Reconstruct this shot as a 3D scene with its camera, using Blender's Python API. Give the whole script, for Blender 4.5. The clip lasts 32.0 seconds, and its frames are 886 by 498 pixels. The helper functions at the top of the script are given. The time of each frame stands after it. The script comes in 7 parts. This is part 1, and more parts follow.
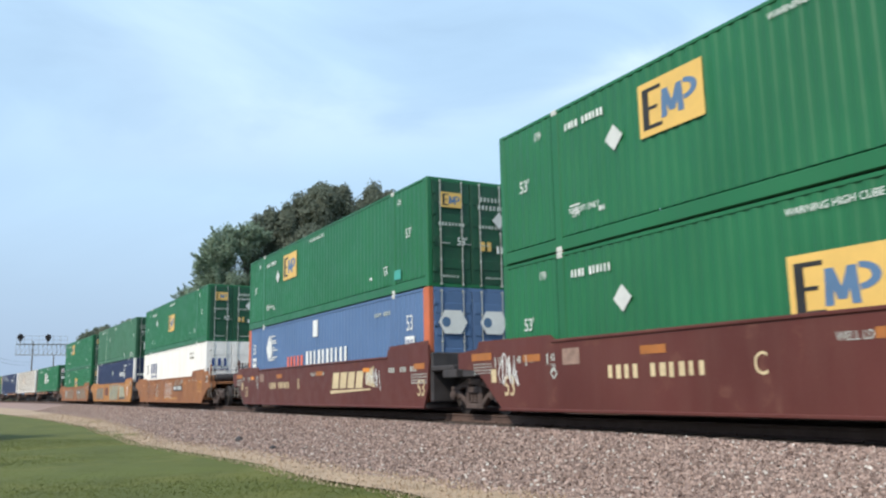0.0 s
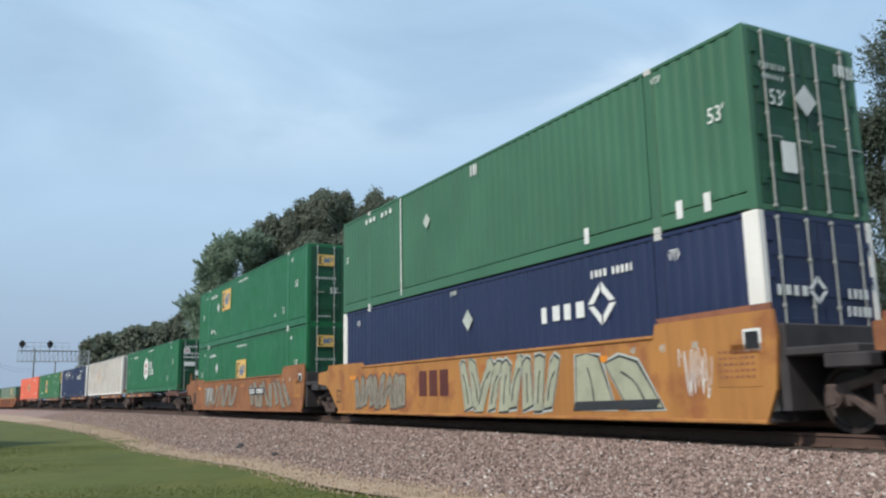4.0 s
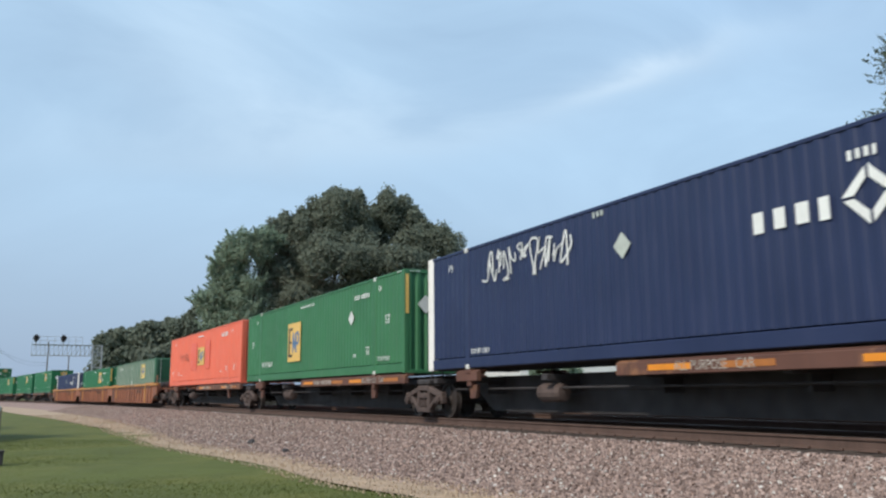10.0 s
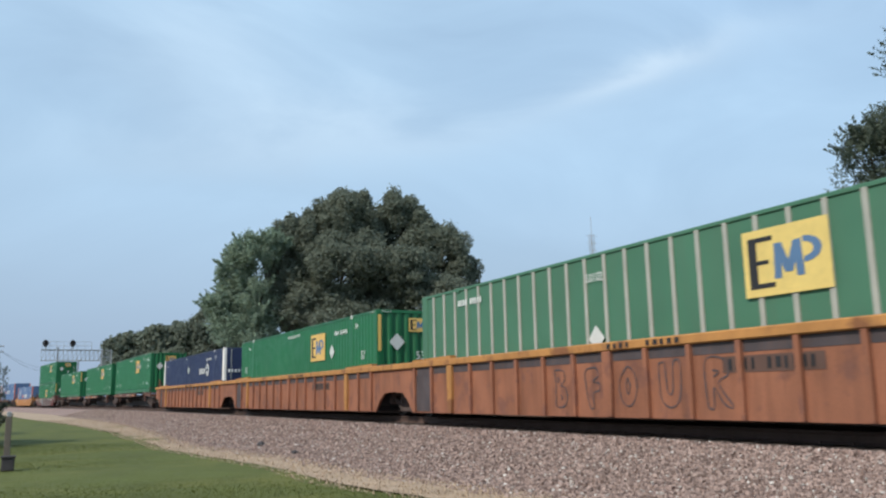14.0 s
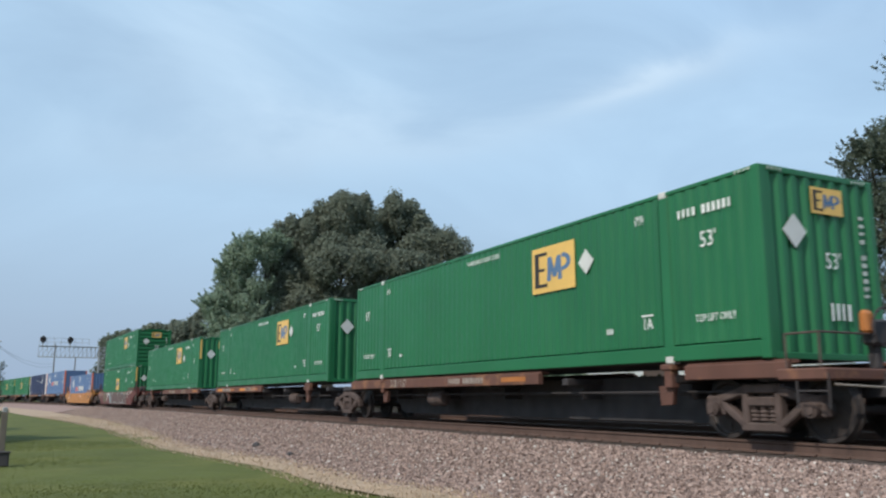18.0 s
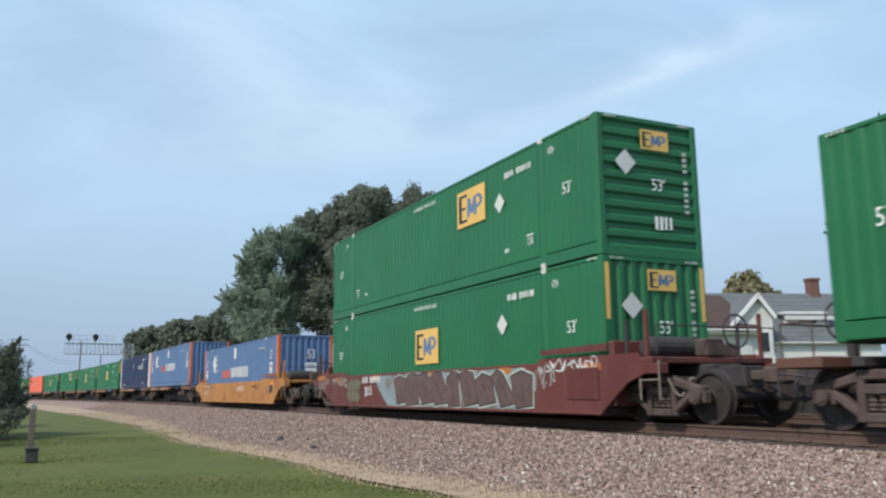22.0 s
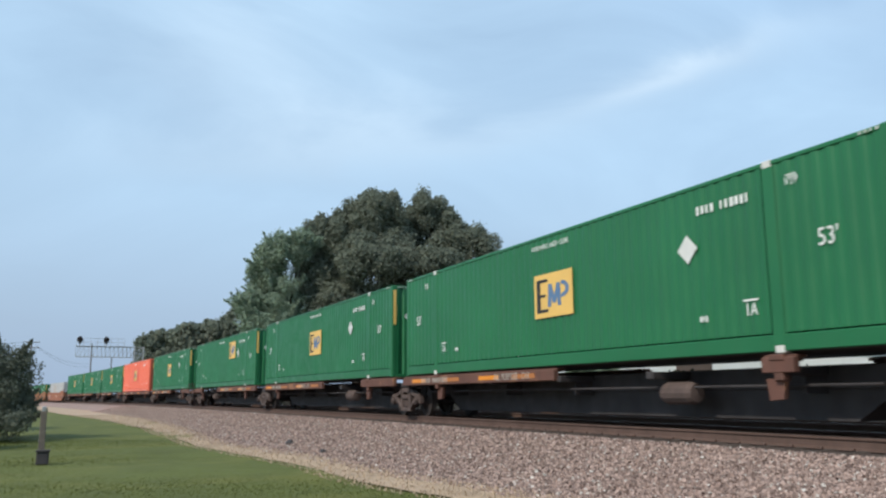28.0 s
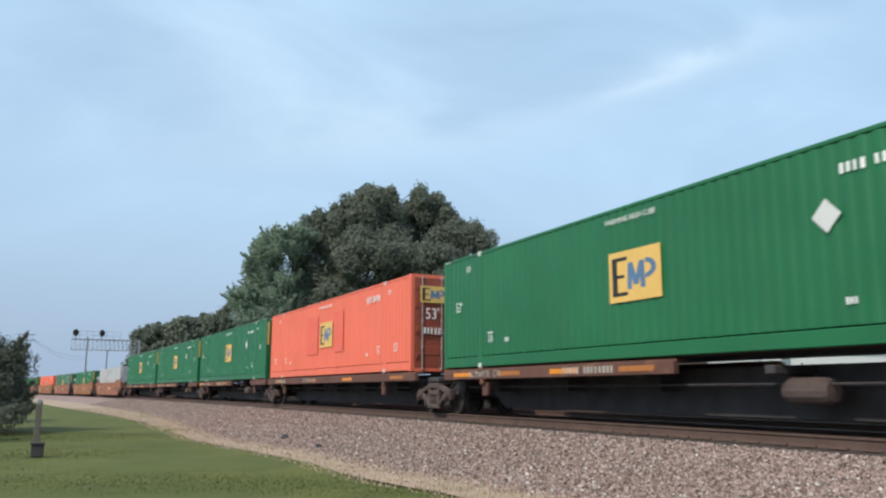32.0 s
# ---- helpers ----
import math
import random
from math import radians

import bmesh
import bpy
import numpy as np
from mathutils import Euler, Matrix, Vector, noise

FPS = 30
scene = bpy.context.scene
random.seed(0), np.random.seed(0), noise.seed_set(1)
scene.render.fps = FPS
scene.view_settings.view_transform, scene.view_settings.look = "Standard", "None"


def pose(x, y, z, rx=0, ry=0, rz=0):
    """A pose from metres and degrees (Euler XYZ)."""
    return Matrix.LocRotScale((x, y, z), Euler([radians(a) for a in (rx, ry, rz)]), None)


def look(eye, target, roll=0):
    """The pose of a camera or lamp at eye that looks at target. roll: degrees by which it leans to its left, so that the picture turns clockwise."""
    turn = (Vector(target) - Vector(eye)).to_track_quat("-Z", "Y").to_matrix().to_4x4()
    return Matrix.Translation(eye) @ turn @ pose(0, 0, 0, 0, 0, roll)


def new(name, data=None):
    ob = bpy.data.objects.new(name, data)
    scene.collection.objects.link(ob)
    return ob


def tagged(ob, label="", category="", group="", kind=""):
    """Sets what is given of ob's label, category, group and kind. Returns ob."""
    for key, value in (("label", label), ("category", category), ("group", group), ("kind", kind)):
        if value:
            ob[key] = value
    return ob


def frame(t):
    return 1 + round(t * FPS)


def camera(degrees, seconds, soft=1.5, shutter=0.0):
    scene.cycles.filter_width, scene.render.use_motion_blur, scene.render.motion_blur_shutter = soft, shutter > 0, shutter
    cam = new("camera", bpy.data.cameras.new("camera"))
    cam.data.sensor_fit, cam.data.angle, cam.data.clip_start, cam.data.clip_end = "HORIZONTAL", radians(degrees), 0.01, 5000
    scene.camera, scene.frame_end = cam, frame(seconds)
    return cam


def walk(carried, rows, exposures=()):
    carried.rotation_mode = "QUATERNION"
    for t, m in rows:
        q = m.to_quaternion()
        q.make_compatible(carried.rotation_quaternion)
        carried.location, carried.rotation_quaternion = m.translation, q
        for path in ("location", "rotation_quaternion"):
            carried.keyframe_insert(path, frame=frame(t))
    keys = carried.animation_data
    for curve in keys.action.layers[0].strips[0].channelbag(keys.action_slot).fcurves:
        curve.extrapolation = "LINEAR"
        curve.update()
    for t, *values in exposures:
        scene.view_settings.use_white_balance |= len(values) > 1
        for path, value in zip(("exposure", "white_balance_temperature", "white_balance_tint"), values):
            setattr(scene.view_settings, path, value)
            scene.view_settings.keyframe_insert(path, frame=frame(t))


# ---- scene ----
# ---- camera ----
# A camera held at chest height that stands still beside the line and sways a little.
EYE = (0.0, 0.0, 0.61)
cam = camera(56.64, 32.0, soft=2.3, shutter=0.12)
SWAY = [  # seconds, pitch, roll, yaw
    (0.0, 9.65, 1.09, -27.54),
    (0.5, 10.00, 1.06, -27.44),
    (1.0, 10.20, 0.71, -27.32),
    (1.5, 10.30, 0.69, -27.71),
    (2.0, 10.64, 0.70, -28.00),
    (2.5, 10.80, 0.75, -27.59),
    (3.0, 10.28, 0.79, -27.35),
    (3.5, 9.69, 0.97, -27.52),
    (4.0, 10.10, 1.10, -27.42),
    (4.5, 9.72, 1.29, -26.74),
    (6.5, 9.43, 0.85, -26.60),
    (7.0, 8.81, 0.55, -26.67),
    (7.5, 9.16, 0.84, -26.64),
    (8.0, 9.37, 0.65, -27.09),
    (8.5, 9.51, 0.44, -27.12),
    (9.0, 9.64, 0.53, -26.87),
    (9.5, 9.72, 0.48, -26.54),
    (10.0, 10.00, 0.43, -26.70),
    (10.5, 9.77, 0.88, -26.44),
    (11.0, 9.98, 1.01, -26.57),
    (11.5, 10.07, 0.93, -26.18),
    (12.0, 10.34, 1.08, -26.44),
    (12.5, 10.24, 1.17, -26.15),
    (13.0, 10.04, 1.11, -26.54),
    (13.5, 9.83, 1.03, -25.99),
    (14.0, 10.00, 1.17, -26.11),
    (14.5, 10.01, 1.31, -25.67),
    (16.5, 9.95, 0.08, -26.06),
    (17.0, 9.88, -0.23, -25.96),
    (17.5, 10.09, -0.17, -26.29),
    (18.0, 10.32, -0.04, -26.34),
    (18.5, 10.22, 0.44, -25.62),
    (19.0, 10.12, 0.65, -25.72),
    (19.5, 10.19, 0.75, -24.83),
    (20.0, 10.01, 0.86, -25.11),
    (20.5, 9.95, 0.86, -24.73),
    (21.0, 9.88, 0.68, -24.90),
    (21.5, 9.96, 0.55, -25.03),
    (22.0, 9.80, 0.62, -24.83),
    (22.5, 9.57, 1.08, -24.69),
    (23.0, 9.94, 1.12, -24.58),
    (23.5, 9.86, 1.19, -24.53),
    (24.0, 10.02, 1.09, -24.65),
    (24.5, 10.22, 0.76, -24.62),
    (25.0, 10.20, 0.35, -24.75),
    (25.5, 10.05, 0.49, -24.61),
    (27.5, 9.80, 0.15, -24.71),
    (28.0, 10.09, 0.37, -24.20),
    (28.5, 10.11, 0.59, -24.35),
    (29.0, 10.38, 0.78, -24.22),
    (29.5, 9.73, 0.61, -24.69),
    (30.0, 9.49, 0.35, -24.05),
    (30.5, 9.28, -0.05, -24.39),
    (31.0, 9.49, 0.32, -24.33),
    (31.5, 9.61, 0.06, -24.42),
    (32.0, 9.81, -0.09, -24.50),
]
walk(cam, [(t, pose(*EYE, 90 + p, r, y)) for t, p, r, y in SWAY],
     [(0, 0.28), (1, 0.25), (2, 0.1), (3, -0.06), (4, -0.02), (5.5, 0.06), (7, 0.16), (8, 0.10), (9, -0.24), (10, 0.02), (11, 0.14), (12, 0.1), (13, 0.0), (15.5, 0.02), (18, 0.0), (20, 0.07), (22, 0.08), (23, 0.12), (25, 0.02), (28, 0.08), (32, 0.1)])

# ---- world, sun, exposure ----
SUN_AZ, SUN_EL = radians(-111), radians(44)     # azimuth from +y towards +x
world = bpy.data.worlds.new("sky")
scene.world = world
world.use_nodes = True
wn, wl = world.node_tree.nodes, world.node_tree.links
wn.clear()
w_out = wn.new("ShaderNodeOutputWorld")
w_bg = wn.new("ShaderNodeBackground")
w_sky = wn.new("ShaderNodeTexSky")
w_sky.sky_type = "NISHITA"
w_sky.sun_disc = False
w_sky.sun_elevation, w_sky.sun_rotation = SUN_EL, SUN_AZ
w_sky.air_density, w_sky.dust_density, w_sky.ozone_density = 1.2, 1.6, 3.0
w_co = wn.new("ShaderNodeTexCoord")
w_map = wn.new("ShaderNodeMapping")
w_map.inputs["Rotation"].default_value = (0.25, 0.15, 0.9)
w_map.inputs["Scale"].default_value = (1.0, 2.2, 3.2)
w_no = wn.new("ShaderNodeTexNoise")
w_no.inputs["Scale"].default_value = 2.1
w_no.inputs["Detail"].default_value = 8
w_no.inputs["Roughness"].default_value = 0.52
w_no.inputs["Distortion"].default_value = 0.6
w_ramp = wn.new("ShaderNodeValToRGB")
w_ramp.color_ramp.elements[0].position, w_ramp.color_ramp.elements[1].position = 0.36, 0.78
w_ramp.color_ramp.elements[0].color = (0.60, 0.60, 0.60, 1)
w_ramp.color_ramp.elements[1].color = (0.92, 0.92, 0.92, 1)
w_mix = wn.new("ShaderNodeMix")
w_mix.data_type = "RGBA"
w_mix.inputs["B"].default_value = (4.75, 6.75, 8.75, 1)
wl.new(w_co.outputs["Generated"], w_map.inputs["Vector"])
wl.new(w_map.outputs["Vector"], w_no.inputs["Vector"])
wl.new(w_no.outputs["Fac"], w_ramp.inputs["Fac"])
wl.new(w_ramp.outputs["Color"], w_mix.inputs["Factor"])
wl.new(w_sky.outputs["Color"], w_mix.inputs["A"])
wl.new(w_bg.outputs["Background"], w_out.inputs["Surface"])
# thin wisps of cloud high over the line
def cloud_dot(v):
    nd = wn.new("ShaderNodeVectorMath")
    nd.operation = "DOT_PRODUCT"
    nd.inputs[1].default_value = v
    wl.new(w_co.outputs["Generated"], nd.inputs[0])
    return nd.outputs["Value"]


def cloud_math(op, x, y, z=None):
    nd = wn.new("ShaderNodeMath")
    nd.operation = op
    for i, q in enumerate((x, y) if z is None else (x, y, z)):
        if isinstance(q, (int, float)):
            nd.inputs[i].default_value = q
        else:
            wl.new(q, nd.inputs[i])
    return nd.outputs[0]


def heading(az, el):
    return Vector((math.sin(radians(az)) * math.cos(radians(el)), math.cos(radians(az)) * math.cos(radians(el)), math.sin(radians(el))))


ragged = cloud_math("MULTIPLY", cloud_math("SUBTRACT", w_no.outputs["Fac"], 0.5), 0.11)


def cloud_streak(a, b, half_width, half_length, amount, wander=1.0):
    """How much of a soft streak of cloud from heading a to heading b covers the sky."""
    mid, up, way = (a + b).normalized(), a.cross(b).normalized(), (b - a).normalized()
    side = cloud_math("DIVIDE", cloud_math("ADD", cloud_dot(up), cloud_math("MULTIPLY", ragged, wander)), half_width)
    run = cloud_math("DIVIDE", cloud_math("SUBTRACT", cloud_dot(way), way.dot(mid)), half_length)
    fall = cloud_math("MULTIPLY", cloud_math("ADD", cloud_math("MULTIPLY", side, side), cloud_math("MULTIPLY", run, run)), -1.0)
    return cloud_math("MULTIPLY", cloud_math("POWER", 2.718, fall), cloud_math("MULTIPLY", w_no.outputs["Fac"], amount))


cover = cloud_streak(heading(35.2, 20.2), heading(46.1, 22.6), 0.015, 0.085, 0.72)
for streak in (cloud_streak(heading(28.0, 18.3), heading(56.0, 23.6), 0.026, 0.26, 0.24),
               cloud_streak(heading(2.0, 16.4), heading(31.0, 18.2), 0.042, 0.24, 0.55, 1.6),
               cloud_streak(heading(4.0, 23.0), heading(14.0, 21.0), 0.05, 0.10, 0.30, 2.0)):
    cover = cloud_math("ADD", cover, streak)
w_wisp = wn.new("ShaderNodeMix")
w_wisp.data_type = "RGBA"
w_wisp.inputs["B"].default_value = (7.0, 8.3, 9.4, 1)
wl.new(cloud_math("MINIMUM", cover, 1.0), w_wisp.inputs["Factor"])
w_deep = wn.new("ShaderNodeMix")
w_deep.data_type = "RGBA"
w_deep.inputs["B"].default_value = (3.5, 5.4, 8.0, 1)
wl.new(cloud_streak(heading(46.0, 29.0), heading(66.0, 29.0), 0.13, 0.26, 0.95, 0.4), w_deep.inputs["Factor"])
wl.new(w_mix.outputs["Result"], w_deep.inputs["A"])
wl.new(w_deep.outputs["Result"], w_wisp.inputs["A"])
# haze greys the sky a little towards the horizon
w_sep, w_rise, w_haze = wn.new("ShaderNodeSeparateXYZ"), wn.new("ShaderNodeMapRange"), wn.new("ShaderNodeMix")
wl.new(w_co.outputs["Generated"], w_sep.inputs[0])
w_rise.interpolation_type = "SMOOTHSTEP"
w_rise.inputs["From Min"].default_value, w_rise.inputs["From Max"].default_value = -0.02, 0.31
w_rise.inputs["To Min"].default_value, w_rise.inputs["To Max"].default_value = 0.9, 0.0
wl.new(w_sep.outputs["Z"], w_rise.inputs["Value"])
w_haze.data_type = "RGBA"
w_haze.inputs["B"].default_value = (2.95, 3.85, 5.25, 1)
wl.new(w_rise.outputs["Result"], w_haze.inputs["Factor"])
wl.new(w_wisp.outputs["Result"], w_haze.inputs["A"])
wl.new(w_haze.outputs["Result"], w_bg.inputs["Color"])
w_bg.inputs["Strength"].default_value = 0.115

sun = new("sun", bpy.data.lights.new("sun", "SUN"))
sun.data.energy, sun.data.angle, sun.data.color = 3.2, radians(1.2), (1.0, 0.93, 0.83)
sun_dir = Vector((math.sin(SUN_AZ) * math.cos(SUN_EL), math.cos(SUN_AZ) * math.cos(SUN_EL), math.sin(SUN_EL)))
sun.matrix_world = look(sun_dir * 80, (0, 0, 0))

# ---- materials ----
MATS = {}


def material(name, color, rough=0.6, metal=0.0, vary=0.12, scale=1.5, dirt=(0.1, 0.08, 0.06), dirt_amount=0.25,
             streak=6.0, bump=0.12, bump_scale=40.0, spec=0.4, second=None, second_amount=0.0, second_scale=2.0):
    """Painted or natural surface: fine grain, broad fading, dirt in runs, and a second colour in patches."""
    if name in MATS:
        return MATS[name]
    m = bpy.data.materials.new(name)
    m.use_nodes = True
    n, l = m.node_tree.nodes, m.node_tree.links
    b = n["Principled BSDF"]
    b.inputs["Roughness"].default_value, b.inputs["Metallic"].default_value = rough, metal
    b.inputs["Specular IOR Level"].default_value = spec
    co, info = n.new("ShaderNodeTexCoord"), n.new("ShaderNodeObjectInfo")
    shift = n.new("ShaderNodeVectorMath")
    shift.operation = "MULTIPLY_ADD"
    shift.inputs[1].default_value = (37.0, 53.0, 11.0)
    l.new(info.outputs["Random"], shift.inputs[0])
    l.new(co.outputs["Object"], shift.inputs[2])

    def noise_at(s, stretch=1.0, detail=4.0):
        mp, no = n.new("ShaderNodeMapping"), n.new("ShaderNodeTexNoise")
        mp.inputs["Scale"].default_value = (s, s, s / stretch)
        no.inputs["Scale"].default_value, no.inputs["Detail"].default_value = 1.0, detail
        no.inputs["Roughness"].default_value = 0.6
        l.new(shift.outputs[0], mp.inputs["Vector"])
        l.new(mp.outputs["Vector"], no.inputs["Vector"])
        return no.outputs["Fac"]

    def ramp(fac, a, z, lo=0.0, hi=1.0):
        r = n.new("ShaderNodeMapRange")
        r.inputs["From Min"].default_value, r.inputs["From Max"].default_value = a, z
        r.inputs["To Min"].default_value, r.inputs["To Max"].default_value = lo, hi
        l.new(fac, r.inputs["Value"])
        return r.outputs["Result"]

    def mix(fac, a, z):
        x = n.new("ShaderNodeMix")
        x.data_type = "RGBA"
        l.new(fac, x.inputs["Factor"])
        for sock, v in (("A", a), ("B", z)):
            if isinstance(v, tuple):
                x.inputs[sock].default_value = (*v, 1)
            else:
                l.new(v, x.inputs[sock])
        return x.outputs["Result"]

    light = tuple(min(1, c * (1 + vary) + 0.02 * vary) for c in color)
    dark = tuple(c * (1 - vary) for c in color)
    base = mix(ramp(noise_at(scale), 0.3, 0.7), dark, light)
    if second:
        base = mix(ramp(noise_at(second_scale, 1.0, 6.0), 0.62 - 0.25 * second_amount, 0.70 - 0.2 * second_amount, 0, 0.9), base, second)
    if dirt_amount:
        base = mix(ramp(noise_at(scale * 5, streak, 6.0), 0.45, 0.85, 0, dirt_amount), base, dirt)
        base = mix(ramp(noise_at(bump_scale * 0.6, 1.0, 2.0), 0.5, 0.9, 0, dirt_amount * 0.5), base, dirt)
    l.new(base, b.inputs["Base Color"])
    l.new(ramp(noise_at(scale * 4), 0.3, 0.7, max(0.02, rough - 0.1), min(1, rough + 0.12)), b.inputs["Roughness"])
    if bump:
        bp = n.new("ShaderNodeBump")
        bp.inputs["Strength"].default_value, bp.inputs["Distance"].default_value = bump, 0.01
        l.new(noise_at(bump_scale), bp.inputs["Height"])
        l.new(bp.outputs["Normal"], b.inputs["Normal"])
    MATS[name] = m
    return m


GREEN = material("green_paint", (0.014, 0.138, 0.052), 0.42, vary=0.10, scale=0.5, dirt=(0.05, 0.09, 0.05), dirt_amount=0.16)
GREEN_FADED = material("faded_green_paint", (0.050, 0.155, 0.088), 0.55, vary=0.14, scale=0.5, dirt=(0.07, 0.1, 0.07), dirt_amount=0.3)
GREEN_PALE = material("pale_green_paint", (0.040, 0.165, 0.070), 0.55, vary=0.12, scale=0.5, dirt=(0.07, 0.12, 0.07), dirt_amount=0.3)
GREEN_OLD = material("old_green_paint", (0.062, 0.175, 0.105), 0.6, vary=0.1, scale=0.8, dirt=(0.1, 0.13, 0.09), dirt_amount=0.3)
# leading end doors, a darker green than the sides
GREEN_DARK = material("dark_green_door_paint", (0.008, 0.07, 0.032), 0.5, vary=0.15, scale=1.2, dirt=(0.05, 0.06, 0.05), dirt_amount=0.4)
BLUE = material("blue_paint", (0.092, 0.165, 0.31), 0.5, vary=0.08, scale=0.6, dirt=(0.12, 0.16, 0.28), dirt_amount=0.28)
NAVY = material("navy_paint", (0.016, 0.027, 0.078), 0.5, vary=0.12, scale=0.6, dirt=(0.06, 0.07, 0.12), dirt_amount=0.2)
WHITE = material("white_paint", (0.84, 0.82, 0.77), 0.5, vary=0.05, scale=0.7, dirt=(0.42, 0.36, 0.28), dirt_amount=0.3)
WHITE_WORN = material("worn_white_paint", (0.85, 0.83, 0.78), 0.5, vary=0.06, scale=0.7, dirt=(0.5, 0.38, 0.25), dirt_amount=0.4, second=(0.66, 0.57, 0.45), second_amount=0.12, second_scale=0.8)
TEAL = material("teal_patch_paint", (0.06, 0.36, 0.30), 0.5, vary=0.1)
ORANGE = material("orange_red_paint", (0.80, 0.165, 0.095), 0.5, vary=0.06, scale=0.6, dirt=(0.45, 0.12, 0.06), dirt_amount=0.3)
# end doors in a darker orange than the sides
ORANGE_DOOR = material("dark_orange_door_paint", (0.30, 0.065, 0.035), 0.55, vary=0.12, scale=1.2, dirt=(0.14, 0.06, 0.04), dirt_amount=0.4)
ORANGE_POST = material("orange_post_paint", (0.55, 0.14, 0.06), 0.55, vary=0.12, scale=2.0, dirt=(0.2, 0.12, 0.09), dirt_amount=0.35)
RED_PATCH = material("red_patch_paint", (0.80, 0.138, 0.083), 0.5, vary=0.06, scale=0.6, dirt=(0.5, 0.12, 0.06), dirt_amount=0.25)
RUST_RUN = material("rust_stain", (0.55, 0.30, 0.14), 0.7, vary=0.25, scale=6, dirt_amount=0.2)
SILVER = material("silver_grey_paint", (0.42, 0.43, 0.43), 0.45, vary=0.1, dirt=(0.2, 0.17, 0.14), dirt_amount=0.35)
POST_GREY = material("grey_post", (0.22, 0.20, 0.175), 0.5, vary=0.15, scale=2, dirt=(0.35, 0.16, 0.06), dirt_amount=0.35)
POST_PALE = material("pale_green_post", (0.40, 0.395, 0.345), 0.5, vary=0.1, scale=2, dirt=(0.2, 0.2, 0.14), dirt_amount=0.25)
YELLOW = material("yellow_decal", (0.74, 0.47, 0.13), 0.5, vary=0.05, dirt_amount=0.1)
YELLOW_PALE = material("faded_yellow_decal", (0.75, 0.56, 0.18), 0.5, vary=0.08, dirt_amount=0.15)
BLACK = material("black_decal", (0.02, 0.02, 0.022), 0.5, vary=0.2, dirt_amount=0.1)
LOGO_BLUE = material("blue_decal", (0.095, 0.18, 0.31), 0.5, vary=0.1, dirt_amount=0.1)
LOGO_NAVY = material("navy_decal", (0.025, 0.055, 0.19), 0.5, vary=0.1, dirt_amount=0.1)
LETTER = material("white_lettering", (0.78, 0.79, 0.76), 0.5, vary=0.06, dirt=(0.4, 0.42, 0.38), dirt_amount=0.2)
LETTER_DIM = material("faded_lettering", (0.48, 0.52, 0.47), 0.5, vary=0.15, dirt=(0.2, 0.22, 0.18), dirt_amount=0.35)
LETTER_DIRTY = material("grimy_lettering", (0.42, 0.38, 0.33), 0.6, vary=0.2, dirt=(0.12, 0.08, 0.06), dirt_amount=0.45)
PLACARD = material("placard_grey", (0.62, 0.63, 0.60), 0.4, vary=0.06, dirt_amount=0.15)
CASTING = material("casting_white", (0.62, 0.62, 0.58), 0.55, vary=0.15, scale=6, dirt_amount=0.4)
BROWN_CAR = material("oxide_brown_car_paint", (0.105, 0.026, 0.020), 0.5, vary=0.12, scale=0.5, dirt=(0.16, 0.08, 0.06), dirt_amount=0.3,
                     second=(0.14, 0.05, 0.035), second_amount=0.1)
TAN_CAR = material("rusted_yellow_car_paint", (0.30, 0.125, 0.05), 0.65, vary=0.15, scale=0.5, dirt=(0.12, 0.05, 0.025), dirt_amount=0.5,
                   second=(0.22, 0.085, 0.04), second_amount=0.45, second_scale=1.1)
YELLOW_CAR = material("weathered_yellow_car_paint", (0.44, 0.20, 0.055), 0.6, vary=0.12, scale=0.5, dirt=(0.20, 0.08, 0.03), dirt_amount=0.6, streak=9.0,
                      second=(0.32, 0.12, 0.045), second_amount=0.4, second_scale=1.1)
RUST_CAR = material("rusty_orange_car_paint", (0.30, 0.118, 0.064), 0.75, vary=0.22, scale=0.9, dirt=(0.10, 0.045, 0.028), dirt_amount=0.65, streak=9.0,
                    second=(0.21, 0.09, 0.062), second_amount=0.35, second_scale=1.6)
STENCIL_WORN = material("worn_stencil_paint", (0.30, 0.20, 0.155), 0.6, vary=0.3, scale=6, dirt=(0.12, 0.05, 0.04), dirt_amount=0.6)
MARK_PINK = material("worn_pinkish_mark", (0.62, 0.40, 0.30), 0.6, vary=0.2, scale=5, dirt=(0.40, 0.18, 0.06), dirt_amount=0.6)
RUST_DARK = material("dark_overpaint", (0.11, 0.06, 0.045), 0.7, vary=0.2, dirt_amount=0.3)
# dark grey: painted shade under the sill, patched end panel, sprayed letters
SHADE_PANEL_GREY = material("shade_and_panel_grey", (0.075, 0.062, 0.066), 0.7, vary=0.25, scale=2.0, dirt=(0.16, 0.08, 0.05), dirt_amount=0.4)
RUST_YELLOW = material("rusty_yellow_sill_paint", (0.47, 0.22, 0.065), 0.65, vary=0.15, scale=0.8, dirt=(0.16, 0.07, 0.03), dirt_amount=0.5,
                       second=(0.22, 0.09, 0.04), second_amount=0.3, second_scale=1.0)
FEC_CAR = material("dark_red_brown_car_paint", (0.12, 0.03, 0.024), 0.55, vary=0.15, scale=0.6, dirt=(0.2, 0.12, 0.1), dirt_amount=0.3)
SPINE = material("spine_brown_paint", (0.125, 0.056, 0.040), 0.7, vary=0.2, scale=1.0, dirt=(0.06, 0.04, 0.03), dirt_amount=0.5,
                 second=(0.28, 0.13, 0.065), second_amount=0.2, second_scale=1.3)
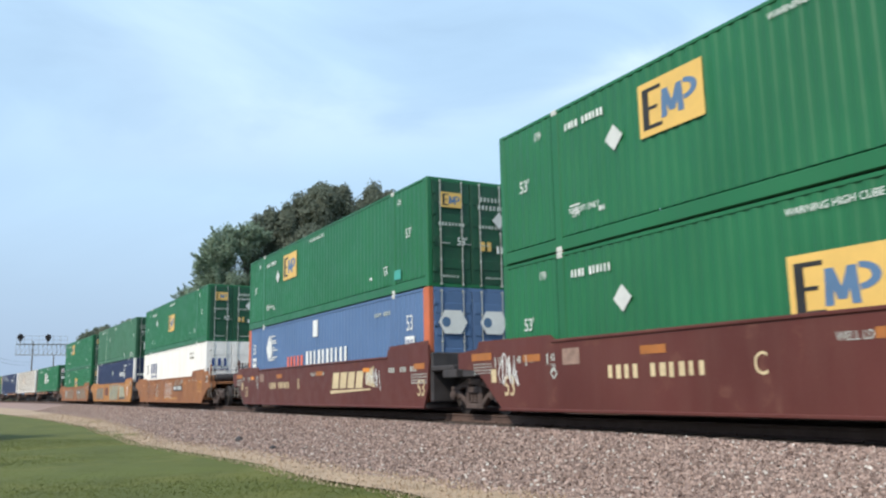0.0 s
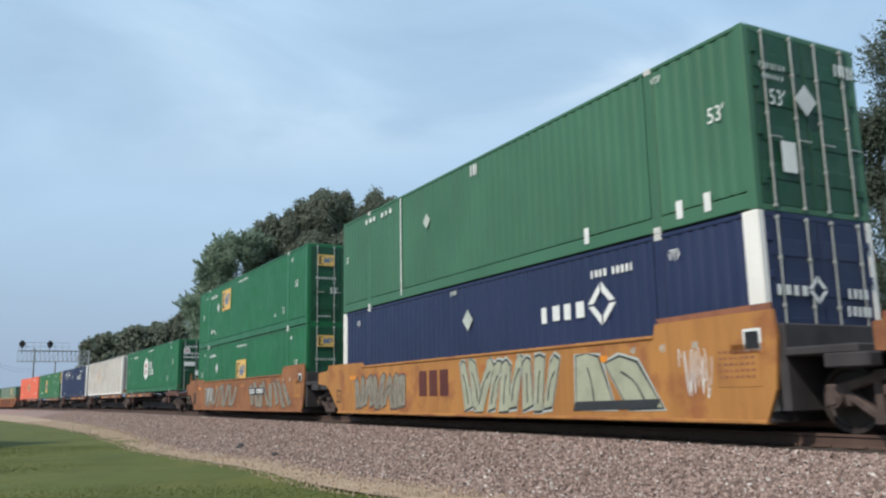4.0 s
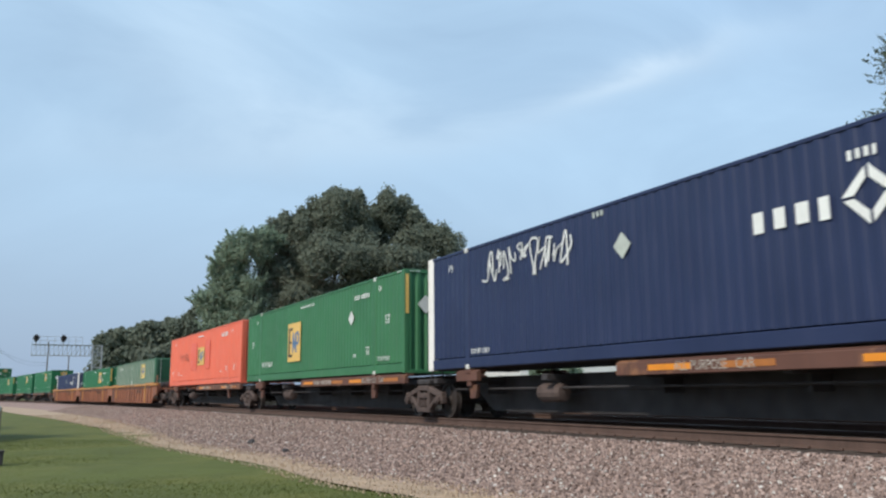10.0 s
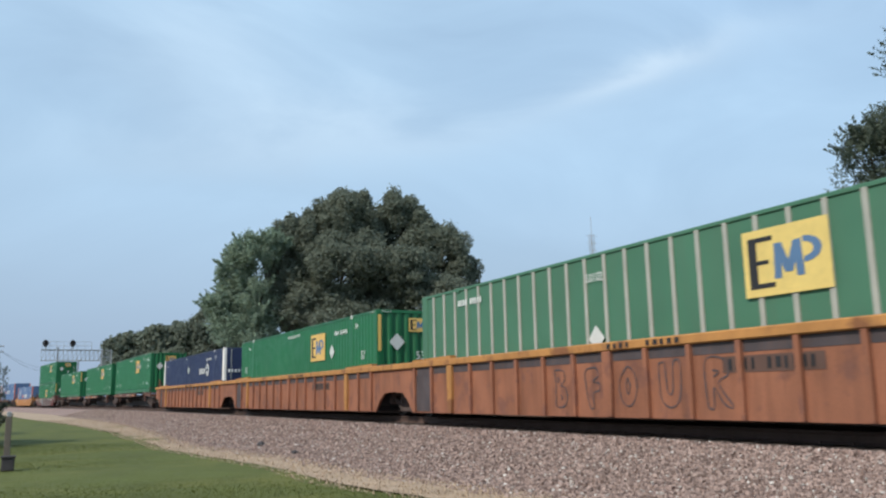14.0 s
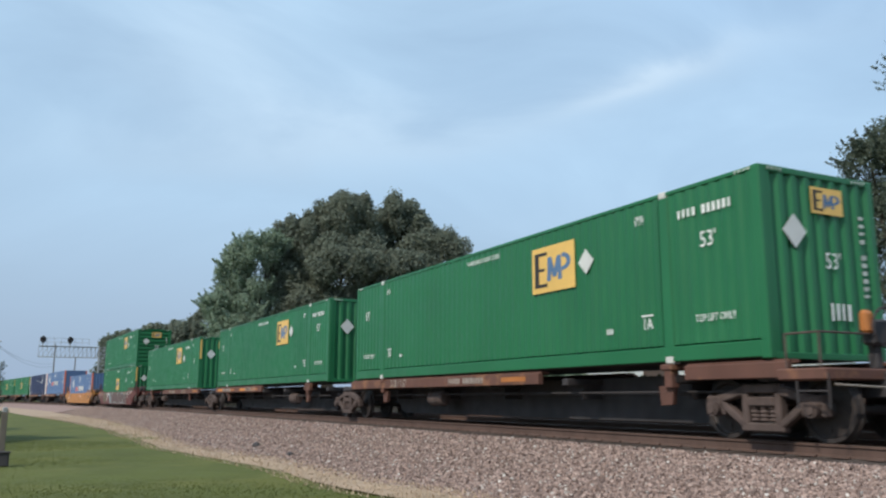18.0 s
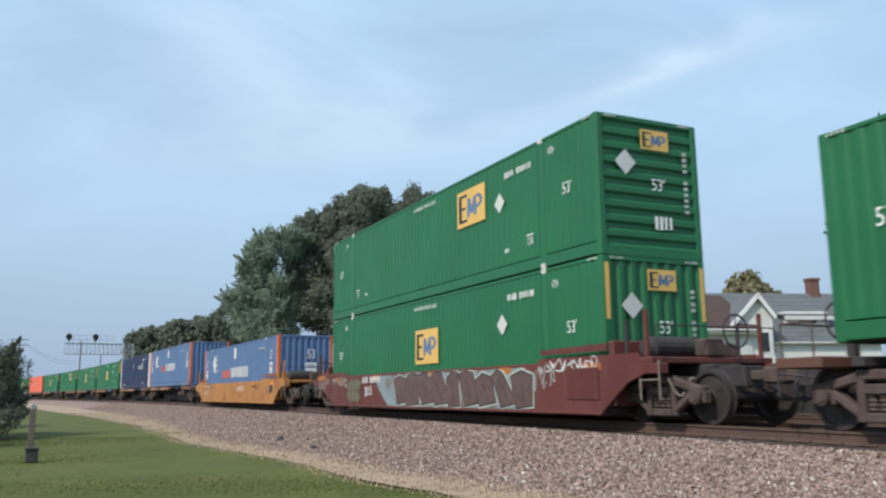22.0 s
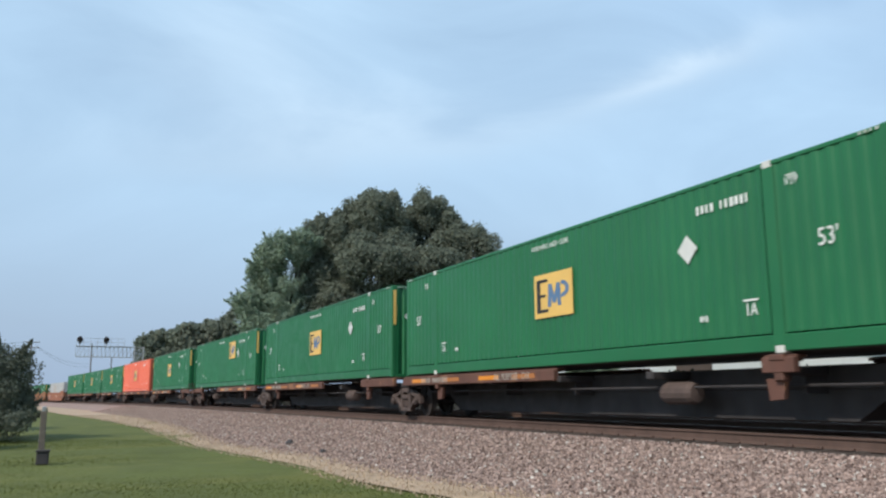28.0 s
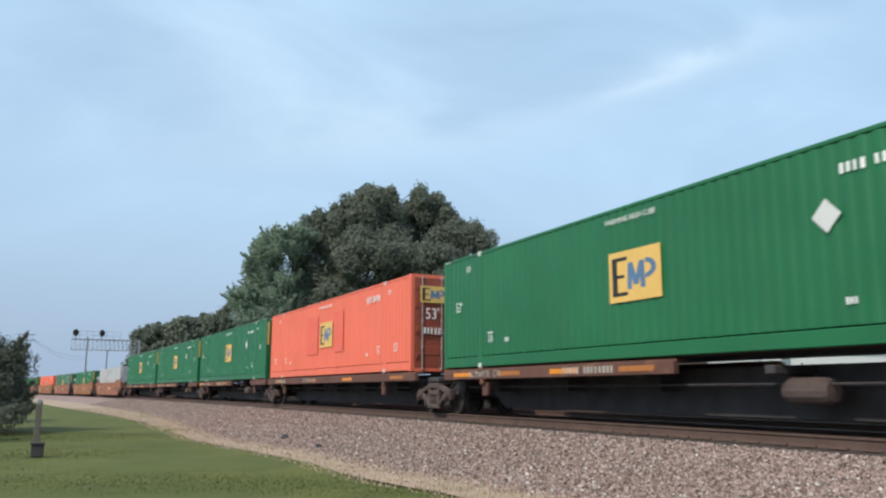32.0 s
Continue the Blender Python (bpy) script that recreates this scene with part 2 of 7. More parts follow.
GRIME = material("grimy_black_steel", (0.042, 0.038, 0.040), 0.75, vary=0.3, scale=2.0, dirt=(0.07, 0.05, 0.04), dirt_amount=0.35)
BOGIE = material("dusty_cast_steel", (0.080, 0.056, 0.049), 0.85, vary=0.3, scale=4.0, dirt=(0.14, 0.10, 0.083), dirt_amount=0.4)
WHEEL = material("wheel_steel", (0.045, 0.038, 0.036), 0.6, metal=0.3, vary=0.2, scale=6.0, dirt=(0.10, 0.06, 0.04), dirt_amount=0.4)
REFLECT = material("orange_reflector", (0.75, 0.26, 0.02), 0.4, vary=0.1, dirt_amount=0.25)
REFLECT_DULL = material("dull_orange_reflector", (0.42, 0.15, 0.035), 0.5, vary=0.15, dirt_amount=0.35)
PAINT_DULL = material("dull_grey_graffiti_paint", (0.25, 0.235, 0.185), 0.6, vary=0.25, scale=3, dirt=(0.22, 0.13, 0.07), dirt_amount=0.5)
PAINT_GREY = material("silver_graffiti_paint", (0.38, 0.39, 0.28), 0.5, vary=0.15, scale=3, dirt=(0.2, 0.22, 0.18), dirt_amount=0.3)
PAINT_DARK = material("black_graffiti_paint", (0.035, 0.04, 0.045), 0.5, vary=0.2, dirt_amount=0.2)
PAINT_PALE = material("pale_blue_patch_paint", (0.22, 0.28, 0.29), 0.6, vary=0.2, dirt_amount=0.35, second=(0.17, 0.075, 0.06), second_amount=0.35, second_scale=1.2)
PAINT_BROWN = material("brown_graffiti_paint", (0.12, 0.075, 0.065), 0.55, vary=0.2, scale=3, dirt_amount=0.25)
STEEL = material("galvanised_steel", (0.38, 0.39, 0.39), 0.5, metal=0.5, vary=0.12, dirt_amount=0.25)
LOCK = material("pale_locking_bar", (0.42, 0.44, 0.42), 0.5, metal=0.2, vary=0.12, dirt=(0.2, 0.16, 0.12), dirt_amount=0.4)
RAIL = material("rusty_rail", (0.095, 0.058, 0.045), 0.8, vary=0.2, scale=3.0, dirt=(0.15, 0.092, 0.07), dirt_amount=0.4)
RAIL_TOP = material("worn_rail_head", (0.28, 0.25, 0.23), 0.35, metal=0.8, vary=0.1, dirt_amount=0.15)
TIE = material("creosote_tie", (0.058, 0.043, 0.035), 0.9, vary=0.25, scale=3.0, dirt=(0.16, 0.13, 0.11), dirt_amount=0.4)
WOOD = material("weathered_pole_wood", (0.13, 0.11, 0.09), 0.9, vary=0.2, scale=3.0, dirt_amount=0.3)
BARK = material("bark", (0.075, 0.06, 0.045), 0.95, vary=0.3, scale=4.0, dirt_amount=0.3, bump=0.5, bump_scale=12)
SIDING = material("white_siding", (0.74, 0.74, 0.72), 0.6, vary=0.04, dirt_amount=0.12)
TRIM_WHITE = material("white_trim", (0.80, 0.80, 0.79), 0.5, vary=0.03, dirt_amount=0.08)
ROOF_GREY = material("grey_shingles", (0.13, 0.145, 0.155), 0.9, vary=0.15, scale=1.2, dirt_amount=0.3, bump=0.4, bump_scale=9)
ROOF_BROWN = material("brown_shingles", (0.075, 0.047, 0.04), 0.9, vary=0.15, scale=1.2, dirt_amount=0.3, bump=0.4, bump_scale=9)
BRICK = material("chimney_brick", (0.17, 0.088, 0.068), 0.9, vary=0.2, scale=6, dirt_amount=0.35)
PANE = material("dark_window_pane", (0.03, 0.035, 0.04), 0.08, vary=0.1, dirt_amount=0.05, spec=0.6)
LENS_RED = material("red_lens", (0.4, 0.02, 0.015), 0.3, vary=0.05, dirt_amount=0.05)


def foliage(name, a, z, through_light=0.35):
    """Leaves: every leaf its own shade between two greens."""
    m = bpy.data.materials.new(name)
    m.use_nodes = True
    n, l = m.node_tree.nodes, m.node_tree.links
    b = n["Principled BSDF"]
    geo, mx = n.new("ShaderNodeNewGeometry"), n.new("ShaderNodeMix")
    mx.data_type = "RGBA"
    mx.inputs["A"].default_value, mx.inputs["B"].default_value = (*a, 1), (*z, 1)
    l.new(geo.outputs["Random Per Island"], mx.inputs["Factor"])
    l.new(mx.outputs["Result"], b.inputs["Base Color"])
    b.inputs["Roughness"].default_value, b.inputs["Specular IOR Level"].default_value = 0.65, 0.25
    if through_light:
        tr, ad = n.new("ShaderNodeBsdfTranslucent"), n.new("ShaderNodeMixShader")
        ad.inputs["Fac"].default_value = through_light
        l.new(mx.outputs["Result"], tr.inputs["Color"])
        l.new(b.outputs["BSDF"], ad.inputs[1])
        l.new(tr.outputs["BSDF"], ad.inputs[2])
        l.new(ad.outputs["Shader"], n["Material Output"].inputs["Surface"])
    return m


# tree greens lifted and greyed: distance haze is put into the leaf colour
LEAF_DARK = foliage("haze_lifted_leaves", (0.164, 0.190, 0.143), (0.213, 0.238, 0.182), 0.45)
LEAF_BUSH = foliage("bush_leaves", (0.115, 0.132, 0.098), (0.175, 0.195, 0.148), 0.35)
LEAF_MID = foliage("mid_green_leaves", (0.24, 0.31, 0.23), (0.33, 0.41, 0.30), 0.45)
LEAF_BLUE = foliage("bluish_needles", (0.085, 0.110, 0.080), (0.145, 0.175, 0.13), 0.3)
# near-black weeds: the shade beyond the train is put into their colour
WEED = foliage("shade_dark_weeds", (0.012, 0.016, 0.010), (0.028, 0.034, 0.020), 0.2)
LEAF_TAN = foliage("turning_leaves", (0.21, 0.185, 0.105), (0.33, 0.30, 0.18))
GRASS = foliage("grass_blades", (0.078, 0.092, 0.013), (0.105, 0.115, 0.020), 0.2)
STRAW = foliage("dry_grass_blades", (0.40, 0.295, 0.20), (0.48, 0.37, 0.26), 0.2)
STONE = foliage("ballast_stones", (0.135, 0.094, 0.080), (0.425, 0.312, 0.265), 0)
STONE_PALE = foliage("pale_stones", (0.40, 0.35, 0.31), (0.62, 0.57, 0.52), 0)
GRASS_SOIL = material("lawn", (0.080, 0.094, 0.013), 0.95, vary=0.16, scale=0.8, dirt=(0.105, 0.12, 0.045), dirt_amount=0.35, streak=1,
                      bump=0.3, bump_scale=30, second=(0.118, 0.122, 0.022), second_amount=0.5, second_scale=0.35)
STRAW_SOIL = material("dry_verge", (0.40, 0.29, 0.205), 0.95, vary=0.2, scale=1.5, dirt=(0.27, 0.21, 0.11), dirt_amount=0.5, streak=1, bump=0.6, bump_scale=30)
# near-black earth with the shade behind the cars painted in
BANK = material("shade_dark_earth", (0.018, 0.017, 0.015), 0.95, vary=0.3, scale=2.0, dirt=(0.03, 0.027, 0.02), dirt_amount=0.5, streak=1, bump=0.6, bump_scale=12)
# ballast between the ties, much darker than the outer bed
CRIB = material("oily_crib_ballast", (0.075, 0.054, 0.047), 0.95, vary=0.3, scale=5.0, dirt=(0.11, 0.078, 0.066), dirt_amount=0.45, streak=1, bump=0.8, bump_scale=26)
BED = material("ballast_bed", (0.265, 0.180, 0.158), 0.95, vary=0.3, scale=9.0, dirt=(0.11, 0.08, 0.07), dirt_amount=0.5, streak=1,
               bump=0.8, bump_scale=28, second=(0.42, 0.33, 0.28), second_amount=0.35, second_scale=16.0)


# ---- building kit ----
class Geo:
    """Vertices and faces of one part."""

    def __init__(self):
        self.v, self.f = [], []

    def add(self, verts, faces, m=None):
        k = len(self.v)
        self.v += [tuple(m @ Vector(p)) for p in verts] if m else [tuple(p) for p in verts]
        self.f += [tuple(i + k for i in q) for q in faces]
        return self

    def box(self, x0, x1, y0, y1, z0, z1, b=0.0, m=None):
        """A box with chamfered edges."""
        if b <= 0:
            v = [(x, y, z) for x in (x0, x1) for y in (y0, y1) for z in (z0, z1)]
            return self.add(v, [(0, 1, 3, 2), (4, 6, 7, 5), (0, 4, 5, 1), (2, 3, 7, 6), (0, 2, 6, 4), (1, 5, 7, 3)], m)
        c = ((x0 + x1) / 2, (y0 + y1) / 2, (z0 + z1) / 2)
        h = ((x1 - x0) / 2, (y1 - y0) / 2, (z1 - z0) / 2)
        b = min(b, *(q * 0.9 for q in h))
        v, ix = [], {}
        for sx in (-1, 1):
            for sy in (-1, 1):
                for sz in (-1, 1):
                    for a in range(3):
                        p = [c[i] + (sx, sy, sz)[i] * (h[i] - (0 if i == a else b)) for i in range(3)]
                        ix[sx, sy, sz, a] = len(v)
                        v.append(p)
        f = []
        for a in range(3):
            o1, o2 = (a + 1) % 3, (a + 2) % 3
            for s in (-1, 1):
                q = []
                for t1, t2 in ((-1, -1), (1, -1), (1, 1), (-1, 1)):
                    k = [0, 0, 0]
                    k[a], k[o1], k[o2] = s, t1, t2
                    q.append(ix[(*k, a)])
                f.append(tuple(q if s > 0 else q[::-1]))
        for a in range(3):
            o1, o2 = (a + 1) % 3, (a + 2) % 3
            for s1 in (-1, 1):
                for s2 in (-1, 1):
                    k0, k1 = [0, 0, 0], [0, 0, 0]
                    k0[a], k1[a] = -1, 1
                    k0[o1] = k1[o1] = s1
                    k0[o2] = k1[o2] = s2
                    q = (ix[(*k0, o1)], ix[(*k1, o1)], ix[(*k1, o2)], ix[(*k0, o2)])
                    f.append(q if s1 * s2 < 0 else q[::-1])
        for sx in (-1, 1):
            for sy in (-1, 1):
                for sz in (-1, 1):
                    q = tuple(ix[sx, sy, sz, a] for a in range(3))
                    f.append(q if sx * sy * sz > 0 else q[::-1])
        return self.add(v, f, m)

    def tube(self, p, q, r0, r1=None, n=8, caps=True):
        p, q = Vector(p), Vector(q)
        r1 = r0 if r1 is None else r1
        d = (q - p).normalized()
        a = d.orthogonal().normalized()
        c = d.cross(a)
        v = [e + (a * math.cos(2 * math.pi * i / n) + c * math.sin(2 * math.pi * i / n)) * r for e, r in ((p, r0), (q, r1)) for i in range(n)]
        f = [(i, (i + 1) % n, n + (i + 1) % n, n + i) for i in range(n)]
        if caps:
            f += [tuple(range(n))[::-1], tuple(range(n, 2 * n))]
        return self.add(v, f)

    def prism(self, outline, x0, x1, m=None):
        """An outline of (y, z), counter-clockwise seen from +x, drawn out from x0 to x1."""
        n = len(outline)
        v = [(x, y, z) for x in (x0, x1) for y, z in outline]
        f = [tuple(range(n))[::-1], tuple(range(n, 2 * n))] + [(i, (i + 1) % n, n + (i + 1) % n, n + i) for i in range(n)]
        return self.add(v, f, m)

    def lathe(self, profile, n=24, axis="x"):
        """A profile of (radius, along) turned about x or z."""
        k = len(profile)
        v = []
        for i in range(n):
            c, s = math.cos(2 * math.pi * i / n), math.sin(2 * math.pi * i / n)
            v += [(a, r * c, r * s) if axis == "x" else (r * c, r * s, a) for r, a in profile]
        f = [(i * k + j, i * k + j + 1, ((i + 1) % n) * k + j + 1, ((i + 1) % n) * k + j) for i in range(n) for j in range(k - 1)]
        return self.add(v, f)

    def mesh(self, name, mat, smooth=False):
        me = bpy.data.meshes.new(name)
        me.from_pydata(self.v, [], self.f)
        if mat:
            me.materials.append(mat)
        if smooth:
            me.polygons.foreach_set("use_smooth", [True] * len(me.polygons))
        me.update()
        return me


SHARED = {}


def shared(key, make, mat, smooth=False):
    """One mesh for all parts of the same shape and paint."""
    k = (key, mat.name)
    if k not in SHARED:
        g = Geo()
        make(g)
        SHARED[k] = g.mesh(key.split("/")[0], mat, smooth)
    return SHARED[k]


def part(name, geo, mat, parent, label="", at=None, smooth=False):
    """One part under its thing: geo is a Geo or a ready mesh."""
    ob = new(name, geo.mesh(name, mat, smooth) if isinstance(geo, Geo) else geo)
    ob.parent = parent
    if at is not None:
        ob.matrix_basis = at
    if label:
        ob["label"] = label
    return ob


def thing(name, label, category, group="", kind=""):
    return tagged(new(name), label, category, group, kind)


FONTS = {}


def letters(body, size):
    if (body, size) not in FONTS:
        c = bpy.data.curves.new("lettering", "FONT")
        c.body, c.size, c.extrude, c.align_x, c.align_y = body, size * 1.38, 0.0015, "CENTER", "CENTER"
        c.resolution_u = 3
        ob = bpy.data.objects.new("lettering", c)
        FONTS[body, size] = bpy.data.meshes.new_from_object(ob)
        bpy.data.objects.remove(ob)
    return FONTS[body, size]


def lettering(parent, body, size, mat, at, squeeze=1.0):
    me = letters(body, size)
    key = ("text", body, size, mat.name)
    if key not in SHARED:
        c = me.copy()
        c.materials.clear()
        c.materials.append(mat)
        SHARED[key] = c
    ob = tagged(new("lettering", SHARED[key]), kind="stuff")
    ob.parent, ob.matrix_basis = parent, at @ Matrix.Diagonal((squeeze, 1, 1, 1))
    return ob


def side_at(y, z, x=-1.3):
    """A sign's pose on the side that faces the grass: its x runs to -y, its y upwards."""
    return Matrix(((0, 0, -1, x), (-1, 0, 0, y), (0, 1, 0, z), (0, 0, 0, 1)))


def end_at(x, z, y):
    """A sign's pose on the end that leads."""
    return Matrix(((1, 0, 0, x), (0, 0, -1, y), (0, 1, 0, z), (0, 0, 0, 1)))


def plate(g, x0, x1, y0, y1, z=0.0, t=0.003):
    return g.box(x0, x1, y0, y1, z, z + t)


def bar_row(parent, name, mat, at, length, height, n, seed=0, gaps=()):
    """Unreadable or withheld writing: a row of plain upright bars of the letters' size."""
    rnd = random.Random(seed)
    g, w = Geo(), length / n
    for i in range(n):
        if i in gaps:
            continue
        x = -length / 2 + (i + 0.14) * w
        low = -height / 2 * rnd.uniform(0.8, 1.0)
        plate(g, x, x + w * rnd.uniform(0.36, 0.66), low, height / 2)
    return tagged(part(name, g, mat, parent, at=at), kind="stuff")


def diamond(parent, at, r=0.24, mat=None):
    g = Geo()
    g.add([(-r, 0, 0), (0, -r * 1.02, 0), (r, 0, 0), (0, r * 1.02, 0), (-r, 0, 0.004), (0, -r * 1.02, 0.004), (r, 0, 0.004), (0, r * 1.02, 0.004)],
          [(3, 2, 1, 0), (4, 5, 6, 7), (0, 1, 5, 4), (1, 2, 6, 5), (2, 3, 7, 6), (3, 0, 4, 7)])
    return part("placard", g, mat or PLACARD, parent, at=at)


# ---- the line and how the train goes ----
TRACK_X, BEND = 10.7225, 1 / 1152.0


def track(s, lat=0.0):
    """Place and turn of the track's centre line, s metres along it; lat: metres towards the grass."""
    th = BEND * min(max(s, 0.0), 330.0)
    x = TRACK_X - (1 - math.cos(th)) / BEND
    y = math.sin(th) / BEND
    over = s - th / BEND
    x, y = x - math.sin(th) * over, y + math.cos(th) * over
    return x - math.cos(th) * lat, y - math.sin(th) * lat, th


def on_track(s, z=0.0, lat=0.0):
    x, y, th = track(s, lat)
    return pose(x, y, z, 0, 0, math.degrees(th))


def gone(t):
    """Metres that the train has gone t seconds after the start."""
    return 13.3559 * t + 0.027494 * t * t - 0.00020828 * t ** 3


RIDERS, WHEELS = [], []


def ride(ob, s, z=0.0):
    """Something that goes with the train; s: its place on the line at the start."""
    ob.matrix_basis = on_track(s, z)
    RIDERS.append((ob, s, z))
    return ob


def motions():
    beats = [0.5 * i for i in range(65)]
    for ob, s, z in RIDERS:
        walk(ob, [(t, on_track(s - gone(t), z)) for t in beats])
    for ob, s, y in WHEELS:
        near = [k for k in range(961) if -4 < s - gone(k / FPS) < 42]
        if not near:
            continue
        lo, hi = near[0], near[-1]
        keys = ([] if lo == 0 else [0]) + list(range(lo, hi + 1)) + ([] if hi == 960 else [960])
        walk(ob, [(k / FPS, pose(0, y, 0.46, math.degrees(gone(min(max(k, lo), hi) / FPS) / 0.46) % 360)) for k in keys])

# ---- containers ----
BOXES = []
CL, CW, CH = 16.27, 2.591, 2.896
HY, HX = CL / 2, CW / 2
POST = HY - 2.07            # middle of the lifting posts


def corrugated(g, x, face, spans, z0, z1, pitch=0.26, deep=0.017):
    """A sheet of upright trapezoid corrugations over the y spans; face: the way that it looks along x."""
    for y0, y1 in spans:
        n = max(1, round((y1 - y0) / pitch))
        p = (y1 - y0) / n
        pts = []
        for i in range(n):
            a = y0 + i * p
            pts += [(a, 0), (a + 0.32 * p, 0), (a + 0.5 * p, deep), (a + 0.82 * p, deep)]
        pts.append((y1, 0))
        v = [(x - face * d, y, z) for y, d in pts for z in (z0, z1)]
        f = [(2 * i, 2 * i + 1, 2 * i + 3, 2 * i + 2) for i in range(len(pts) - 1)]
        g.add(v, f if face > 0 else [q[::-1] for q in f])


def corrugated_end(g, y, face, x0, x1, z0, z1, pitch=0.3, deep=0.04, level=False):
    a0, a1 = (z0, z1) if level else (x0, x1)
    n = max(1, round((a1 - a0) / pitch))
    p = (a1 - a0) / n
    pts = []
    for i in range(n):
        a = a0 + i * p
        pts += [(a, 0), (a + 0.32 * p, 0), (a + 0.5 * p, deep), (a + 0.82 * p, deep)]
    pts.append((a1, 0))
    if level:
        v = [(b, y - face * d, a) for a, d in pts for b in (x0, x1)]
    else:
        v = [(a, y - face * d, b) for a, d in pts for b in (z0, z1)]
    g.add(v, [(2 * i, 2 * i + 1, 2 * i + 3, 2 * i + 2) for i in range(len(pts) - 1)])


def logo(c, y, z, w=1.5, h=0.95, at=None, mat=None):
    """A yellow square mark with plain black and blue shapes."""
    at = at or side_at(y, z, -HX - 0.012)
    mat = mat or YELLOW
    board = part("logo_panel", shared("logo_panel/%.2f%.2f" % (w, h), lambda g: plate(g, -w / 2, w / 2, -h / 2, h / 2, 0, 0.004), mat), mat, c, at=at)

    def black(g):
        x, q = -w * 0.43, w * 0.30
        plate(g, x, x + w * 0.10, -h * 0.38, h * 0.38, 0.006)
        plate(g, x + w * 0.10, x + q, 0.31 * h, 0.38 * h, 0.006)
        plate(g, x + w * 0.10, x + q, -0.38 * h, -0.31 * h, 0.006)
        plate(g, x + w * 0.10, x + q * 0.8, -0.03 * h, 0.03 * h, 0.006)

    def blue(g):
        # a leaning zigzag band, an upright and a half disc
        u, lo, hi = w * 0.088, -h * 0.27, h * 0.25
        xs = [-0.135 * w, -0.115 * w, -0.005 * w, 0.105 * w, 0.125 * w]
        zs = [lo, hi, lo * 0.72, hi, lo]
        for k in range(4):
            x0, x1, z = xs[k], xs[k + 1], 0.008 + 0.0006 * (k % 2)
            g.add([(x0, zs[k], z), (x0 + u, zs[k], z), (x1 + u, zs[k + 1], z), (x1, zs[k + 1], z)], [(0, 1, 2, 3) if zs[k + 1] > zs[k] else (3, 2, 1, 0)])
        n, cx, cy = 12, 0.215 * w, 0.09 * h
        arc = [(math.sin(math.pi * i / n), math.cos(math.pi * i / n)) for i in range(n + 1)]
        rim = [(cx + a * 0.20 * w * k, cy + c * 0.19 * h * k, 0.008) for k in (1.0, 0.55) for a, c in arc]
        g.add(rim, [(i, n + 1 + i, n + 2 + i, i + 1) for i in range(n)])

    part("logo_mark", shared("logo_mark/k%.2f%.2f" % (w, h), black, BLACK), BLACK, board)
    part("logo_mark", shared("logo_mark/b%.2f%.2f" % (w, h), blue, LOGO_BLUE), LOGO_BLUE, board)
    return board


def ring_mark(c, at, r, mat):
    """A four-piece diamond ring mark."""
    g = Geo()
    for k in range(4):
        a = math.pi / 2 * k
        rot = Matrix.Rotation(a, 4, "Z")
        g.add([(0.03 * r, r, 0.003), (r * 0.93, 0.09 * r, 0.003), (r * 0.55, 0.07 * r, 0.003), (0.03 * r, r * 0.55, 0.003)], [(3, 2, 1, 0)], rot)
    return part("logo_mark", g, mat, c, at=at)


def strokes(parent, name, mat, at, w, h, n, seed, thick=0.03):
    """Scrawled spray-paint strokes that spell nothing."""
    rnd, g = random.Random(seed), Geo()
    for i in range(n):
        x = -w / 2 + w * (i + 0.5) / n
        pts = [Vector((x + rnd.uniform(-0.7, 0.7) * w / n, rnd.uniform(-h / 2, h / 2), 0.004 + 0.0004 * i)) for _ in range(5)]
        fine = []
        for k in range(len(pts) - 1):
            p0, p1, p2, p3 = pts[max(k - 1, 0)], pts[k], pts[k + 1], pts[min(k + 2, 4)]
            for j in range(6):
                u = j / 6
                fine.append(0.5 * ((2 * p1) + (p2 - p0) * u + (2 * p0 - 5 * p1 + 4 * p2 - p3) * u * u + (3 * p1 - p0 - 3 * p2 + p3) * u ** 3))
        for a, z in zip(fine, fine[1:]):
            d = z - a
            if d.length < 1e-4:
                continue
            q = Vector((-d.y, d.x, 0)).normalized() * thick / 2
            e = d.normalized() * thick * 0.3
            g.add([a - q - e, z - q + e, z + q + e, a + q - e], [(0, 1, 2, 3)])
    return tagged(part(name, g, mat, parent, at=at), kind="stuff")


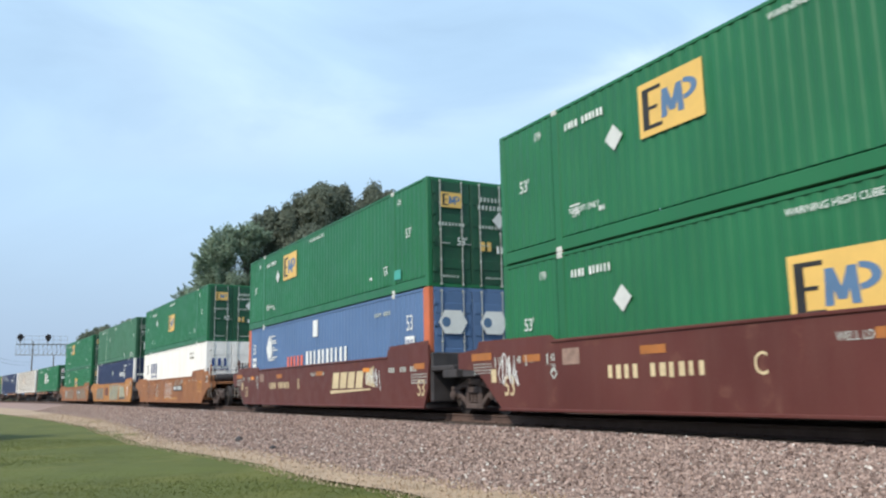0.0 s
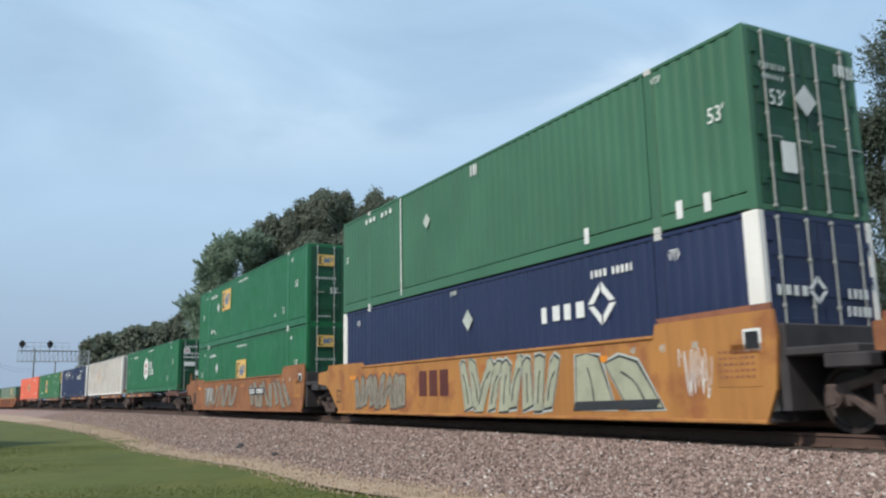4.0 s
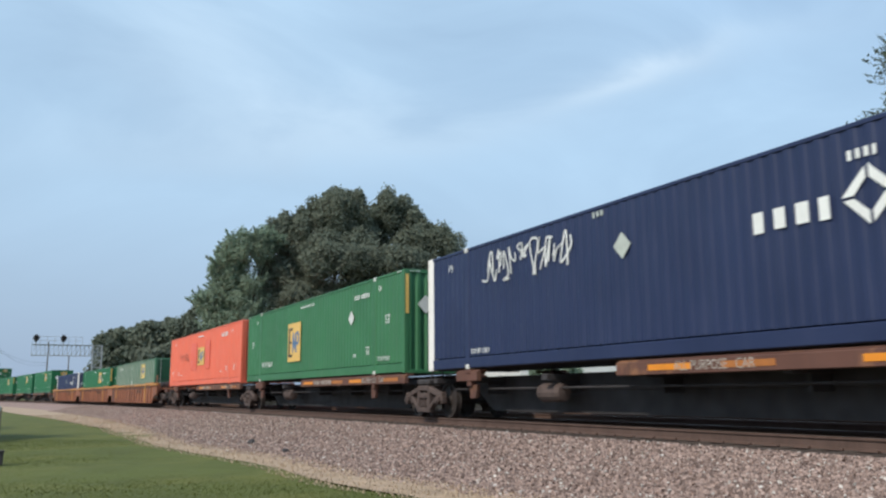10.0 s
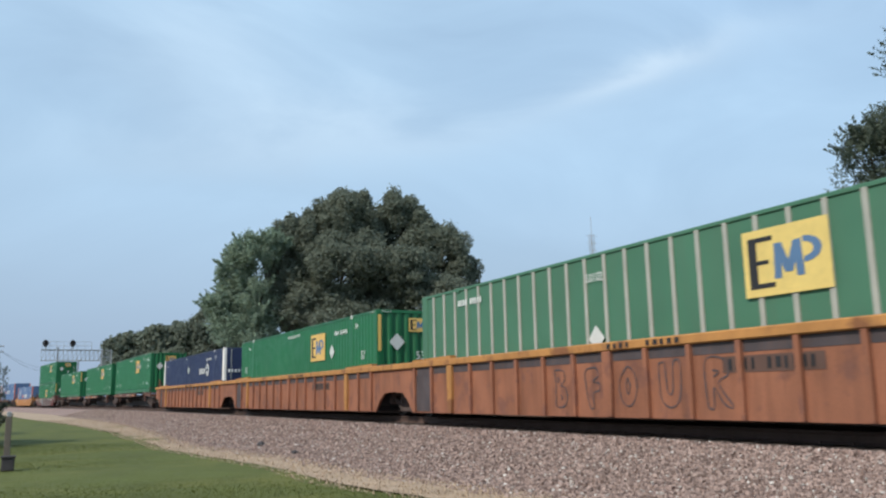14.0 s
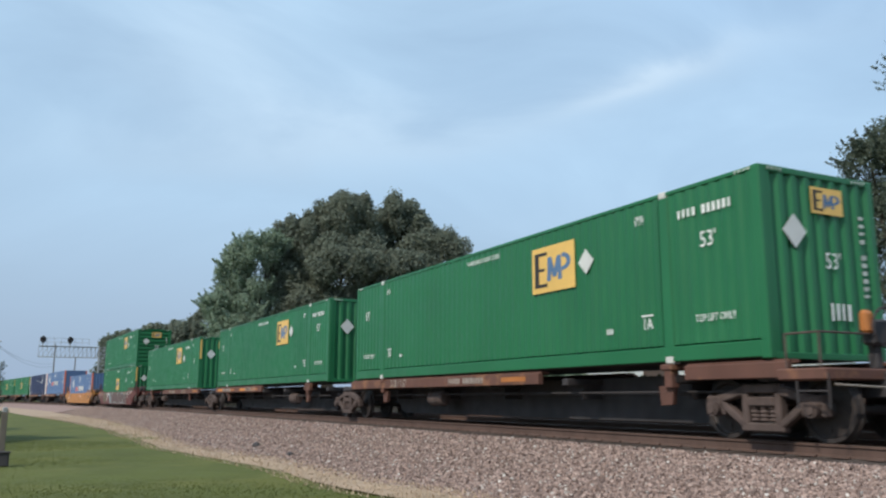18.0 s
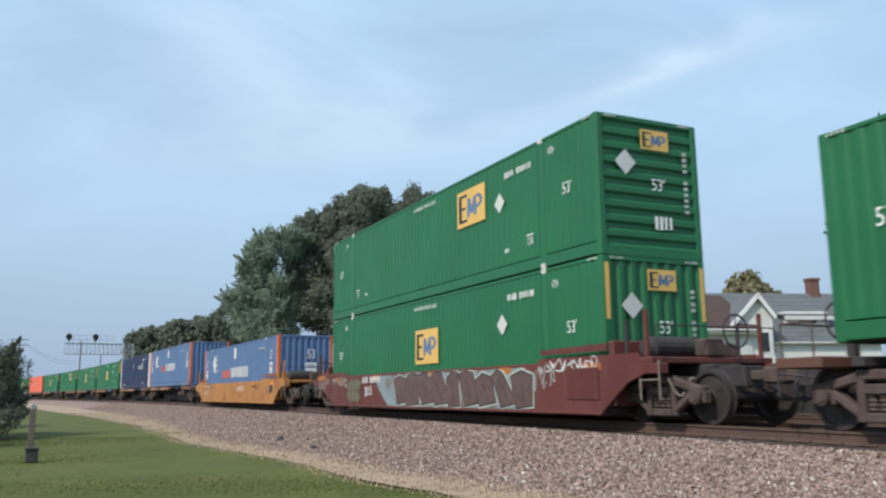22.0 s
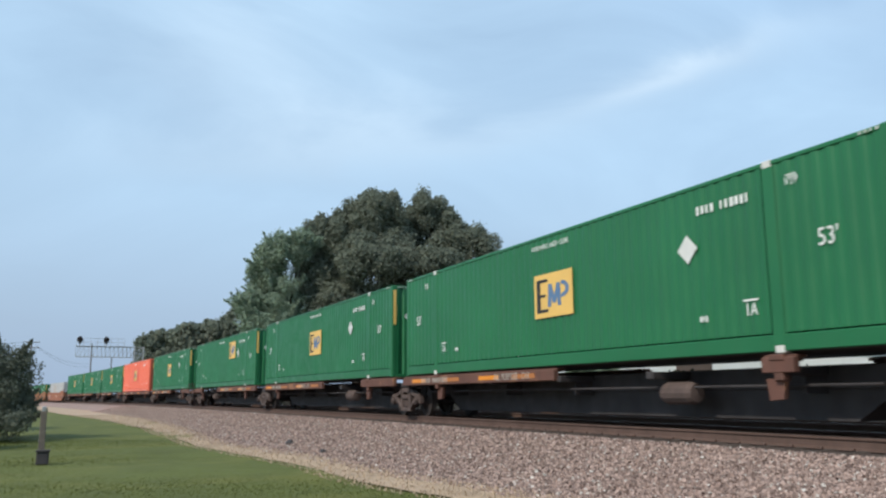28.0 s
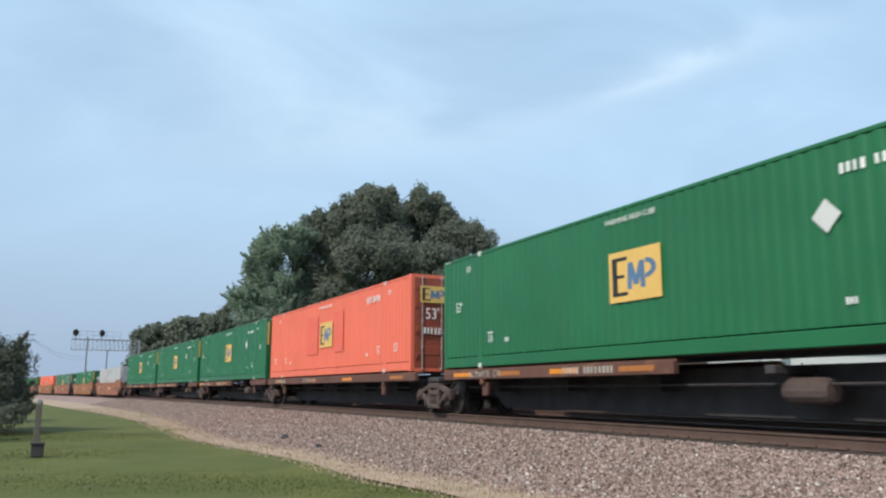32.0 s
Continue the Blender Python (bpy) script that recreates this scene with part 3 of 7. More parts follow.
def container(s, z, paint, label, sides="corrugated", end="front", posts=None, marks="", seed=0, group="containers on the train", cast=True, end_paint=None):
    """A 53-foot box. Its origin is the middle of its underside; the leading end looks to -y, the grass side to -x."""
    rnd = random.Random(seed)
    c = thing("shipping_container", label, "container", group)
    post_paint = posts if posts and posts is not POST_PALE else paint
    inner = [(-HY + 0.16, -POST - 0.13), (-POST + 0.13, POST - 0.13), (POST + 0.13, HY - 0.16)]
    for side in (-1, 1):
        if sides == "corrugated":
            part("side_panel", shared("side_panel/c%d" % side, lambda g: corrugated(g, side * (HX - 0.012), side, inner, 0.3, CH - 0.07), paint), paint, c)
        else:
            part("side_panel", shared("side_panel/p%d" % side, lambda g: g.box(*sorted((side * (HX - 0.05), side * (HX - 0.03))), -HY + 0.1, HY - 0.1, 0.15, CH - 0.06), paint), paint, c)
            for i in range(26):
                y = HY - 0.70 - 0.6 * i
                part("side_post", shared("side_post/%d" % side, lambda g: g.box(*sorted((side * (HX - 0.035), side * HX)), -0.045, 0.045, 0.15, CH - 0.06, 0.008), posts or POST_GREY), posts or POST_GREY, c, at=pose(0, y, 0))
        deep_rail = 0.275 if sides == "corrugated" else 0.15
        part("bottom_rail", shared("bottom_rail/%d%s" % (side, sides), lambda g: g.box(*sorted((side * (HX - 0.09), side * (HX - 0.004))), -HY + 0.15, HY - 0.15, 0.03, deep_rail, 0.012), paint), paint, c)
        rail_paint = SILVER if paint is WHITE_WORN else paint
        part("top_rail", shared("top_rail/%d" % side, lambda g: g.box(*sorted((side * (HX - 0.07), side * (HX - 0.002))), -HY + 0.15, HY - 0.15, CH - 0.085, CH - 0.012, 0.012), rail_paint), rail_paint, c)
        for y in (-POST, POST):
            if sides == "corrugated":
                part("lifting_post", shared("lifting_post/%d" % side, lambda g: g.box(*sorted((side * (HX - 0.1), side * (HX - 0.001))), -0.115, 0.115, 0.1, CH - 0.1, 0.015), paint), paint, c, at=pose(0, y, 0))
            for h, top in ((0, False), (CH - 0.118, True)):
                mat = CASTING if cast else paint
                part("corner_casting", shared("corner_casting/%d" % side, casting(side), mat), mat, c, at=pose(0, y, h))
        for y in (-HY, HY):
            yy = 1 if y > 0 else -1
            part("corner_post", shared("corner_post/%d%d%s" % (side, yy, bool(posts)), lambda g: g.box(*sorted((side * (HX - 0.15), side * HX)), *sorted((yy * (HY - (0.3 if posts else 0.17)), yy * HY)), 0.0, CH, 0.02), post_paint), post_paint, c)
    part("roof", shared("roof", roof_sheet, paint), paint, c)
    part("floor", shared("floor", lambda g: g.box(-HX + 0.06, HX - 0.06, -HY + 0.15, HY - 0.15, 0.02, 0.14), GRIME), GRIME, c)
    part("end_wall", shared("end_wall/rear", lambda g: corrugated_end(g, HY - 0.02, 1, HX - 0.14, -HX + 0.14, 0.1, CH - 0.06), paint), paint, c)
    for y in (-HY, HY):
        yy = 1 if y > 0 else -1
        for h in (0.0, CH - 0.1):
            part("end_sill", shared("end_sill/%d" % yy, lambda g: g.box(-HX + 0.15, HX - 0.15, *sorted((yy * (HY - 0.12), yy * (HY - 0.004))), 0, 0.1, 0.01), paint), paint, c, at=pose(0, 0, h))
    lead = -HY
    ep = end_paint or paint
    if end in ("front", "level"):
        part("end_wall", shared("end_wall/lead" + end, lambda g: corrugated_end(g, -HY + 0.012, -1, -HX + 0.14, HX - 0.14, 0.1, CH - 0.1, level=end == "level", deep=0.05), ep), ep, c)
    elif end == "posts":
        part("end_wall", shared("end_wall/posts", lambda g: g.box(-HX + 0.14, HX - 0.14, -HY + 0.03, -HY + 0.06, 0.1, CH - 0.1), ep), ep, c)
        for i in range(6):
            part("end_post", shared("end_post", lambda g: g.box(-0.05, 0.05, -HY - 0.004, -HY + 0.032, 0.1, CH - 0.1, 0.008), posts or POST_GREY), POST_GREY, c, at=pose(-1.05 + 0.42 * i, 0, 0))
        part("kick_plate", shared("kick_plate", lambda g: g.box(-HX + 0.15, HX - 0.15, -HY + 0.006, -HY + 0.03, 0.1, 0.34, 0.006), RUST_RUN), RUST_RUN, c, "rust-streaked lower end plate")
        part("label", shared("label/rustbox", lambda g: g.box(-0.26, 0.26, -HY - 0.02, -HY + 0.03, -0.24, 0.24, 0.01), RUST_CAR), RUST_CAR, c, "rusty brown box plate", at=pose(-0.55, 0, 1.35))
    else:
        for k in (-1, 1):
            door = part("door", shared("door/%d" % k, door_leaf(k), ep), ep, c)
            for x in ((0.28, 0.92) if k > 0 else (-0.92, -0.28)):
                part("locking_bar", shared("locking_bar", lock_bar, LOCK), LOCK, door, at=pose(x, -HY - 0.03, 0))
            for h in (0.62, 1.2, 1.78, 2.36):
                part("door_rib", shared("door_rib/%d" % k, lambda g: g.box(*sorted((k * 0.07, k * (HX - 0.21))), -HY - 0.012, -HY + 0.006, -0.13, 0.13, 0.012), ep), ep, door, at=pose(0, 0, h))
            for h in (0.45, 1.2, 1.95, 2.5):
                part("hinge", shared("hinge", lambda g: g.box(-0.05, 0.05, -0.02, 0.02, -0.06, 0.06, 0.008), ep), ep, door, at=pose(k * (HX - 0.2), -HY - 0.012, h))
    decorate(c, marks, rnd, end)
    BOXES.append(c)
    return ride(c, s, z)


def casting(side):
    def make(g):
        g.box(*sorted((side * (HX - 0.16), side * (HX + 0.004))), -0.089, 0.089, 0, 0.118, 0.012)
        x = side * (HX + 0.006)
        n = 8
        v = [(x, 0.04 * math.cos(2 * math.pi * i / n), 0.055 + 0.03 * math.sin(2 * math.pi * i / n)) for i in range(n)]
        g.add(v, [tuple(range(n))])
    return make


def roof_sheet(g):
    n = 48
    p = (CL - 0.1) / n
    pts = [(-HY + 0.05 + (i + k) * p, h) for i in range(n) for k, h in ((0, CH - 0.012), (0.4, CH - 0.012), (0.5, CH - 0.03), (0.9, CH - 0.03))]
    g.add([(x, y, z) for y, z in pts for x in (-HX + 0.05, HX - 0.05)], [(2 * i, 2 * i + 1, 2 * i + 3, 2 * i + 2) for i in range(len(pts) - 1)])


def door_leaf(k):
    def make(g):
        x0, x1 = sorted((k * 0.012, k * (HX - 0.15)))
        g.box(x0, x1, -HY + 0.002, -HY + 0.05, 0.1, CH - 0.1, 0.01)
    return make


def lock_bar(g):
    g.tube((0, 0, 0.06), (0, 0, CH - 0.06), 0.014, n=8)
    for h in (0.08, 0.7, 1.5, 2.2, CH - 0.1):
        g.box(-0.026, 0.026, -0.02, 0.03, h - 0.025, h + 0.025, 0.006)
    g.box(-0.02, 0.26, -0.035, -0.02, 1.13, 1.155, 0.005)


def a_y(a):
    """Metres from the trailing end of a container to its own y."""
    return HY - a


def overlined(c, body, size, at):
    """A short code with a bar above it."""
    lettering(c, body, size, LETTER, at, 0.8)
    part("overline", shared("overline/%.2f" % size, lambda g: plate(g, -size * 0.75, size * 0.75, size * 0.68, size * 0.82), LETTER), LETTER, c, at=at)


def decorate(c, marks, rnd, end):
    X = -HX - 0.006
    def at(a, h, x=X):
        return side_at(a_y(a), h, x)
    lift = marks == "high_b"
    marks = "high" if lift else marks
    lead = -HY - 0.05 if end not in ("front", "level", "posts") else -HY - 0.004
    seed = rnd.randrange(999)
    if marks in ("mid", "high", "early", "low", "plain_orange", "faded"):
        flip = marks in ("early", "low")
        def q(a):
            return CL - a if flip else a
        a, h = {"mid": (8.2, 1.54), "high": (10.95, 2.05), "early": (10.95, 2.05), "low": (8.2, 1.54), "plain_orange": (8.3, 1.55), "faded": (6.65, 1.4)}[marks]
        logo(c, a_y(q(a)), h, *((1.5, 1.45) if marks == "faded" else (1.5, 0.95)))
        lettering(c, "WARNING HIGH CUBE", 0.11, LETTER, at(8.1, 2.62), 0.95)
        bar_row(c, "serial_mark", LETTER, at(15.15 if lift else q(13.25), 2.42), 1.2, 0.22 if marks == "plain_orange" else 0.15, 11, seed, (4,))
        if marks != "plain_orange":
            diamond(c, at(q(12.05 if lift else 12.4), 1.82 + 0.2 * lift, X - 0.004))
        for a2 in (1.5, 14.65):
            overlined(c, "VTP", 0.13, at(a2 + (1.05 if a2 < 8 else -1.05) * lift, 2.48))
        for a2 in (0.95, 15.2):
            lettering(c, "53'", 0.26, LETTER, at(a2, 0.74 if marks == "plain_orange" else 1.92 if lift else 1.56), 0.85)
        for a2 in (13.72,) if marks == "faded" else (2.65, 13.72):
            overlined(c, "1A", 0.2, at(a2, 0.68))
        for a2 in (3.45, 12.7):
            bar_row(c, "label", LETTER, at(a2, 0.62), 0.2, 0.1, 3, seed + 1)
        if lift:
            for a2 in (1.1, CL - 1.0):
                lettering(c, "TOP LIFT ONLY", 0.12, LETTER, at(a2, 0.68), 0.72)
        if marks == "faded":
            lettering(c, "TOP LIFT ONLY", 0.2, LETTER, at(3.1, 0.66), 0.8)
        if marks in ("early", "faded"):
            lettering(c, "TOP LIFT ONLY", 0.12, LETTER, at(2.9, 0.72) if marks == "early" else at(14.9, 0.45), 0.8)
        if marks == "plain_orange":
            for k, w2 in ((6.5, 1.5), (9.75, 1.0)):
                part("paint_patch", shared("paint_patch/%.1f" % w2, lambda g: plate(g, -w2 / 2, w2 / 2, -0.75, 0.75), RED_PATCH), RED_PATCH, c, "brighter red repainted patch", at=at(k, 1.6, X + 0.002))
            if end == "front":
                logo(c, 0, 0, 0.8, 0.6, at=end_at(0.25, 2.2, lead - 0.052))
                part("serial_strip", Geo().box(-0.05, 0.05, -0.4, 0.4, 0, 0.004), LETTER, c, "white upright serial strip", at=end_at(-0.52, 2.1, lead - 0.05))
                bar_row(c, "serial_mark", BLACK, end_at(-0.52, 2.1, lead - 0.055) @ Matrix.Rotation(radians(90), 4, "Z"), 0.7, 0.06, 8, seed)
                part("serial_strip", Geo().box(-0.018, 0.018, -0.5, 0.5, 0, 0.004), LETTER_DIM, c, "thin worn white strip", at=end_at(-0.46, 1.15, lead - 0.05))
            if seed % 2 == 0 or end == "front":
                strokes(c, "graffiti", BLACK, at(4.1, 1.62, X - 0.004), 2.3, 0.45, 9, 77, 0.022)
    if marks == "umax":
        diamond(c, at(7.85, 2.02, X - 0.003), 0.24, LETTER_DIM)
        ring_mark(c, at(12.68, 1.9), 0.4, LETTER)
        bar_row(c, "logo_mark", LETTER, at(11.5, 1.84), 1.5, 0.32, 4, seed)
        bar_row(c, "serial_mark", LETTER, at(13.0, 2.45), 1.2, 0.14, 10, seed, (4,))
        overlined(c, "VTP", 0.14, at(14.56, 2.46))
        overlined(c, "VTP", 0.13, at(1.3, 2.46))
        bar_row(c, "label", LETTER_DIM, at(7.2, 2.72), 0.35, 0.11, 3, seed)
        lettering(c, "TOP LIFT ONLY", 0.12, LETTER, at(2.7, 0.4), 0.75)
        lettering(c, "TOP LIFT ONLY", 0.12, LETTER, at(13.33, 0.4), 0.75)
    if marks == "blue":
        g = Geo()
        g.add([(-0.62, 0, 0.003), (-0.3, -0.46, 0.003), (0.04, -0.2, 0.003), (0.04, 0.2, 0.003), (-0.3, 0.46, 0.003)], [(0, 1, 2, 3, 4)])
        for k in range(11):
            y = -0.45 + 0.09 * k
            plate(g, -0.28 + 0.3 * (1 - abs(y) / 0.46), 0.42 + 0.34 * math.sin(k * 1.9), y - 0.022, y + 0.022)
        part("logo_mark", g, LETTER, c, at=at(3.15, 2.0))
        bar_row(c, "logo_word", ORANGE, at(6.0, 1.35), 1.85, 0.46, 5, seed)
        bar_row(c, "logo_word", LETTER, at(9.05, 1.4), 3.9, 0.56, 10, seed + 1)
        part("label", shared("label/white", lambda g: plate(g, -0.22, 0.22, -0.28, 0.28), LETTER), LETTER, c, at=at(8.06, 2.42))
        bar_row(c, "serial_mark", LETTER_DIM, at(13.5, 2.42), 1.1, 0.12, 9, seed, (4,))
        for a2 in (0.9, 15.2):
            lettering(c, "53", 0.42, LETTER, at(a2, 2.03), 0.7)
            part("label", shared("label/white2", lambda g: plate(g, -0.26, 0.26, -0.24, 0.24), LETTER), LETTER, c, at=at(a2, 1.46))
            bar_row(c, "label_mark", LOGO_NAVY, at(a2, 1.53, X - 0.004), 0.42, 0.17, 4, seed)
            bar_row(c, "label_mark", LOGO_NAVY, at(a2, 1.31, X - 0.004), 0.42, 0.05, 9, seed)
        if end == "door":
            for x in (-0.62, 0.62):
                g = Geo()
                g.add([(-0.42, 0, 0), (-0.24, -0.3, 0), (0.24, -0.3, 0), (0.42, 0, 0), (0.24, 0.3, 0), (-0.24, 0.3, 0)], [(0, 1, 2, 3, 4, 5)])
                part("logo_panel", g, LETTER, c, at=end_at(x, 2.0, lead - 0.004))
                part("logo_mark", Geo().lathe([(0.0, 0), (0.13, 0)], 12, "z"), LOGO_BLUE, c, at=end_at(x - 0.2, 2.0, lead - 0.009))
            return
        lettering(c, "53", 0.42, LETTER, end_at(0.25, 2.03, lead), 0.7)
        part("label", shared("label/white2", lambda g: plate(g, -0.26, 0.26, -0.24, 0.24), LETTER), LETTER, c, at=end_at(0.25, 1.42, lead))
        bar_row(c, "label_mark", LOGO_NAVY, end_at(0.25, 1.49, lead - 0.004), 0.42, 0.17, 4, seed)
        bar_row(c, "label_mark", LETTER_DIM, end_at(0.25, 0.82, lead), 0.5, 0.3, 5, seed)
    if marks == "white_rail":
        bar_row(c, "logo_mark", LOGO_NAVY, at(3.5, 1.9), 2.1, 0.66, 3, seed)
        bar_row(c, "logo_mark", LOGO_NAVY, at(3.5, 1.42), 2.1, 0.14, 12, seed)
        lettering(c, "53", 0.6, BLACK, at(1.45, 1.85), 0.6)
        bar_row(c, "serial_mark", POST_GREY, at(13.3, 2.42), 0.9, 0.14, 6, seed, (4,))
        bar_row(c, "serial_mark", POST_GREY, at(13.3, 2.2), 0.9, 0.14, 6, seed)
        bar_row(c, "logo_mark", LOGO_NAVY, end_at(-0.6, 1.85, lead), 0.9, 0.42, 3, seed)
        bar_row(c, "logo_mark", LOGO_NAVY, end_at(-0.6, 1.52, lead), 0.9, 0.1, 8, seed)
        bar_row(c, "serial_mark", POST_GREY, end_at(0.65, 1.75, lead), 0.8, 0.16, 6, seed)
    if marks == "hub":
        g = Geo()
        g.add([(-0.68, 0.42, 0), (-0.68, -0.42, 0), (0, -0.74, 0), (0.68, -0.42, 0), (0.68, 0.42, 0), (0, 0.74, 0)], [(0, 1, 2, 3, 4, 5)])
        badge = part("logo_panel", g, LETTER, c, at=at(7.12, 1.55))
        g = Geo()
        for k in (-0.2, 0.2):
            plate(g, k - 0.09, k + 0.09, 0.05, 0.36, 0.004)
            plate(g, k - 0.09, k + 0.09, -0.36, -0.05, 0.004)
        plate(g, -0.1, 0.1, 0.06, 0.2, 0.004)
        part("logo_mark", g, LENS_RED, badge)
        bar_row(c, "logo_word", LETTER, at(8.6, 1.75), 0.85, 0.42, 3, seed)
        bar_row(c, "logo_word", LETTER, at(8.85, 1.28), 1.4, 0.4, 5, seed + 2)
        lettering(c, "53'", 0.3, LETTER, at(15.0, 1.65), 0.85)
        lettering(c, "53'", 0.26, LETTER, at(0.95, 1.56), 0.85)
        overlined(c, "1A", 0.22, at(13.65, 0.72))
        overlined(c, "1A", 0.2, at(2.6, 0.68))
        overlined(c, "VTP", 0.12, at(14.5, 2.5))
        overlined(c, "VTP", 0.12, at(1.55, 2.42))
        bar_row(c, "serial_mark", LETTER, at(3.35, 2.42), 1.45, 0.17, 11, seed, (4,))
        bar_row(c, "serial_mark", LETTER, at(8.6, 2.66), 1.6, 0.1, 12, seed)
    if marks == "white_box":
        lettering(c, "53/102", 0.2, BLACK, at(8.57, 2.5), 0.8)
        bar_row(c, "label", POST_GREY, at(8.57, 2.34), 0.6, 0.05, 12, seed)
        diamond(c, at(7.94, 1.36, X - 0.003), 0.24, material("brown_placard", (0.42, 0.33, 0.24), 0.6))
        diamond(c, at(7.95, 1.74, X - 0.003), 0.24, PLACARD)
        diamond(c, at(7.97, 2.55, X - 0.003), 0.2, PLACARD)
        g = Geo()
        for k in range(5):
            g.box(-0.583 * k - 0.035, -0.583 * k + 0.02, -0.62 + 0.02 * k, 0.8 - 0.2 * k, 0, 0.006, 0.002)
        part("rust_runs", g, RUST_RUN, c, "orange rust runs on the posts", at=at(6.85, 1.75))
    if marks == "old_posts":
        logo(c, a_y(12.0), 2.1, 1.5, 0.98, mat=YELLOW_PALE)
        diamond(c, at(7.6, 1.28, X - 0.004))
        lettering(c, "53/102", 0.17, LETTER, at(7.6, 2.42), 0.8)
        bar_row(c, "serial_mark", LETTER, at(2.7, 2.5), 1.2, 0.15, 10, seed, (4,))
        bar_row(c, "serial_mark", LETTER, end_at(0.75, 2.0, lead), 0.8, 0.14, 6, seed)
        bar_row(c, "serial_mark", LETTER, end_at(0.75, 2.25, lead), 0.7, 0.14, 4, seed)
        diamond(c, end_at(0.1, 0.6, lead - 0.02), 0.26)
    if marks == "dull_green":
        lettering(c, "53'", 0.2, LETTER, at(0.4, 1.65), 0.85)
        lettering(c, "53'", 0.26, LETTER, at(15.65, 1.62), 0.85)
        part("white_line", shared("white_line", lambda g: plate(g, -0.03, 0.03, -1.35, 1.35), LETTER), LETTER, c, at=at(4.29, 1.47))
        bar_row(c, "label", LETTER, at(2.8, 2.6), 2.0, 0.14, 7, seed, (3,))
        bar_row(c, "label", LETTER, at(8.3, 2.6), 0.35, 0.28, 3, seed)
        for a2 in (12.35, 14.75, 15.35):
            part("label", shared("label/tall", lambda g: plate(g, -0.07, 0.07, -0.15, 0.15), LETTER), LETTER, c, at=at(a2, 0.3))
        diamond(c, at(5.85, 1.87, X - 0.003), 0.2, LETTER_DIM)
        lettering(c, "VTP", 0.13, LETTER, at(14.4, 2.62), 0.8)
    # the leading end
    if marks in ("mid", "high", "early", "low", "faded"):
        if end in ("front", "level"):
            diamond(c, end_at(-0.62, 1.92, lead - 0.006), 0.26)
            logo(c, 0, 0, 0.72, 0.42, at=end_at(0.15, 2.45, lead - 0.004))
            lettering(c, "53'", 0.26, LETTER, end_at(0.2, 1.5, lead), 0.85)
            bar_row(c, "label", LETTER, end_at(0.3, 0.72, lead), 0.5, 0.28, 4, seed)
            bar_row(c, "serial_mark", LETTER_DIM, end_at(0.92, 1.55, lead) @ Matrix.Rotation(-math.pi / 2, 4, "Z"), 1.5, 0.11, 12, seed, (4, 11))
            for x in (-0.95, 0.95):
                bar_row(c, "hazard_mark", LETTER_DIM, end_at(x, CH - 0.05, -HY - 0.006), 0.34, 0.05, 4, seed)
            for a2 in (0.3, CL - 0.3):
                bar_row(c, "hazard_mark", LETTER_DIM, at(a2, CH - 0.05, -HX - 0.003), 0.34, 0.05, 4, seed)
            if end == "front" and not lift:
                for x in (-HX + 0.1, HX - 0.1):
                    part("yellow_strip", shared("yellow_strip", lambda g: plate(g, -0.05, 0.05, -0.55, 0.55), YELLOW), YELLOW, c, at=end_at(x, 2.2, -HY - 0.004))
        else:
            logo(c, 0, 0, 0.62, 0.4, at=end_at(-0.6, 2.3, lead))
            bar_row(c, "serial_mark", LETTER_DIM, end_at(0.62, 2.4, lead), 0.7, 0.13, 6, seed)
            bar_row(c, "serial_mark", LETTER_DIM, end_at(0.62, 2.18, lead), 0.85, 0.13, 7, seed)
            diamond(c, end_at(0.85, 1.85, lead - 0.03), 0.22)
            bar_row(c, "label", LETTER_DIM, end_at(-0.6, 1.65, lead), 0.8, 0.09, 8, seed)
            bar_row(c, "label", LETTER_DIM, end_at(0.62, 1.65, lead), 0.8, 0.09, 8, seed + 3)
            lettering(c, "53'", 0.22, LETTER, end_at(-0.3, 1.2, lead), 0.85)
            bar_row(c, "label", YELLOW, end_at(0.45, 1.12, lead), 0.4, 0.26, 2, seed)
            bar_row(c, "label", LETTER, end_at(0.95, 1.05, lead), 0.4, 0.2, 3, seed)
            for x in (-0.65, 0.65):
                bar_row(c, "label", LETTER_DIM, end_at(x, 0.28, lead), 0.5, 0.06, 6, seed)
    if marks == "plain_orange" and end == "door":
        logo(c, 0, 0, 0.9, 0.5, at=end_at(-0.55, 2.3, lead))
        logo(c, 0, 0, 0.9, 0.5, at=end_at(0.6, 2.3, lead))
        lettering(c, "53'", 0.34, LETTER, end_at(-0.6, 1.7, lead), 0.85)
        for x, h in ((-0.6, 1.2), (0.65, 1.75), (0.65, 1.2)):
            bar_row(c, "label", LETTER, end_at(x, h, lead), 0.6, 0.2, 5, seed)
    if marks in ("umax",):
        if end == "door":
            ring_mark(c, end_at(-0.2, 1.75, lead), 0.22, LETTER)
            bar_row(c, "logo_mark", LETTER, end_at(-0.75, 1.72, lead), 0.7, 0.16, 4, seed)
            bar_row(c, "serial_mark", LETTER, end_at(0.72, 1.72, lead), 0.5, 0.16, 4, seed)
            bar_row(c, "serial_mark", LETTER, end_at(0.72, 1.45, lead), 0.6, 0.16, 5, seed)
        else:
            diamond(c, end_at(0.3, 1.9, lead - 0.006), 0.24, LETTER_DIM)
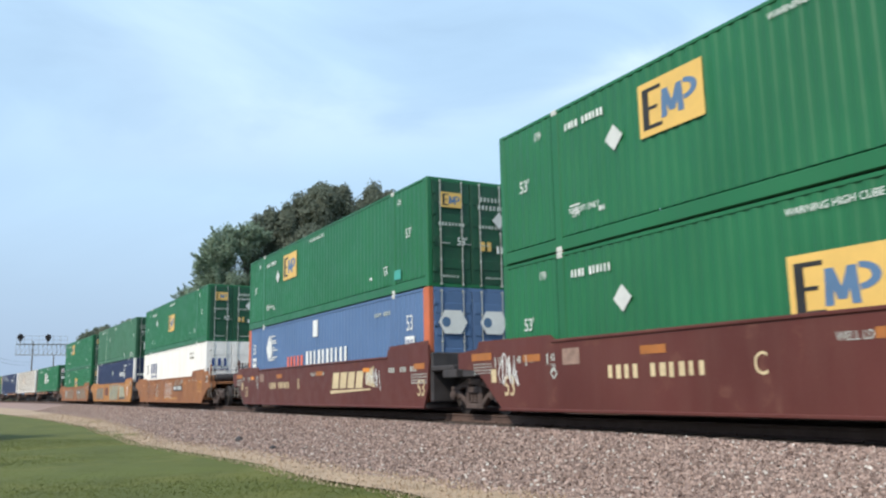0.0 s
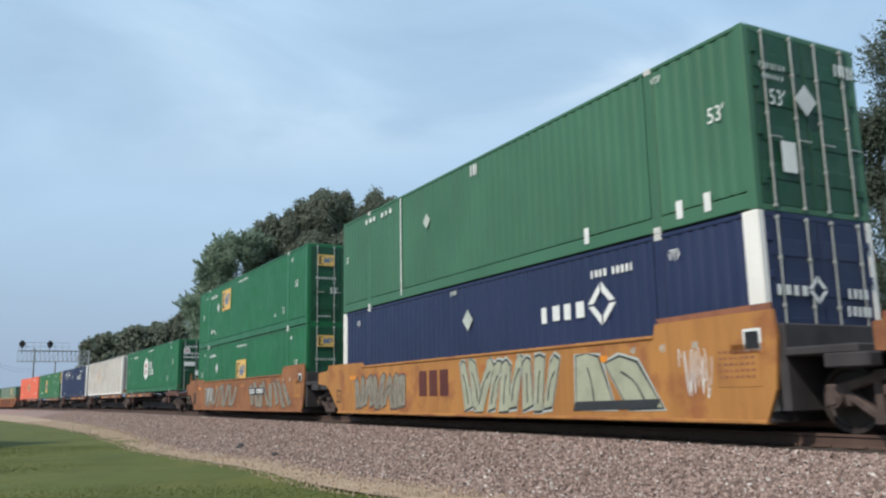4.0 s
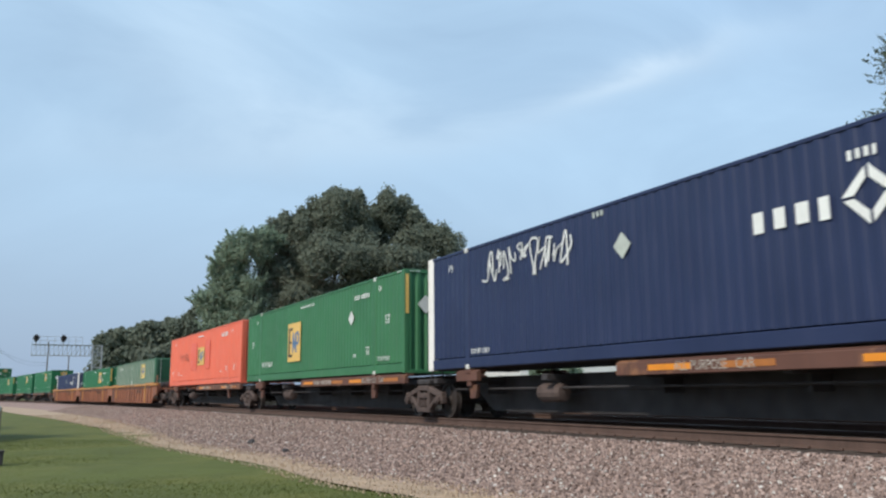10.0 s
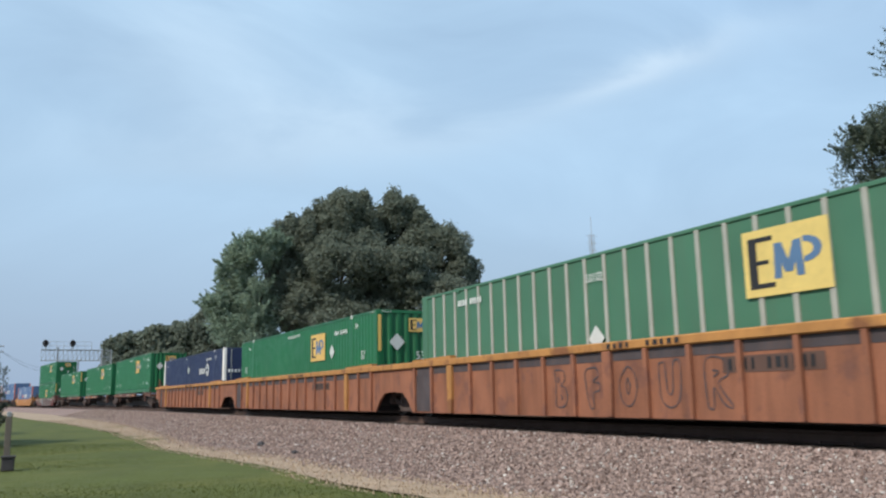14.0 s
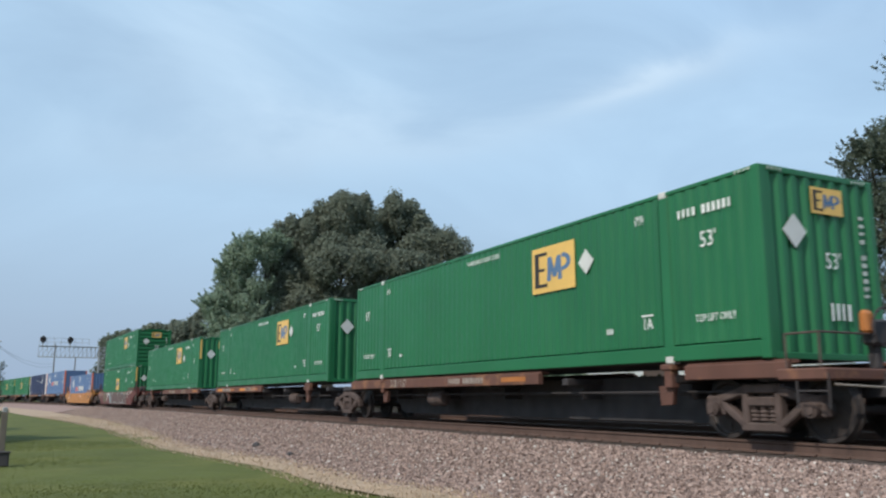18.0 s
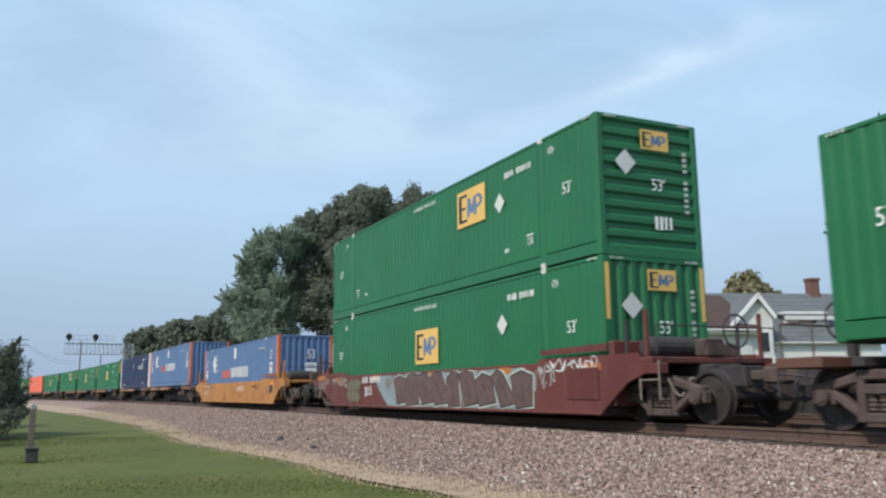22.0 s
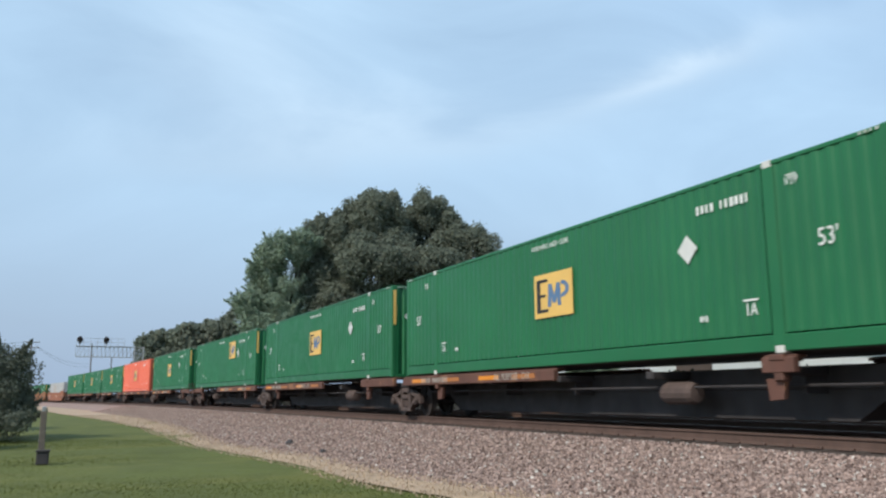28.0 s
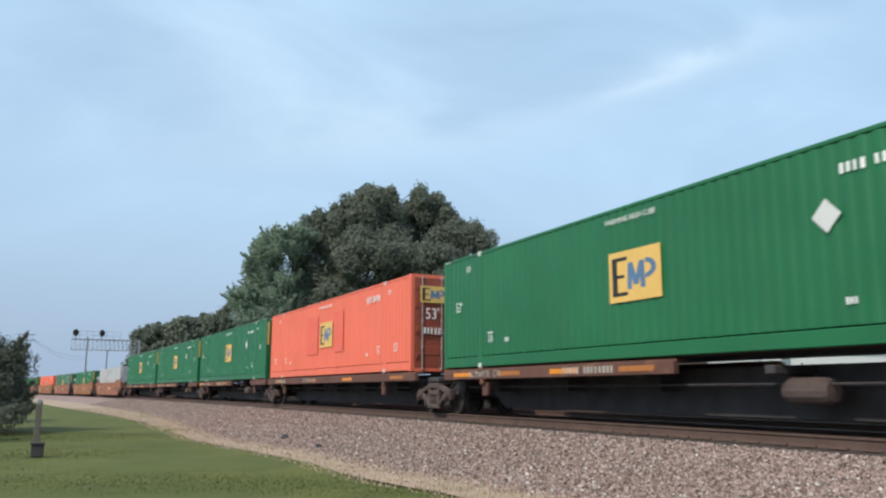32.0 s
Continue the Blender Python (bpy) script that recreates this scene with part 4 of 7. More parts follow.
    if marks == "hub":
        g = Geo()
        g.add([(-0.17, 0.1, 0), (-0.17, -0.1, 0), (0, -0.19, 0), (0.17, -0.1, 0), (0.17, 0.1, 0), (0, 0.19, 0)], [(0, 1, 2, 3, 4, 5)])
        badge = part("logo_panel", g, LETTER, c, at=end_at(-0.82, 2.25, lead - 0.03))
        part("logo_mark", plate(plate(Geo(), -0.08, -0.03, -0.1, 0.1, 0.004), 0.03, 0.08, -0.1, 0.1, 0.004), LENS_RED, badge)
        for h, w in ((2.5, 0.7), (2.1, 0.9), (1.9, 0.9)):
            bar_row(c, "serial_mark", LETTER, end_at(0.65, h, lead), w * 0.9, 0.13, 6, seed)
            bar_row(c, "serial_mark", LETTER, end_at(-0.55, h - 0.02, lead), w, 0.11, 7, seed + 4)
        part("label", shared("label/white3", lambda g: plate(g, -0.3, 0.3, -0.12, 0.12), LETTER), LETTER, c, at=end_at(-0.65, 1.5, lead))
        part("label", shared("label/yellow3", lambda g: plate(g, -0.2, 0.2, -0.16, 0.16), YELLOW), YELLOW, c, at=end_at(0.85, 0.92, lead))
        part("label", shared("label/white4", lambda g: plate(g, -0.12, 0.12, -0.15, 0.15), LETTER), LETTER, c, at=end_at(-0.2, 1.0, lead))
        lettering(c, "53'", 0.24, LETTER, end_at(0.8, 1.38, lead), 0.85)
    if marks == "dull_green":
        bar_row(c, "label", LETTER_DIM, end_at(-0.75, 2.25, lead), 0.6, 0.1, 7, seed)
        bar_row(c, "label", LETTER_DIM, end_at(-0.75, 2.08, lead), 0.5, 0.08, 6, seed)
        lettering(c, "53'", 0.26, LETTER, end_at(-0.7, 1.75, lead), 0.85)
        diamond(c, end_at(-0.1, 1.8, lead - 0.03), 0.25)
        part("label", shared("label/white5", lambda g: plate(g, -0.16, 0.16, -0.24, 0.24), LETTER), LETTER, c, at=end_at(-0.55, 0.85, lead))
        bar_row(c, "serial_mark", LETTER, end_at(0.95, 2.45, lead), 0.5, 0.22, 5, seed)


# ---- running gear ----
def wheel_mesh(side):
    def make(g):
        r, x = 0.46, side * 0.72
        prof = [(0.08, x - side * 0.09), (0.12, x - side * 0.08), (0.13, x - side * 0.02), (0.36, x), (0.39, x - side * 0.055), (r + 0.026, x - side * 0.06), (r + 0.02, x - side * 0.032),
                (r, x - side * 0.025), (r - 0.008, x + side * 0.07), (r - 0.065, x + side * 0.072), (0.385, x + side * 0.035), (0.36, x + side * 0.02), (0.14, x + side * 0.05), (0.12, x + side * 0.095), (0.08, x + side * 0.1)]
        g.lathe(prof, 28)
        for k in range(3):
            a = 2 * math.pi * k / 3
            g.box(x + side * 0.03, x + side * 0.05, -0.02, 0.02, 0.2, 0.3, 0.004, Matrix.Rotation(a, 4, "X"))
    return make


def beam(g, p, q, w, h, x0, x1):
    """A bar in the y-z plane from p to q, h thick, between x0 and x1."""
    p, q = Vector((0, *p)), Vector((0, *q))
    d = q - p
    m = Matrix.Translation((p + q) / 2) @ Matrix.Rotation(math.atan2(d.z, d.y), 4, "X")
    g.box(x0, x1, -d.length / 2 - w, d.length / 2 + w, -h / 2, h / 2, 0.02, m)


def side_frame(side):
    def make(g):
        x0, x1 = sorted((side * 0.93, side * 1.09))
        for k in (-1, 1):
            beam(g, (k * 0.30, 0.74), (k * 0.84, 0.60), 0.04, 0.13, x0, x1)
            beam(g, (k * 0.34, 0.24), (k * 0.80, 0.56), 0.02, 0.11, x0, x1)
            beam(g, (k * 0.30, 0.26), (k * 0.30, 0.72), 0.03, 0.12, x0, x1)
            g.box(x0 - 0.01, x1 + 0.01, k * 0.90 - 0.17, k * 0.90 + 0.17, 0.50, 0.66, 0.03)
            g.box(x0, x1, k * 0.90 - 0.19, k * 0.90 - 0.12, 0.36, 0.56, 0.02)
            g.box(x0, x1, k * 0.90 + 0.12, k * 0.90 + 0.19, 0.36, 0.56, 0.02)
        beam(g, (-0.3, 0.76), (0.3, 0.76), 0.05, 0.14, x0, x1)
        beam(g, (-0.36, 0.2), (0.36, 0.2), 0.03, 0.13, x0, x1)
    return make


def spring(g):
    g.lathe([(0.055, 0.28), (0.075, 0.30), (0.055, 0.33), (0.075, 0.36), (0.055, 0.39), (0.075, 0.42), (0.055, 0.45), (0.075, 0.48), (0.055, 0.5)], 10, "z")


def bogie(parent, y, s):
    """A two-axle truck under a car, at y of the car; s: the car's place at the start."""
    b = new("bogie")
    b.parent, b.matrix_basis = parent, pose(0, y, 0)
    for side in (-1, 1):
        part("side_frame", shared("side_frame/%d" % side, side_frame(side), BOGIE), BOGIE, b)
        for k in (-0.17, 0.0, 0.17):
            part("spring", shared("spring", spring, BOGIE), BOGIE, b, at=pose(side * 1.0, k, 0))
        part("spring_seat", shared("spring_seat/%d" % side, lambda g: g.box(*sorted((side * 0.9, side * 1.1)), -0.24, 0.24, 0.5, 0.64, 0.02), BOGIE), BOGIE, b)
        for k in (-1, 1):
            part("bearing_cap", shared("bearing_cap/%d" % side, lambda g: (g.tube((side * 0.95, 0, 0.46), (side * 1.15, 0, 0.46), 0.11, n=14), g.tube((side * 1.15, 0, 0.46), (side * 1.175, 0, 0.46), 0.07, n=10)), BOGIE), BOGIE, b, at=pose(0, k * 0.9, 0))
    part("bolster", shared("bolster", lambda g: g.box(-0.95, 0.95, -0.18, 0.18, 0.5, 0.82, 0.04), BOGIE), BOGIE, b)
    part("brake_beam", shared("brake_beam", lambda g: (g.box(-0.8, 0.8, -0.42, -0.36, 0.36, 0.46, 0.01), g.box(-0.8, 0.8, 0.36, 0.42, 0.36, 0.46, 0.01)), GRIME), GRIME, b)
    for k in (-1, 1):
        w = new("wheelset", shared("wheelset", lambda g: (wheel_mesh(-1)(g), wheel_mesh(1)(g), g.tube((-0.98, 0, 0), (0.98, 0, 0), 0.08, n=12)), WHEEL, False))
        w.parent, w.matrix_basis = b, pose(0, k * 0.9, 0.46)
        WHEELS.append((w, s + y + k * 0.9, k * 0.9))
    return b


def coupler(car, y, way):
    """A draft sill and knuckle that reaches way (-1 or 1) from y."""
    g = Geo()
    g.box(-0.22, 0.22, *sorted((y - way * 0.6, y + way * 0.5)), 0.62, 0.98, 0.02)
    part("draft_sill", g, GRIME, car)
    g = Geo()
    g.box(-0.09, 0.09, *sorted((y + way * 0.4, y + way * 1.05)), 0.72, 0.9, 0.03)
    g.box(-0.2, 0.14, *sorted((y + way * 0.95, y + way * 1.25)), 0.66, 0.96, 0.05)
    part("coupler", g, BOGIE, car)
    g = Geo()
    pts = [Vector((0.3, y + way * (0.3 + 0.25 * i), 0.62 - 0.22 * math.sin(math.pi * i / 5))) for i in range(6)]
    for a, z in zip(pts, pts[1:]):
        g.tube(a, z, 0.028, n=6)
    part("air_hose", g, GRIME, car)


def ladder(car, x, y, z0, z1, mat, n=4, w=0.4):
    g = Geo()
    for k in (-w / 2, w / 2):
        g.tube((x, y + k, z0), (x, y + k, z1), 0.018, n=6)
    for i in range(n):
        z = z0 + (z1 - z0) * (i + 0.5) / n
        g.tube((x, y - w / 2, z), (x, y + w / 2, z), 0.014, n=6)
    part("ladder", g, mat, car)


def well_car(s, paint, label, trail="art", lead="art", ribs=False, reach=(9.8, 9.8), marks="", sill=None, seed=0, low=0.0):
    """A well car for one 53-foot stack, its middle at s. reach: half pitch to the joints behind (+y) and ahead (-y)."""
    car = thing("well_car", label, "freight car", "cars of the train")
    ra, rl = reach
    X1 = 1.47
    guard = RUST_CAR if paint is YELLOW_CAR else paint

    def profile(lead_kind):
        if ribs:
            return [(-8.45, 0.14), (8.45, 0.14), (8.75, 0.45), (9.1, 0.66), (9.9, 0.7), (9.9, 1.3), (-9.9, 1.3), (-9.9, 0.7), (-9.1, 0.66), (-8.75, 0.45)]
        ahead = [(-9.2, 1.68), (-9.45, 1.35), (-9.45, 0.88), (-8.95, 0.72)] if lead_kind == "cpl" else [(-8.38, 1.7), (-8.42, 1.3), (-8.34, 0.6)]
        tail = [(7.4, 0.17), (9.1, 0.78), (9.9, 0.86), (9.9, 0.88)] if low else [(8.05, 0.17), (8.9, 0.85), (9.2, 1.0), (9.9, 1.05)]
        return [(y, z - (low if z > 1.2 else 0) - (0.1 if low and z > 1.65 else 0)) for y, z in [(-8.15, 0.17)] + tail + [ (9.9, 1.4), (9.05, 1.46), (8.95, 1.62), (6.3, 1.6), (6.1, 1.48), (-6.0, 1.48), (-6.05, 1.68)] + ahead]
    for side in (-1, 1):
        x0, x1 = sorted((side * (X1 - 0.06), side * X1))
        wall = part("side_wall", shared("side_wall/%d%s%s%.1f" % (side, ribs, lead, low), lambda g: g.prism(profile(lead), x0, x1), paint), paint, car)
        if ribs:
            sp = sill or paint
            part("top_sill", shared("top_sill/%d" % side, lambda g: g.box(*sorted((side * (X1 - 0.1), side * (X1 + 0.08))), -9.95, 9.95, 1.3, 1.46, 0.02), sp), sp, car, "yellow top sill worn to rust")
            for k in (-1, 1):
                part("guide", shared("guide/%d" % side, lambda g: g.prism([(-1.1, 0), (1.1, 0), (1.1, 0.04), (-1.1, 0.07)], *sorted((side * (X1 - 0.12), side * (X1 + 0.05)))), sp), sp, car, at=pose(0, k * 7.2, 1.465))
            # flat dark plate that paints the overhang's shade below the sill
            part("upper_strake", shared("upper_strake/%d" % side, lambda g: g.box(*sorted((side * (X1 - 0.01), side * (X1 + 0.006))), -8.1, 8.1, 1.12, 1.298, 0.002), SHADE_PANEL_GREY), SHADE_PANEL_GREY, car, "dark band painted as shade under the sill overhang")
            part("end_panel", shared("end_panel/%d" % side, lambda g: g.box(*sorted((side * (X1 - 0.01), side * (X1 + 0.012))), 7.25, 8.3, 0.18, 1.12, 0.004), SHADE_PANEL_GREY), SHADE_PANEL_GREY, car, "dark grey patched end panel")
            for i in range(17):
                y = -8.2 + 16.4 * i / 16
                wide = 0.12 if i in (2, 8, 14) else 0.045
                part("rib", shared("rib/%d%.3f" % (side, wide), lambda g: g.prism([(-wide * 0.7, 0.16), (wide * 0.7, 0.16), (wide, 0.6), (wide, 1.3), (-wide, 1.3), (-wide, 0.6)], *sorted((side * (X1 - 0.01), side * (X1 + 0.07)))), sp if wide > 0.1 and i != 8 else paint), paint, car, at=pose(0, y, 0))
        else:
            part("top_flange", shared("top_flange/%d%.1f" % (side, low), lambda g: g.box(*sorted((side * (X1 - 0.1), side * (X1 + (0.004 if low else 0.03)))), -6.0, 6.2, 1.44 - low, 1.5 - low, 0.012), paint), paint, car)
            part("bottom_flange", shared("bottom_flange/%d" % side, lambda g: g.box(*sorted((side * (X1 - 0.2), side * (X1 + 0.02))), -8.15, 8.15, 0.13, 0.19, 0.012), paint), paint, car)
            part("flared_guide", shared("flared_guide/%d%.1f" % (side, low), lambda g: g.prism([(-8.35, 1.66 - low), (-6.15, 1.66 - low), (-6.05, 1.76 - low), (-8.35, 1.8 - low)], *sorted((side * (X1 - 0.02), side * (X1 - 0.05)))), guard), guard, car)
    for y in (-8.0, -4.0, 0, 4.0, 8.0):
        part("well_floor_beam", shared("well_floor_beam", lambda g: g.box(-1.42, 1.42, -0.18, 0.18, 0.15, 0.28, 0.01), GRIME), GRIME, car, at=pose(0, y, 0))
    for k, kind, r in ((1, trail, ra), (-1, lead, rl)):
        end_paint = paint if kind == "cpl" else GRIME
        part("end_bulkhead", shared("end_bulkhead/%d" % k, lambda g: g.box(-1.4, 1.4, *sorted((k * 8.35, k * 8.5)), 0.3, 1.5, 0.02), end_paint), end_paint, car)
        part("end_platform", shared("end_platform/%d%s" % (k, kind), lambda g: (g.box(-1.45, 1.45, *sorted((k * 8.5, k * 9.6)), 1.04, 1.16, 0.02), g.box(-1.46, -1.2, *sorted((k * 9.1, k * 9.75)), 0.86, 1.05, 0.02), g.box(1.2, 1.46, *sorted((k * 9.1, k * 9.75)), 0.86, 1.05, 0.02)), end_paint), end_paint, car)
        part("end_sill", shared("end_sill/w%d" % k, lambda g: g.box(-0.35, 0.35, *sorted((k * 8.4, k * 9.9)), 0.72, 1.03, 0.03), GRIME), GRIME, car)
        if kind == "cpl":
            for x in (-1.42, 1.42):
                ladder(car, x, k * 9.5, 0.42, 1.1, POST_GREY, 1, 0.5)
            for x in (-1.36, 1.36):
                part("stanchion", shared("stanchion", lambda g: (g.box(-0.035, 0.035, -0.035, 0.035, 1.0, 2.0, 0.008), g.box(-0.06, 0.06, -0.06, 0.06, 1.0, 1.12, 0.01)), end_paint), end_paint, car, at=pose(x, k * 9.4, 0))
                part("stanchion", shared("stanchion/d", lambda g: g.box(-0.025, 0.025, -0.025, 0.025, 1.0, 1.85, 0.006), GRIME), GRIME, car, at=pose(x, k * 8.85, 0))
            part("air_tank", shared("air_tank/w", lambda g: g.lathe([(0.0, -0.6), (0.16, -0.58), (0.2, -0.5), (0.2, 0.5), (0.16, 0.58), (0.0, 0.6)], 14), GRIME), GRIME, car, "dark air tank lying on the end platform", at=pose(-0.45, k * 8.95, 1.36))
            g = Geo()
            g.box(0.15, 0.95, *sorted((k * 8.6, k * 9.25)), 1.16, 1.44, 0.04)
            g.box(-0.2, 0.25, *sorted((k * 9.3, k * 9.62)), 1.16, 1.5, 0.04)
            part("brake_gear", g, BOGIE, car, "dark grimy brake gear on the end platform")
            g = Geo()
            for q in range(7):
                u = q / 6
                g.tube((-1.2 + 0.3 * u, k * (9.72 + 0.22 * u), 0.78 - 0.3 * math.sin(math.pi * u)), (-1.15 + 0.3 * u, k * (9.76 + 0.22 * u), 0.78 - 0.3 * math.sin(math.pi * min(1, u + 0.16))), 0.02, n=6)
            part("uncoupling_lever", g, POST_GREY, car)
            g = Geo()
            for q in range(16):
                a0, a1 = 2 * math.pi * q / 16, 2 * math.pi * (q + 1) / 16
                g.tube((0.3 * math.cos(a0), 0, 0.3 * math.sin(a0)), (0.3 * math.cos(a1), 0, 0.3 * math.sin(a1)), 0.02, n=6)
            for a in (0, math.pi / 2):
                g.tube((-0.3 * math.cos(a), 0, -0.3 * math.sin(a)), (0.3 * math.cos(a), 0, 0.3 * math.sin(a)), 0.014, n=6)
            if k < 0:
                part("brake_wheel", g, GRIME, car, "round steel brake wheel", at=pose(0.35, k * 9.8, 1.62))
            part("railing", shared("railing/%d" % k, lambda g: (g.tube((-1.4, k * 9.7, 1.7), (1.4, k * 9.7, 1.7), 0.013, n=6), g.tube((-1.4, k * 9.7, 1.2), (-1.4, k * 9.7, 1.7), 0.016, n=6), g.tube((1.4, k * 9.7, 1.2), (1.4, k * 9.7, 1.7), 0.016, n=6)), GRIME), GRIME, car)
            bogie(car, k * 9.35, s)
            coupler(car, k * 10.0, k)
        else:
            part("joint_arm", shared("joint_arm/%d%.1f" % (k, r), lambda g: g.box(-0.3, 0.3, *sorted((k * 9.5, k * (r - 0.05))), 0.7, 1.0, 0.03), GRIME), GRIME, car)
            if k > 0:
                bogie(car, r, s)
    dress_well(car, marks, X1, seed, lead)
    return ride(car, s)


def stencils(car, at, z, seed):
    """Loading marks by the trailing end: a bar and a number for each container length, and small print."""
    for y, n in ((8.1, "53"), (7.36, "48"), (6.92, "45"), (6.18, "40")):
        lettering(car, n, 0.15, LETTER_DIM, at(y, z), 0.8)
        part("stencil_bar", shared("stencil_bar", lambda g: plate(g, -0.02, 0.02, -0.11, 0.11), LETTER_DIM), LETTER_DIM, car, at=at(y + 0.17, z - 0.02))
    lettering(car, "20", 0.15, LETTER_DIM, at(6.18, z - 0.19), 0.8)
    for k in range(4):
        bar_row(car, "stencil", LETTER_DIM, at(8.8, z - 0.04 - 0.065 * k), 0.78, 0.03, 10, seed + k)
    part("reflector", shared("reflector/w", lambda g: plate(g, -0.42, 0.42, -0.08, 0.08), REFLECT_DULL), REFLECT_DULL, car, at=at(8.85, z + 0.12))


def dress_well(car, marks, X1, seed, lead):
    rnd = random.Random(seed)
    X = -X1 - 0.004
    def at(y, z, x=X):
        return side_at(y, z, x)
    refl = shared("reflector", lambda g: plate(g, -0.23, 0.23, -0.06, 0.06), REFLECT)
    dull = shared("reflector", lambda g: plate(g, -0.3, 0.3, -0.07, 0.07), REFLECT_DULL)
    if marks and marks != "ribbed":
        for y in (-7.9, -4.6, -0.8, 3.4, 6.9):
            part("reflector", refl if rnd.random() < 0.5 else dull, REFLECT, car, at=at(y, 1.04 if marks in ("mural", "yellow") else 1.18))
    if marks in ("brown", "brown_b"):
        bar_row(car, "serial_mark", material("cream_lettering", (0.62, 0.50, 0.30), 0.55, dirt_amount=0.2), at(3.4, 0.84), 2.35, 0.24, 11, seed, (4,))
        lettering(car, "C" if marks == "brown" else "B", 0.34, MATS["cream_lettering"], at(1.25, 0.86), 0.8)
        lettering(car, "WELL LD LMT 119,800", 0.12, LETTER_DIM, at(-0.6, 1.16), 0.8)
        lettering(car, "53", 0.42, MATS["cream_lettering"], at(7.73, 0.62), 0.75)
        part("label", shared("label/cream", lambda g: plate(g, -0.1, 0.1, -0.14, 0.14), MATS["cream_lettering"]), MATS["cream_lettering"], car, at=at(8.34, 0.86))
        ring_mark(car, at(6.15, 0.86), 0.12, LETTER_DIM)
        part("worn_stencil", shared("worn_stencil", lambda g: plate(g, -0.26, 0.26, -0.15, 0.15), STENCIL_WORN), STENCIL_WORN, car, at=at(5.6, 1.16))
        lettering(car, "53", 0.42, MATS["cream_lettering"], at(-8.0, 0.62), 0.75)
        g = Geo()
        for k in range(4):
            x = -1.25 + 0.62 * k
            g.add([(x - 0.1, -0.2, 0), (x + 0.4, -0.2, 0), (x + 0.5, 0.28, 0), (x, 0.28, 0)], [(0, 1, 2, 3)])
        g.add([(-1.5, -0.36, 0), (1.6, -0.26, 0), (1.6, -0.22, 0), (-1.45, -0.26, 0)], [(0, 1, 2, 3)])
        g.add([(1.25, -0.1, 0.0), (1.9, -0.2, 0), (1.75, 0.15, 0), (1.85, 0.4, 0), (1.5, 0.3, 0), (1.3, 0.35, 0)], [(0, 1, 2, 3, 4, 5)])
        part("logo_mark", g, MATS["cream_lettering"], car, "faded cream railway mark", at=at(-3.3, 0.88))
        for y in (-6.3, -7.0, -7.6):
            bar_row(car, "stencil", LETTER_DIM, at(y, 1.12), 0.4, 0.14, 3, seed + 1)
        for k in range(4):
            bar_row(car, "stencil", LETTER_DIM, at(-7.9, 0.98 - 0.07 * k), 0.9, 0.035, 8, seed + k)
        stencils(car, at, 1.16, seed)
        if marks == "brown_b":
            strokes(car, "graffiti", LETTER, at(-5.1, 0.92, X - 0.004), 1.0, 0.55, 7, 6, 0.035)
        if marks == "brown":
            strokes(car, "graffiti", LETTER, at(7.75, 0.98, X - 0.002), 0.75, 0.7, 5, 4, 0.035)
    if marks in ("tan", "tan_graffiti", "patched"):
        if marks != "tan_graffiti":
            part("number_board", shared("number_board", lambda g: plate(g, -1.05, 1.05, -0.14, 0.14), BLACK), BLACK, car, at=at(-2.9, 0.92, X - 0.012))
            bar_row(car, "serial_mark", LETTER, at(-2.9, 0.92, X - 0.018), 1.9, 0.2, 10, seed, (4,))
        for y, n in ((-5.5, "40"), (-6.2, "45"), (-6.9, "48")):
            lettering(car, n, 0.13, LETTER_DIM, at(y, 1.28), 0.8)
        part("label", shared("label/sq", lambda g: plate(g, -0.16, 0.16, -0.16, 0.16), LETTER), LETTER, car, at=at(-9.1 if lead == "cpl" else -8.0, 1.3))
        part("label", shared("label/sqk", lambda g: plate(g, -0.12, 0.12, -0.12, 0.12, 0.005), BLACK), BLACK, car, at=at(-9.1 if lead == "cpl" else -8.0, 1.3))
        part("data_panel", shared("data_panel", lambda g: plate(g, -0.4, 0.4, -0.3, 0.3), YELLOW_CAR), YELLOW_CAR, car, at=at(-7.7, 0.95))
        for k in range(5):
            bar_row(car, "stencil", RUST_CAR, at(-7.7, 1.15 - 0.09 * k, X - 0.005), 0.7, 0.04, 7, seed + k)
        lettering(car, "53", 0.42, BLACK, at(8.05, 0.62), 0.75)
    if marks == "tan":
        outline_graffiti(car, at(4.6, 0.86, X - 0.002), 2.4, 0.7, 6, 11, STENCIL_WORN)
        outline_graffiti(car, at(2.6, 0.84, X - 0.002), 0.8, 0.85, 3, 14, LETTER_DIM)
        outline_graffiti(car, at(-0.5, 0.82, X - 0.002), 1.9, 0.95, 5, 12, LETTER)
        strokes(car, "graffiti", LETTER_DIM, at(-3.2, 1.22, X - 0.002), 2.1, 0.36, 9, 13, 0.03)
        g = Geo()
        for k in range(3):
            plate(g, -3 + 2 * k, -1.6 + 2.2 * k, -0.07, 0.07)
        part("paint_patch", g, YELLOW_CAR, car, at=at(0, 0.36))
    if marks == "tan_graffiti":
        shard_graffiti(car, at(5.0, 0.76), 3.4, 1.05, 10, 21, PAINT_DULL, PAINT_BROWN, lean=0.1)
        shard_graffiti(car, at(-1.5, 0.82), 3.7, 1.2, 9, 27, PAINT_GREY, PAINT_DARK, rim=LETTER_DIM, lean=0.1, gap=0.1)
        shard_graffiti(car, at(-4.9, 0.80), 2.2, 1.02, 2, 23, PAINT_GREY, PAINT_DARK, rim=LETTER_DIM, lean=-0.22, gap=0.06, foot=0.2)
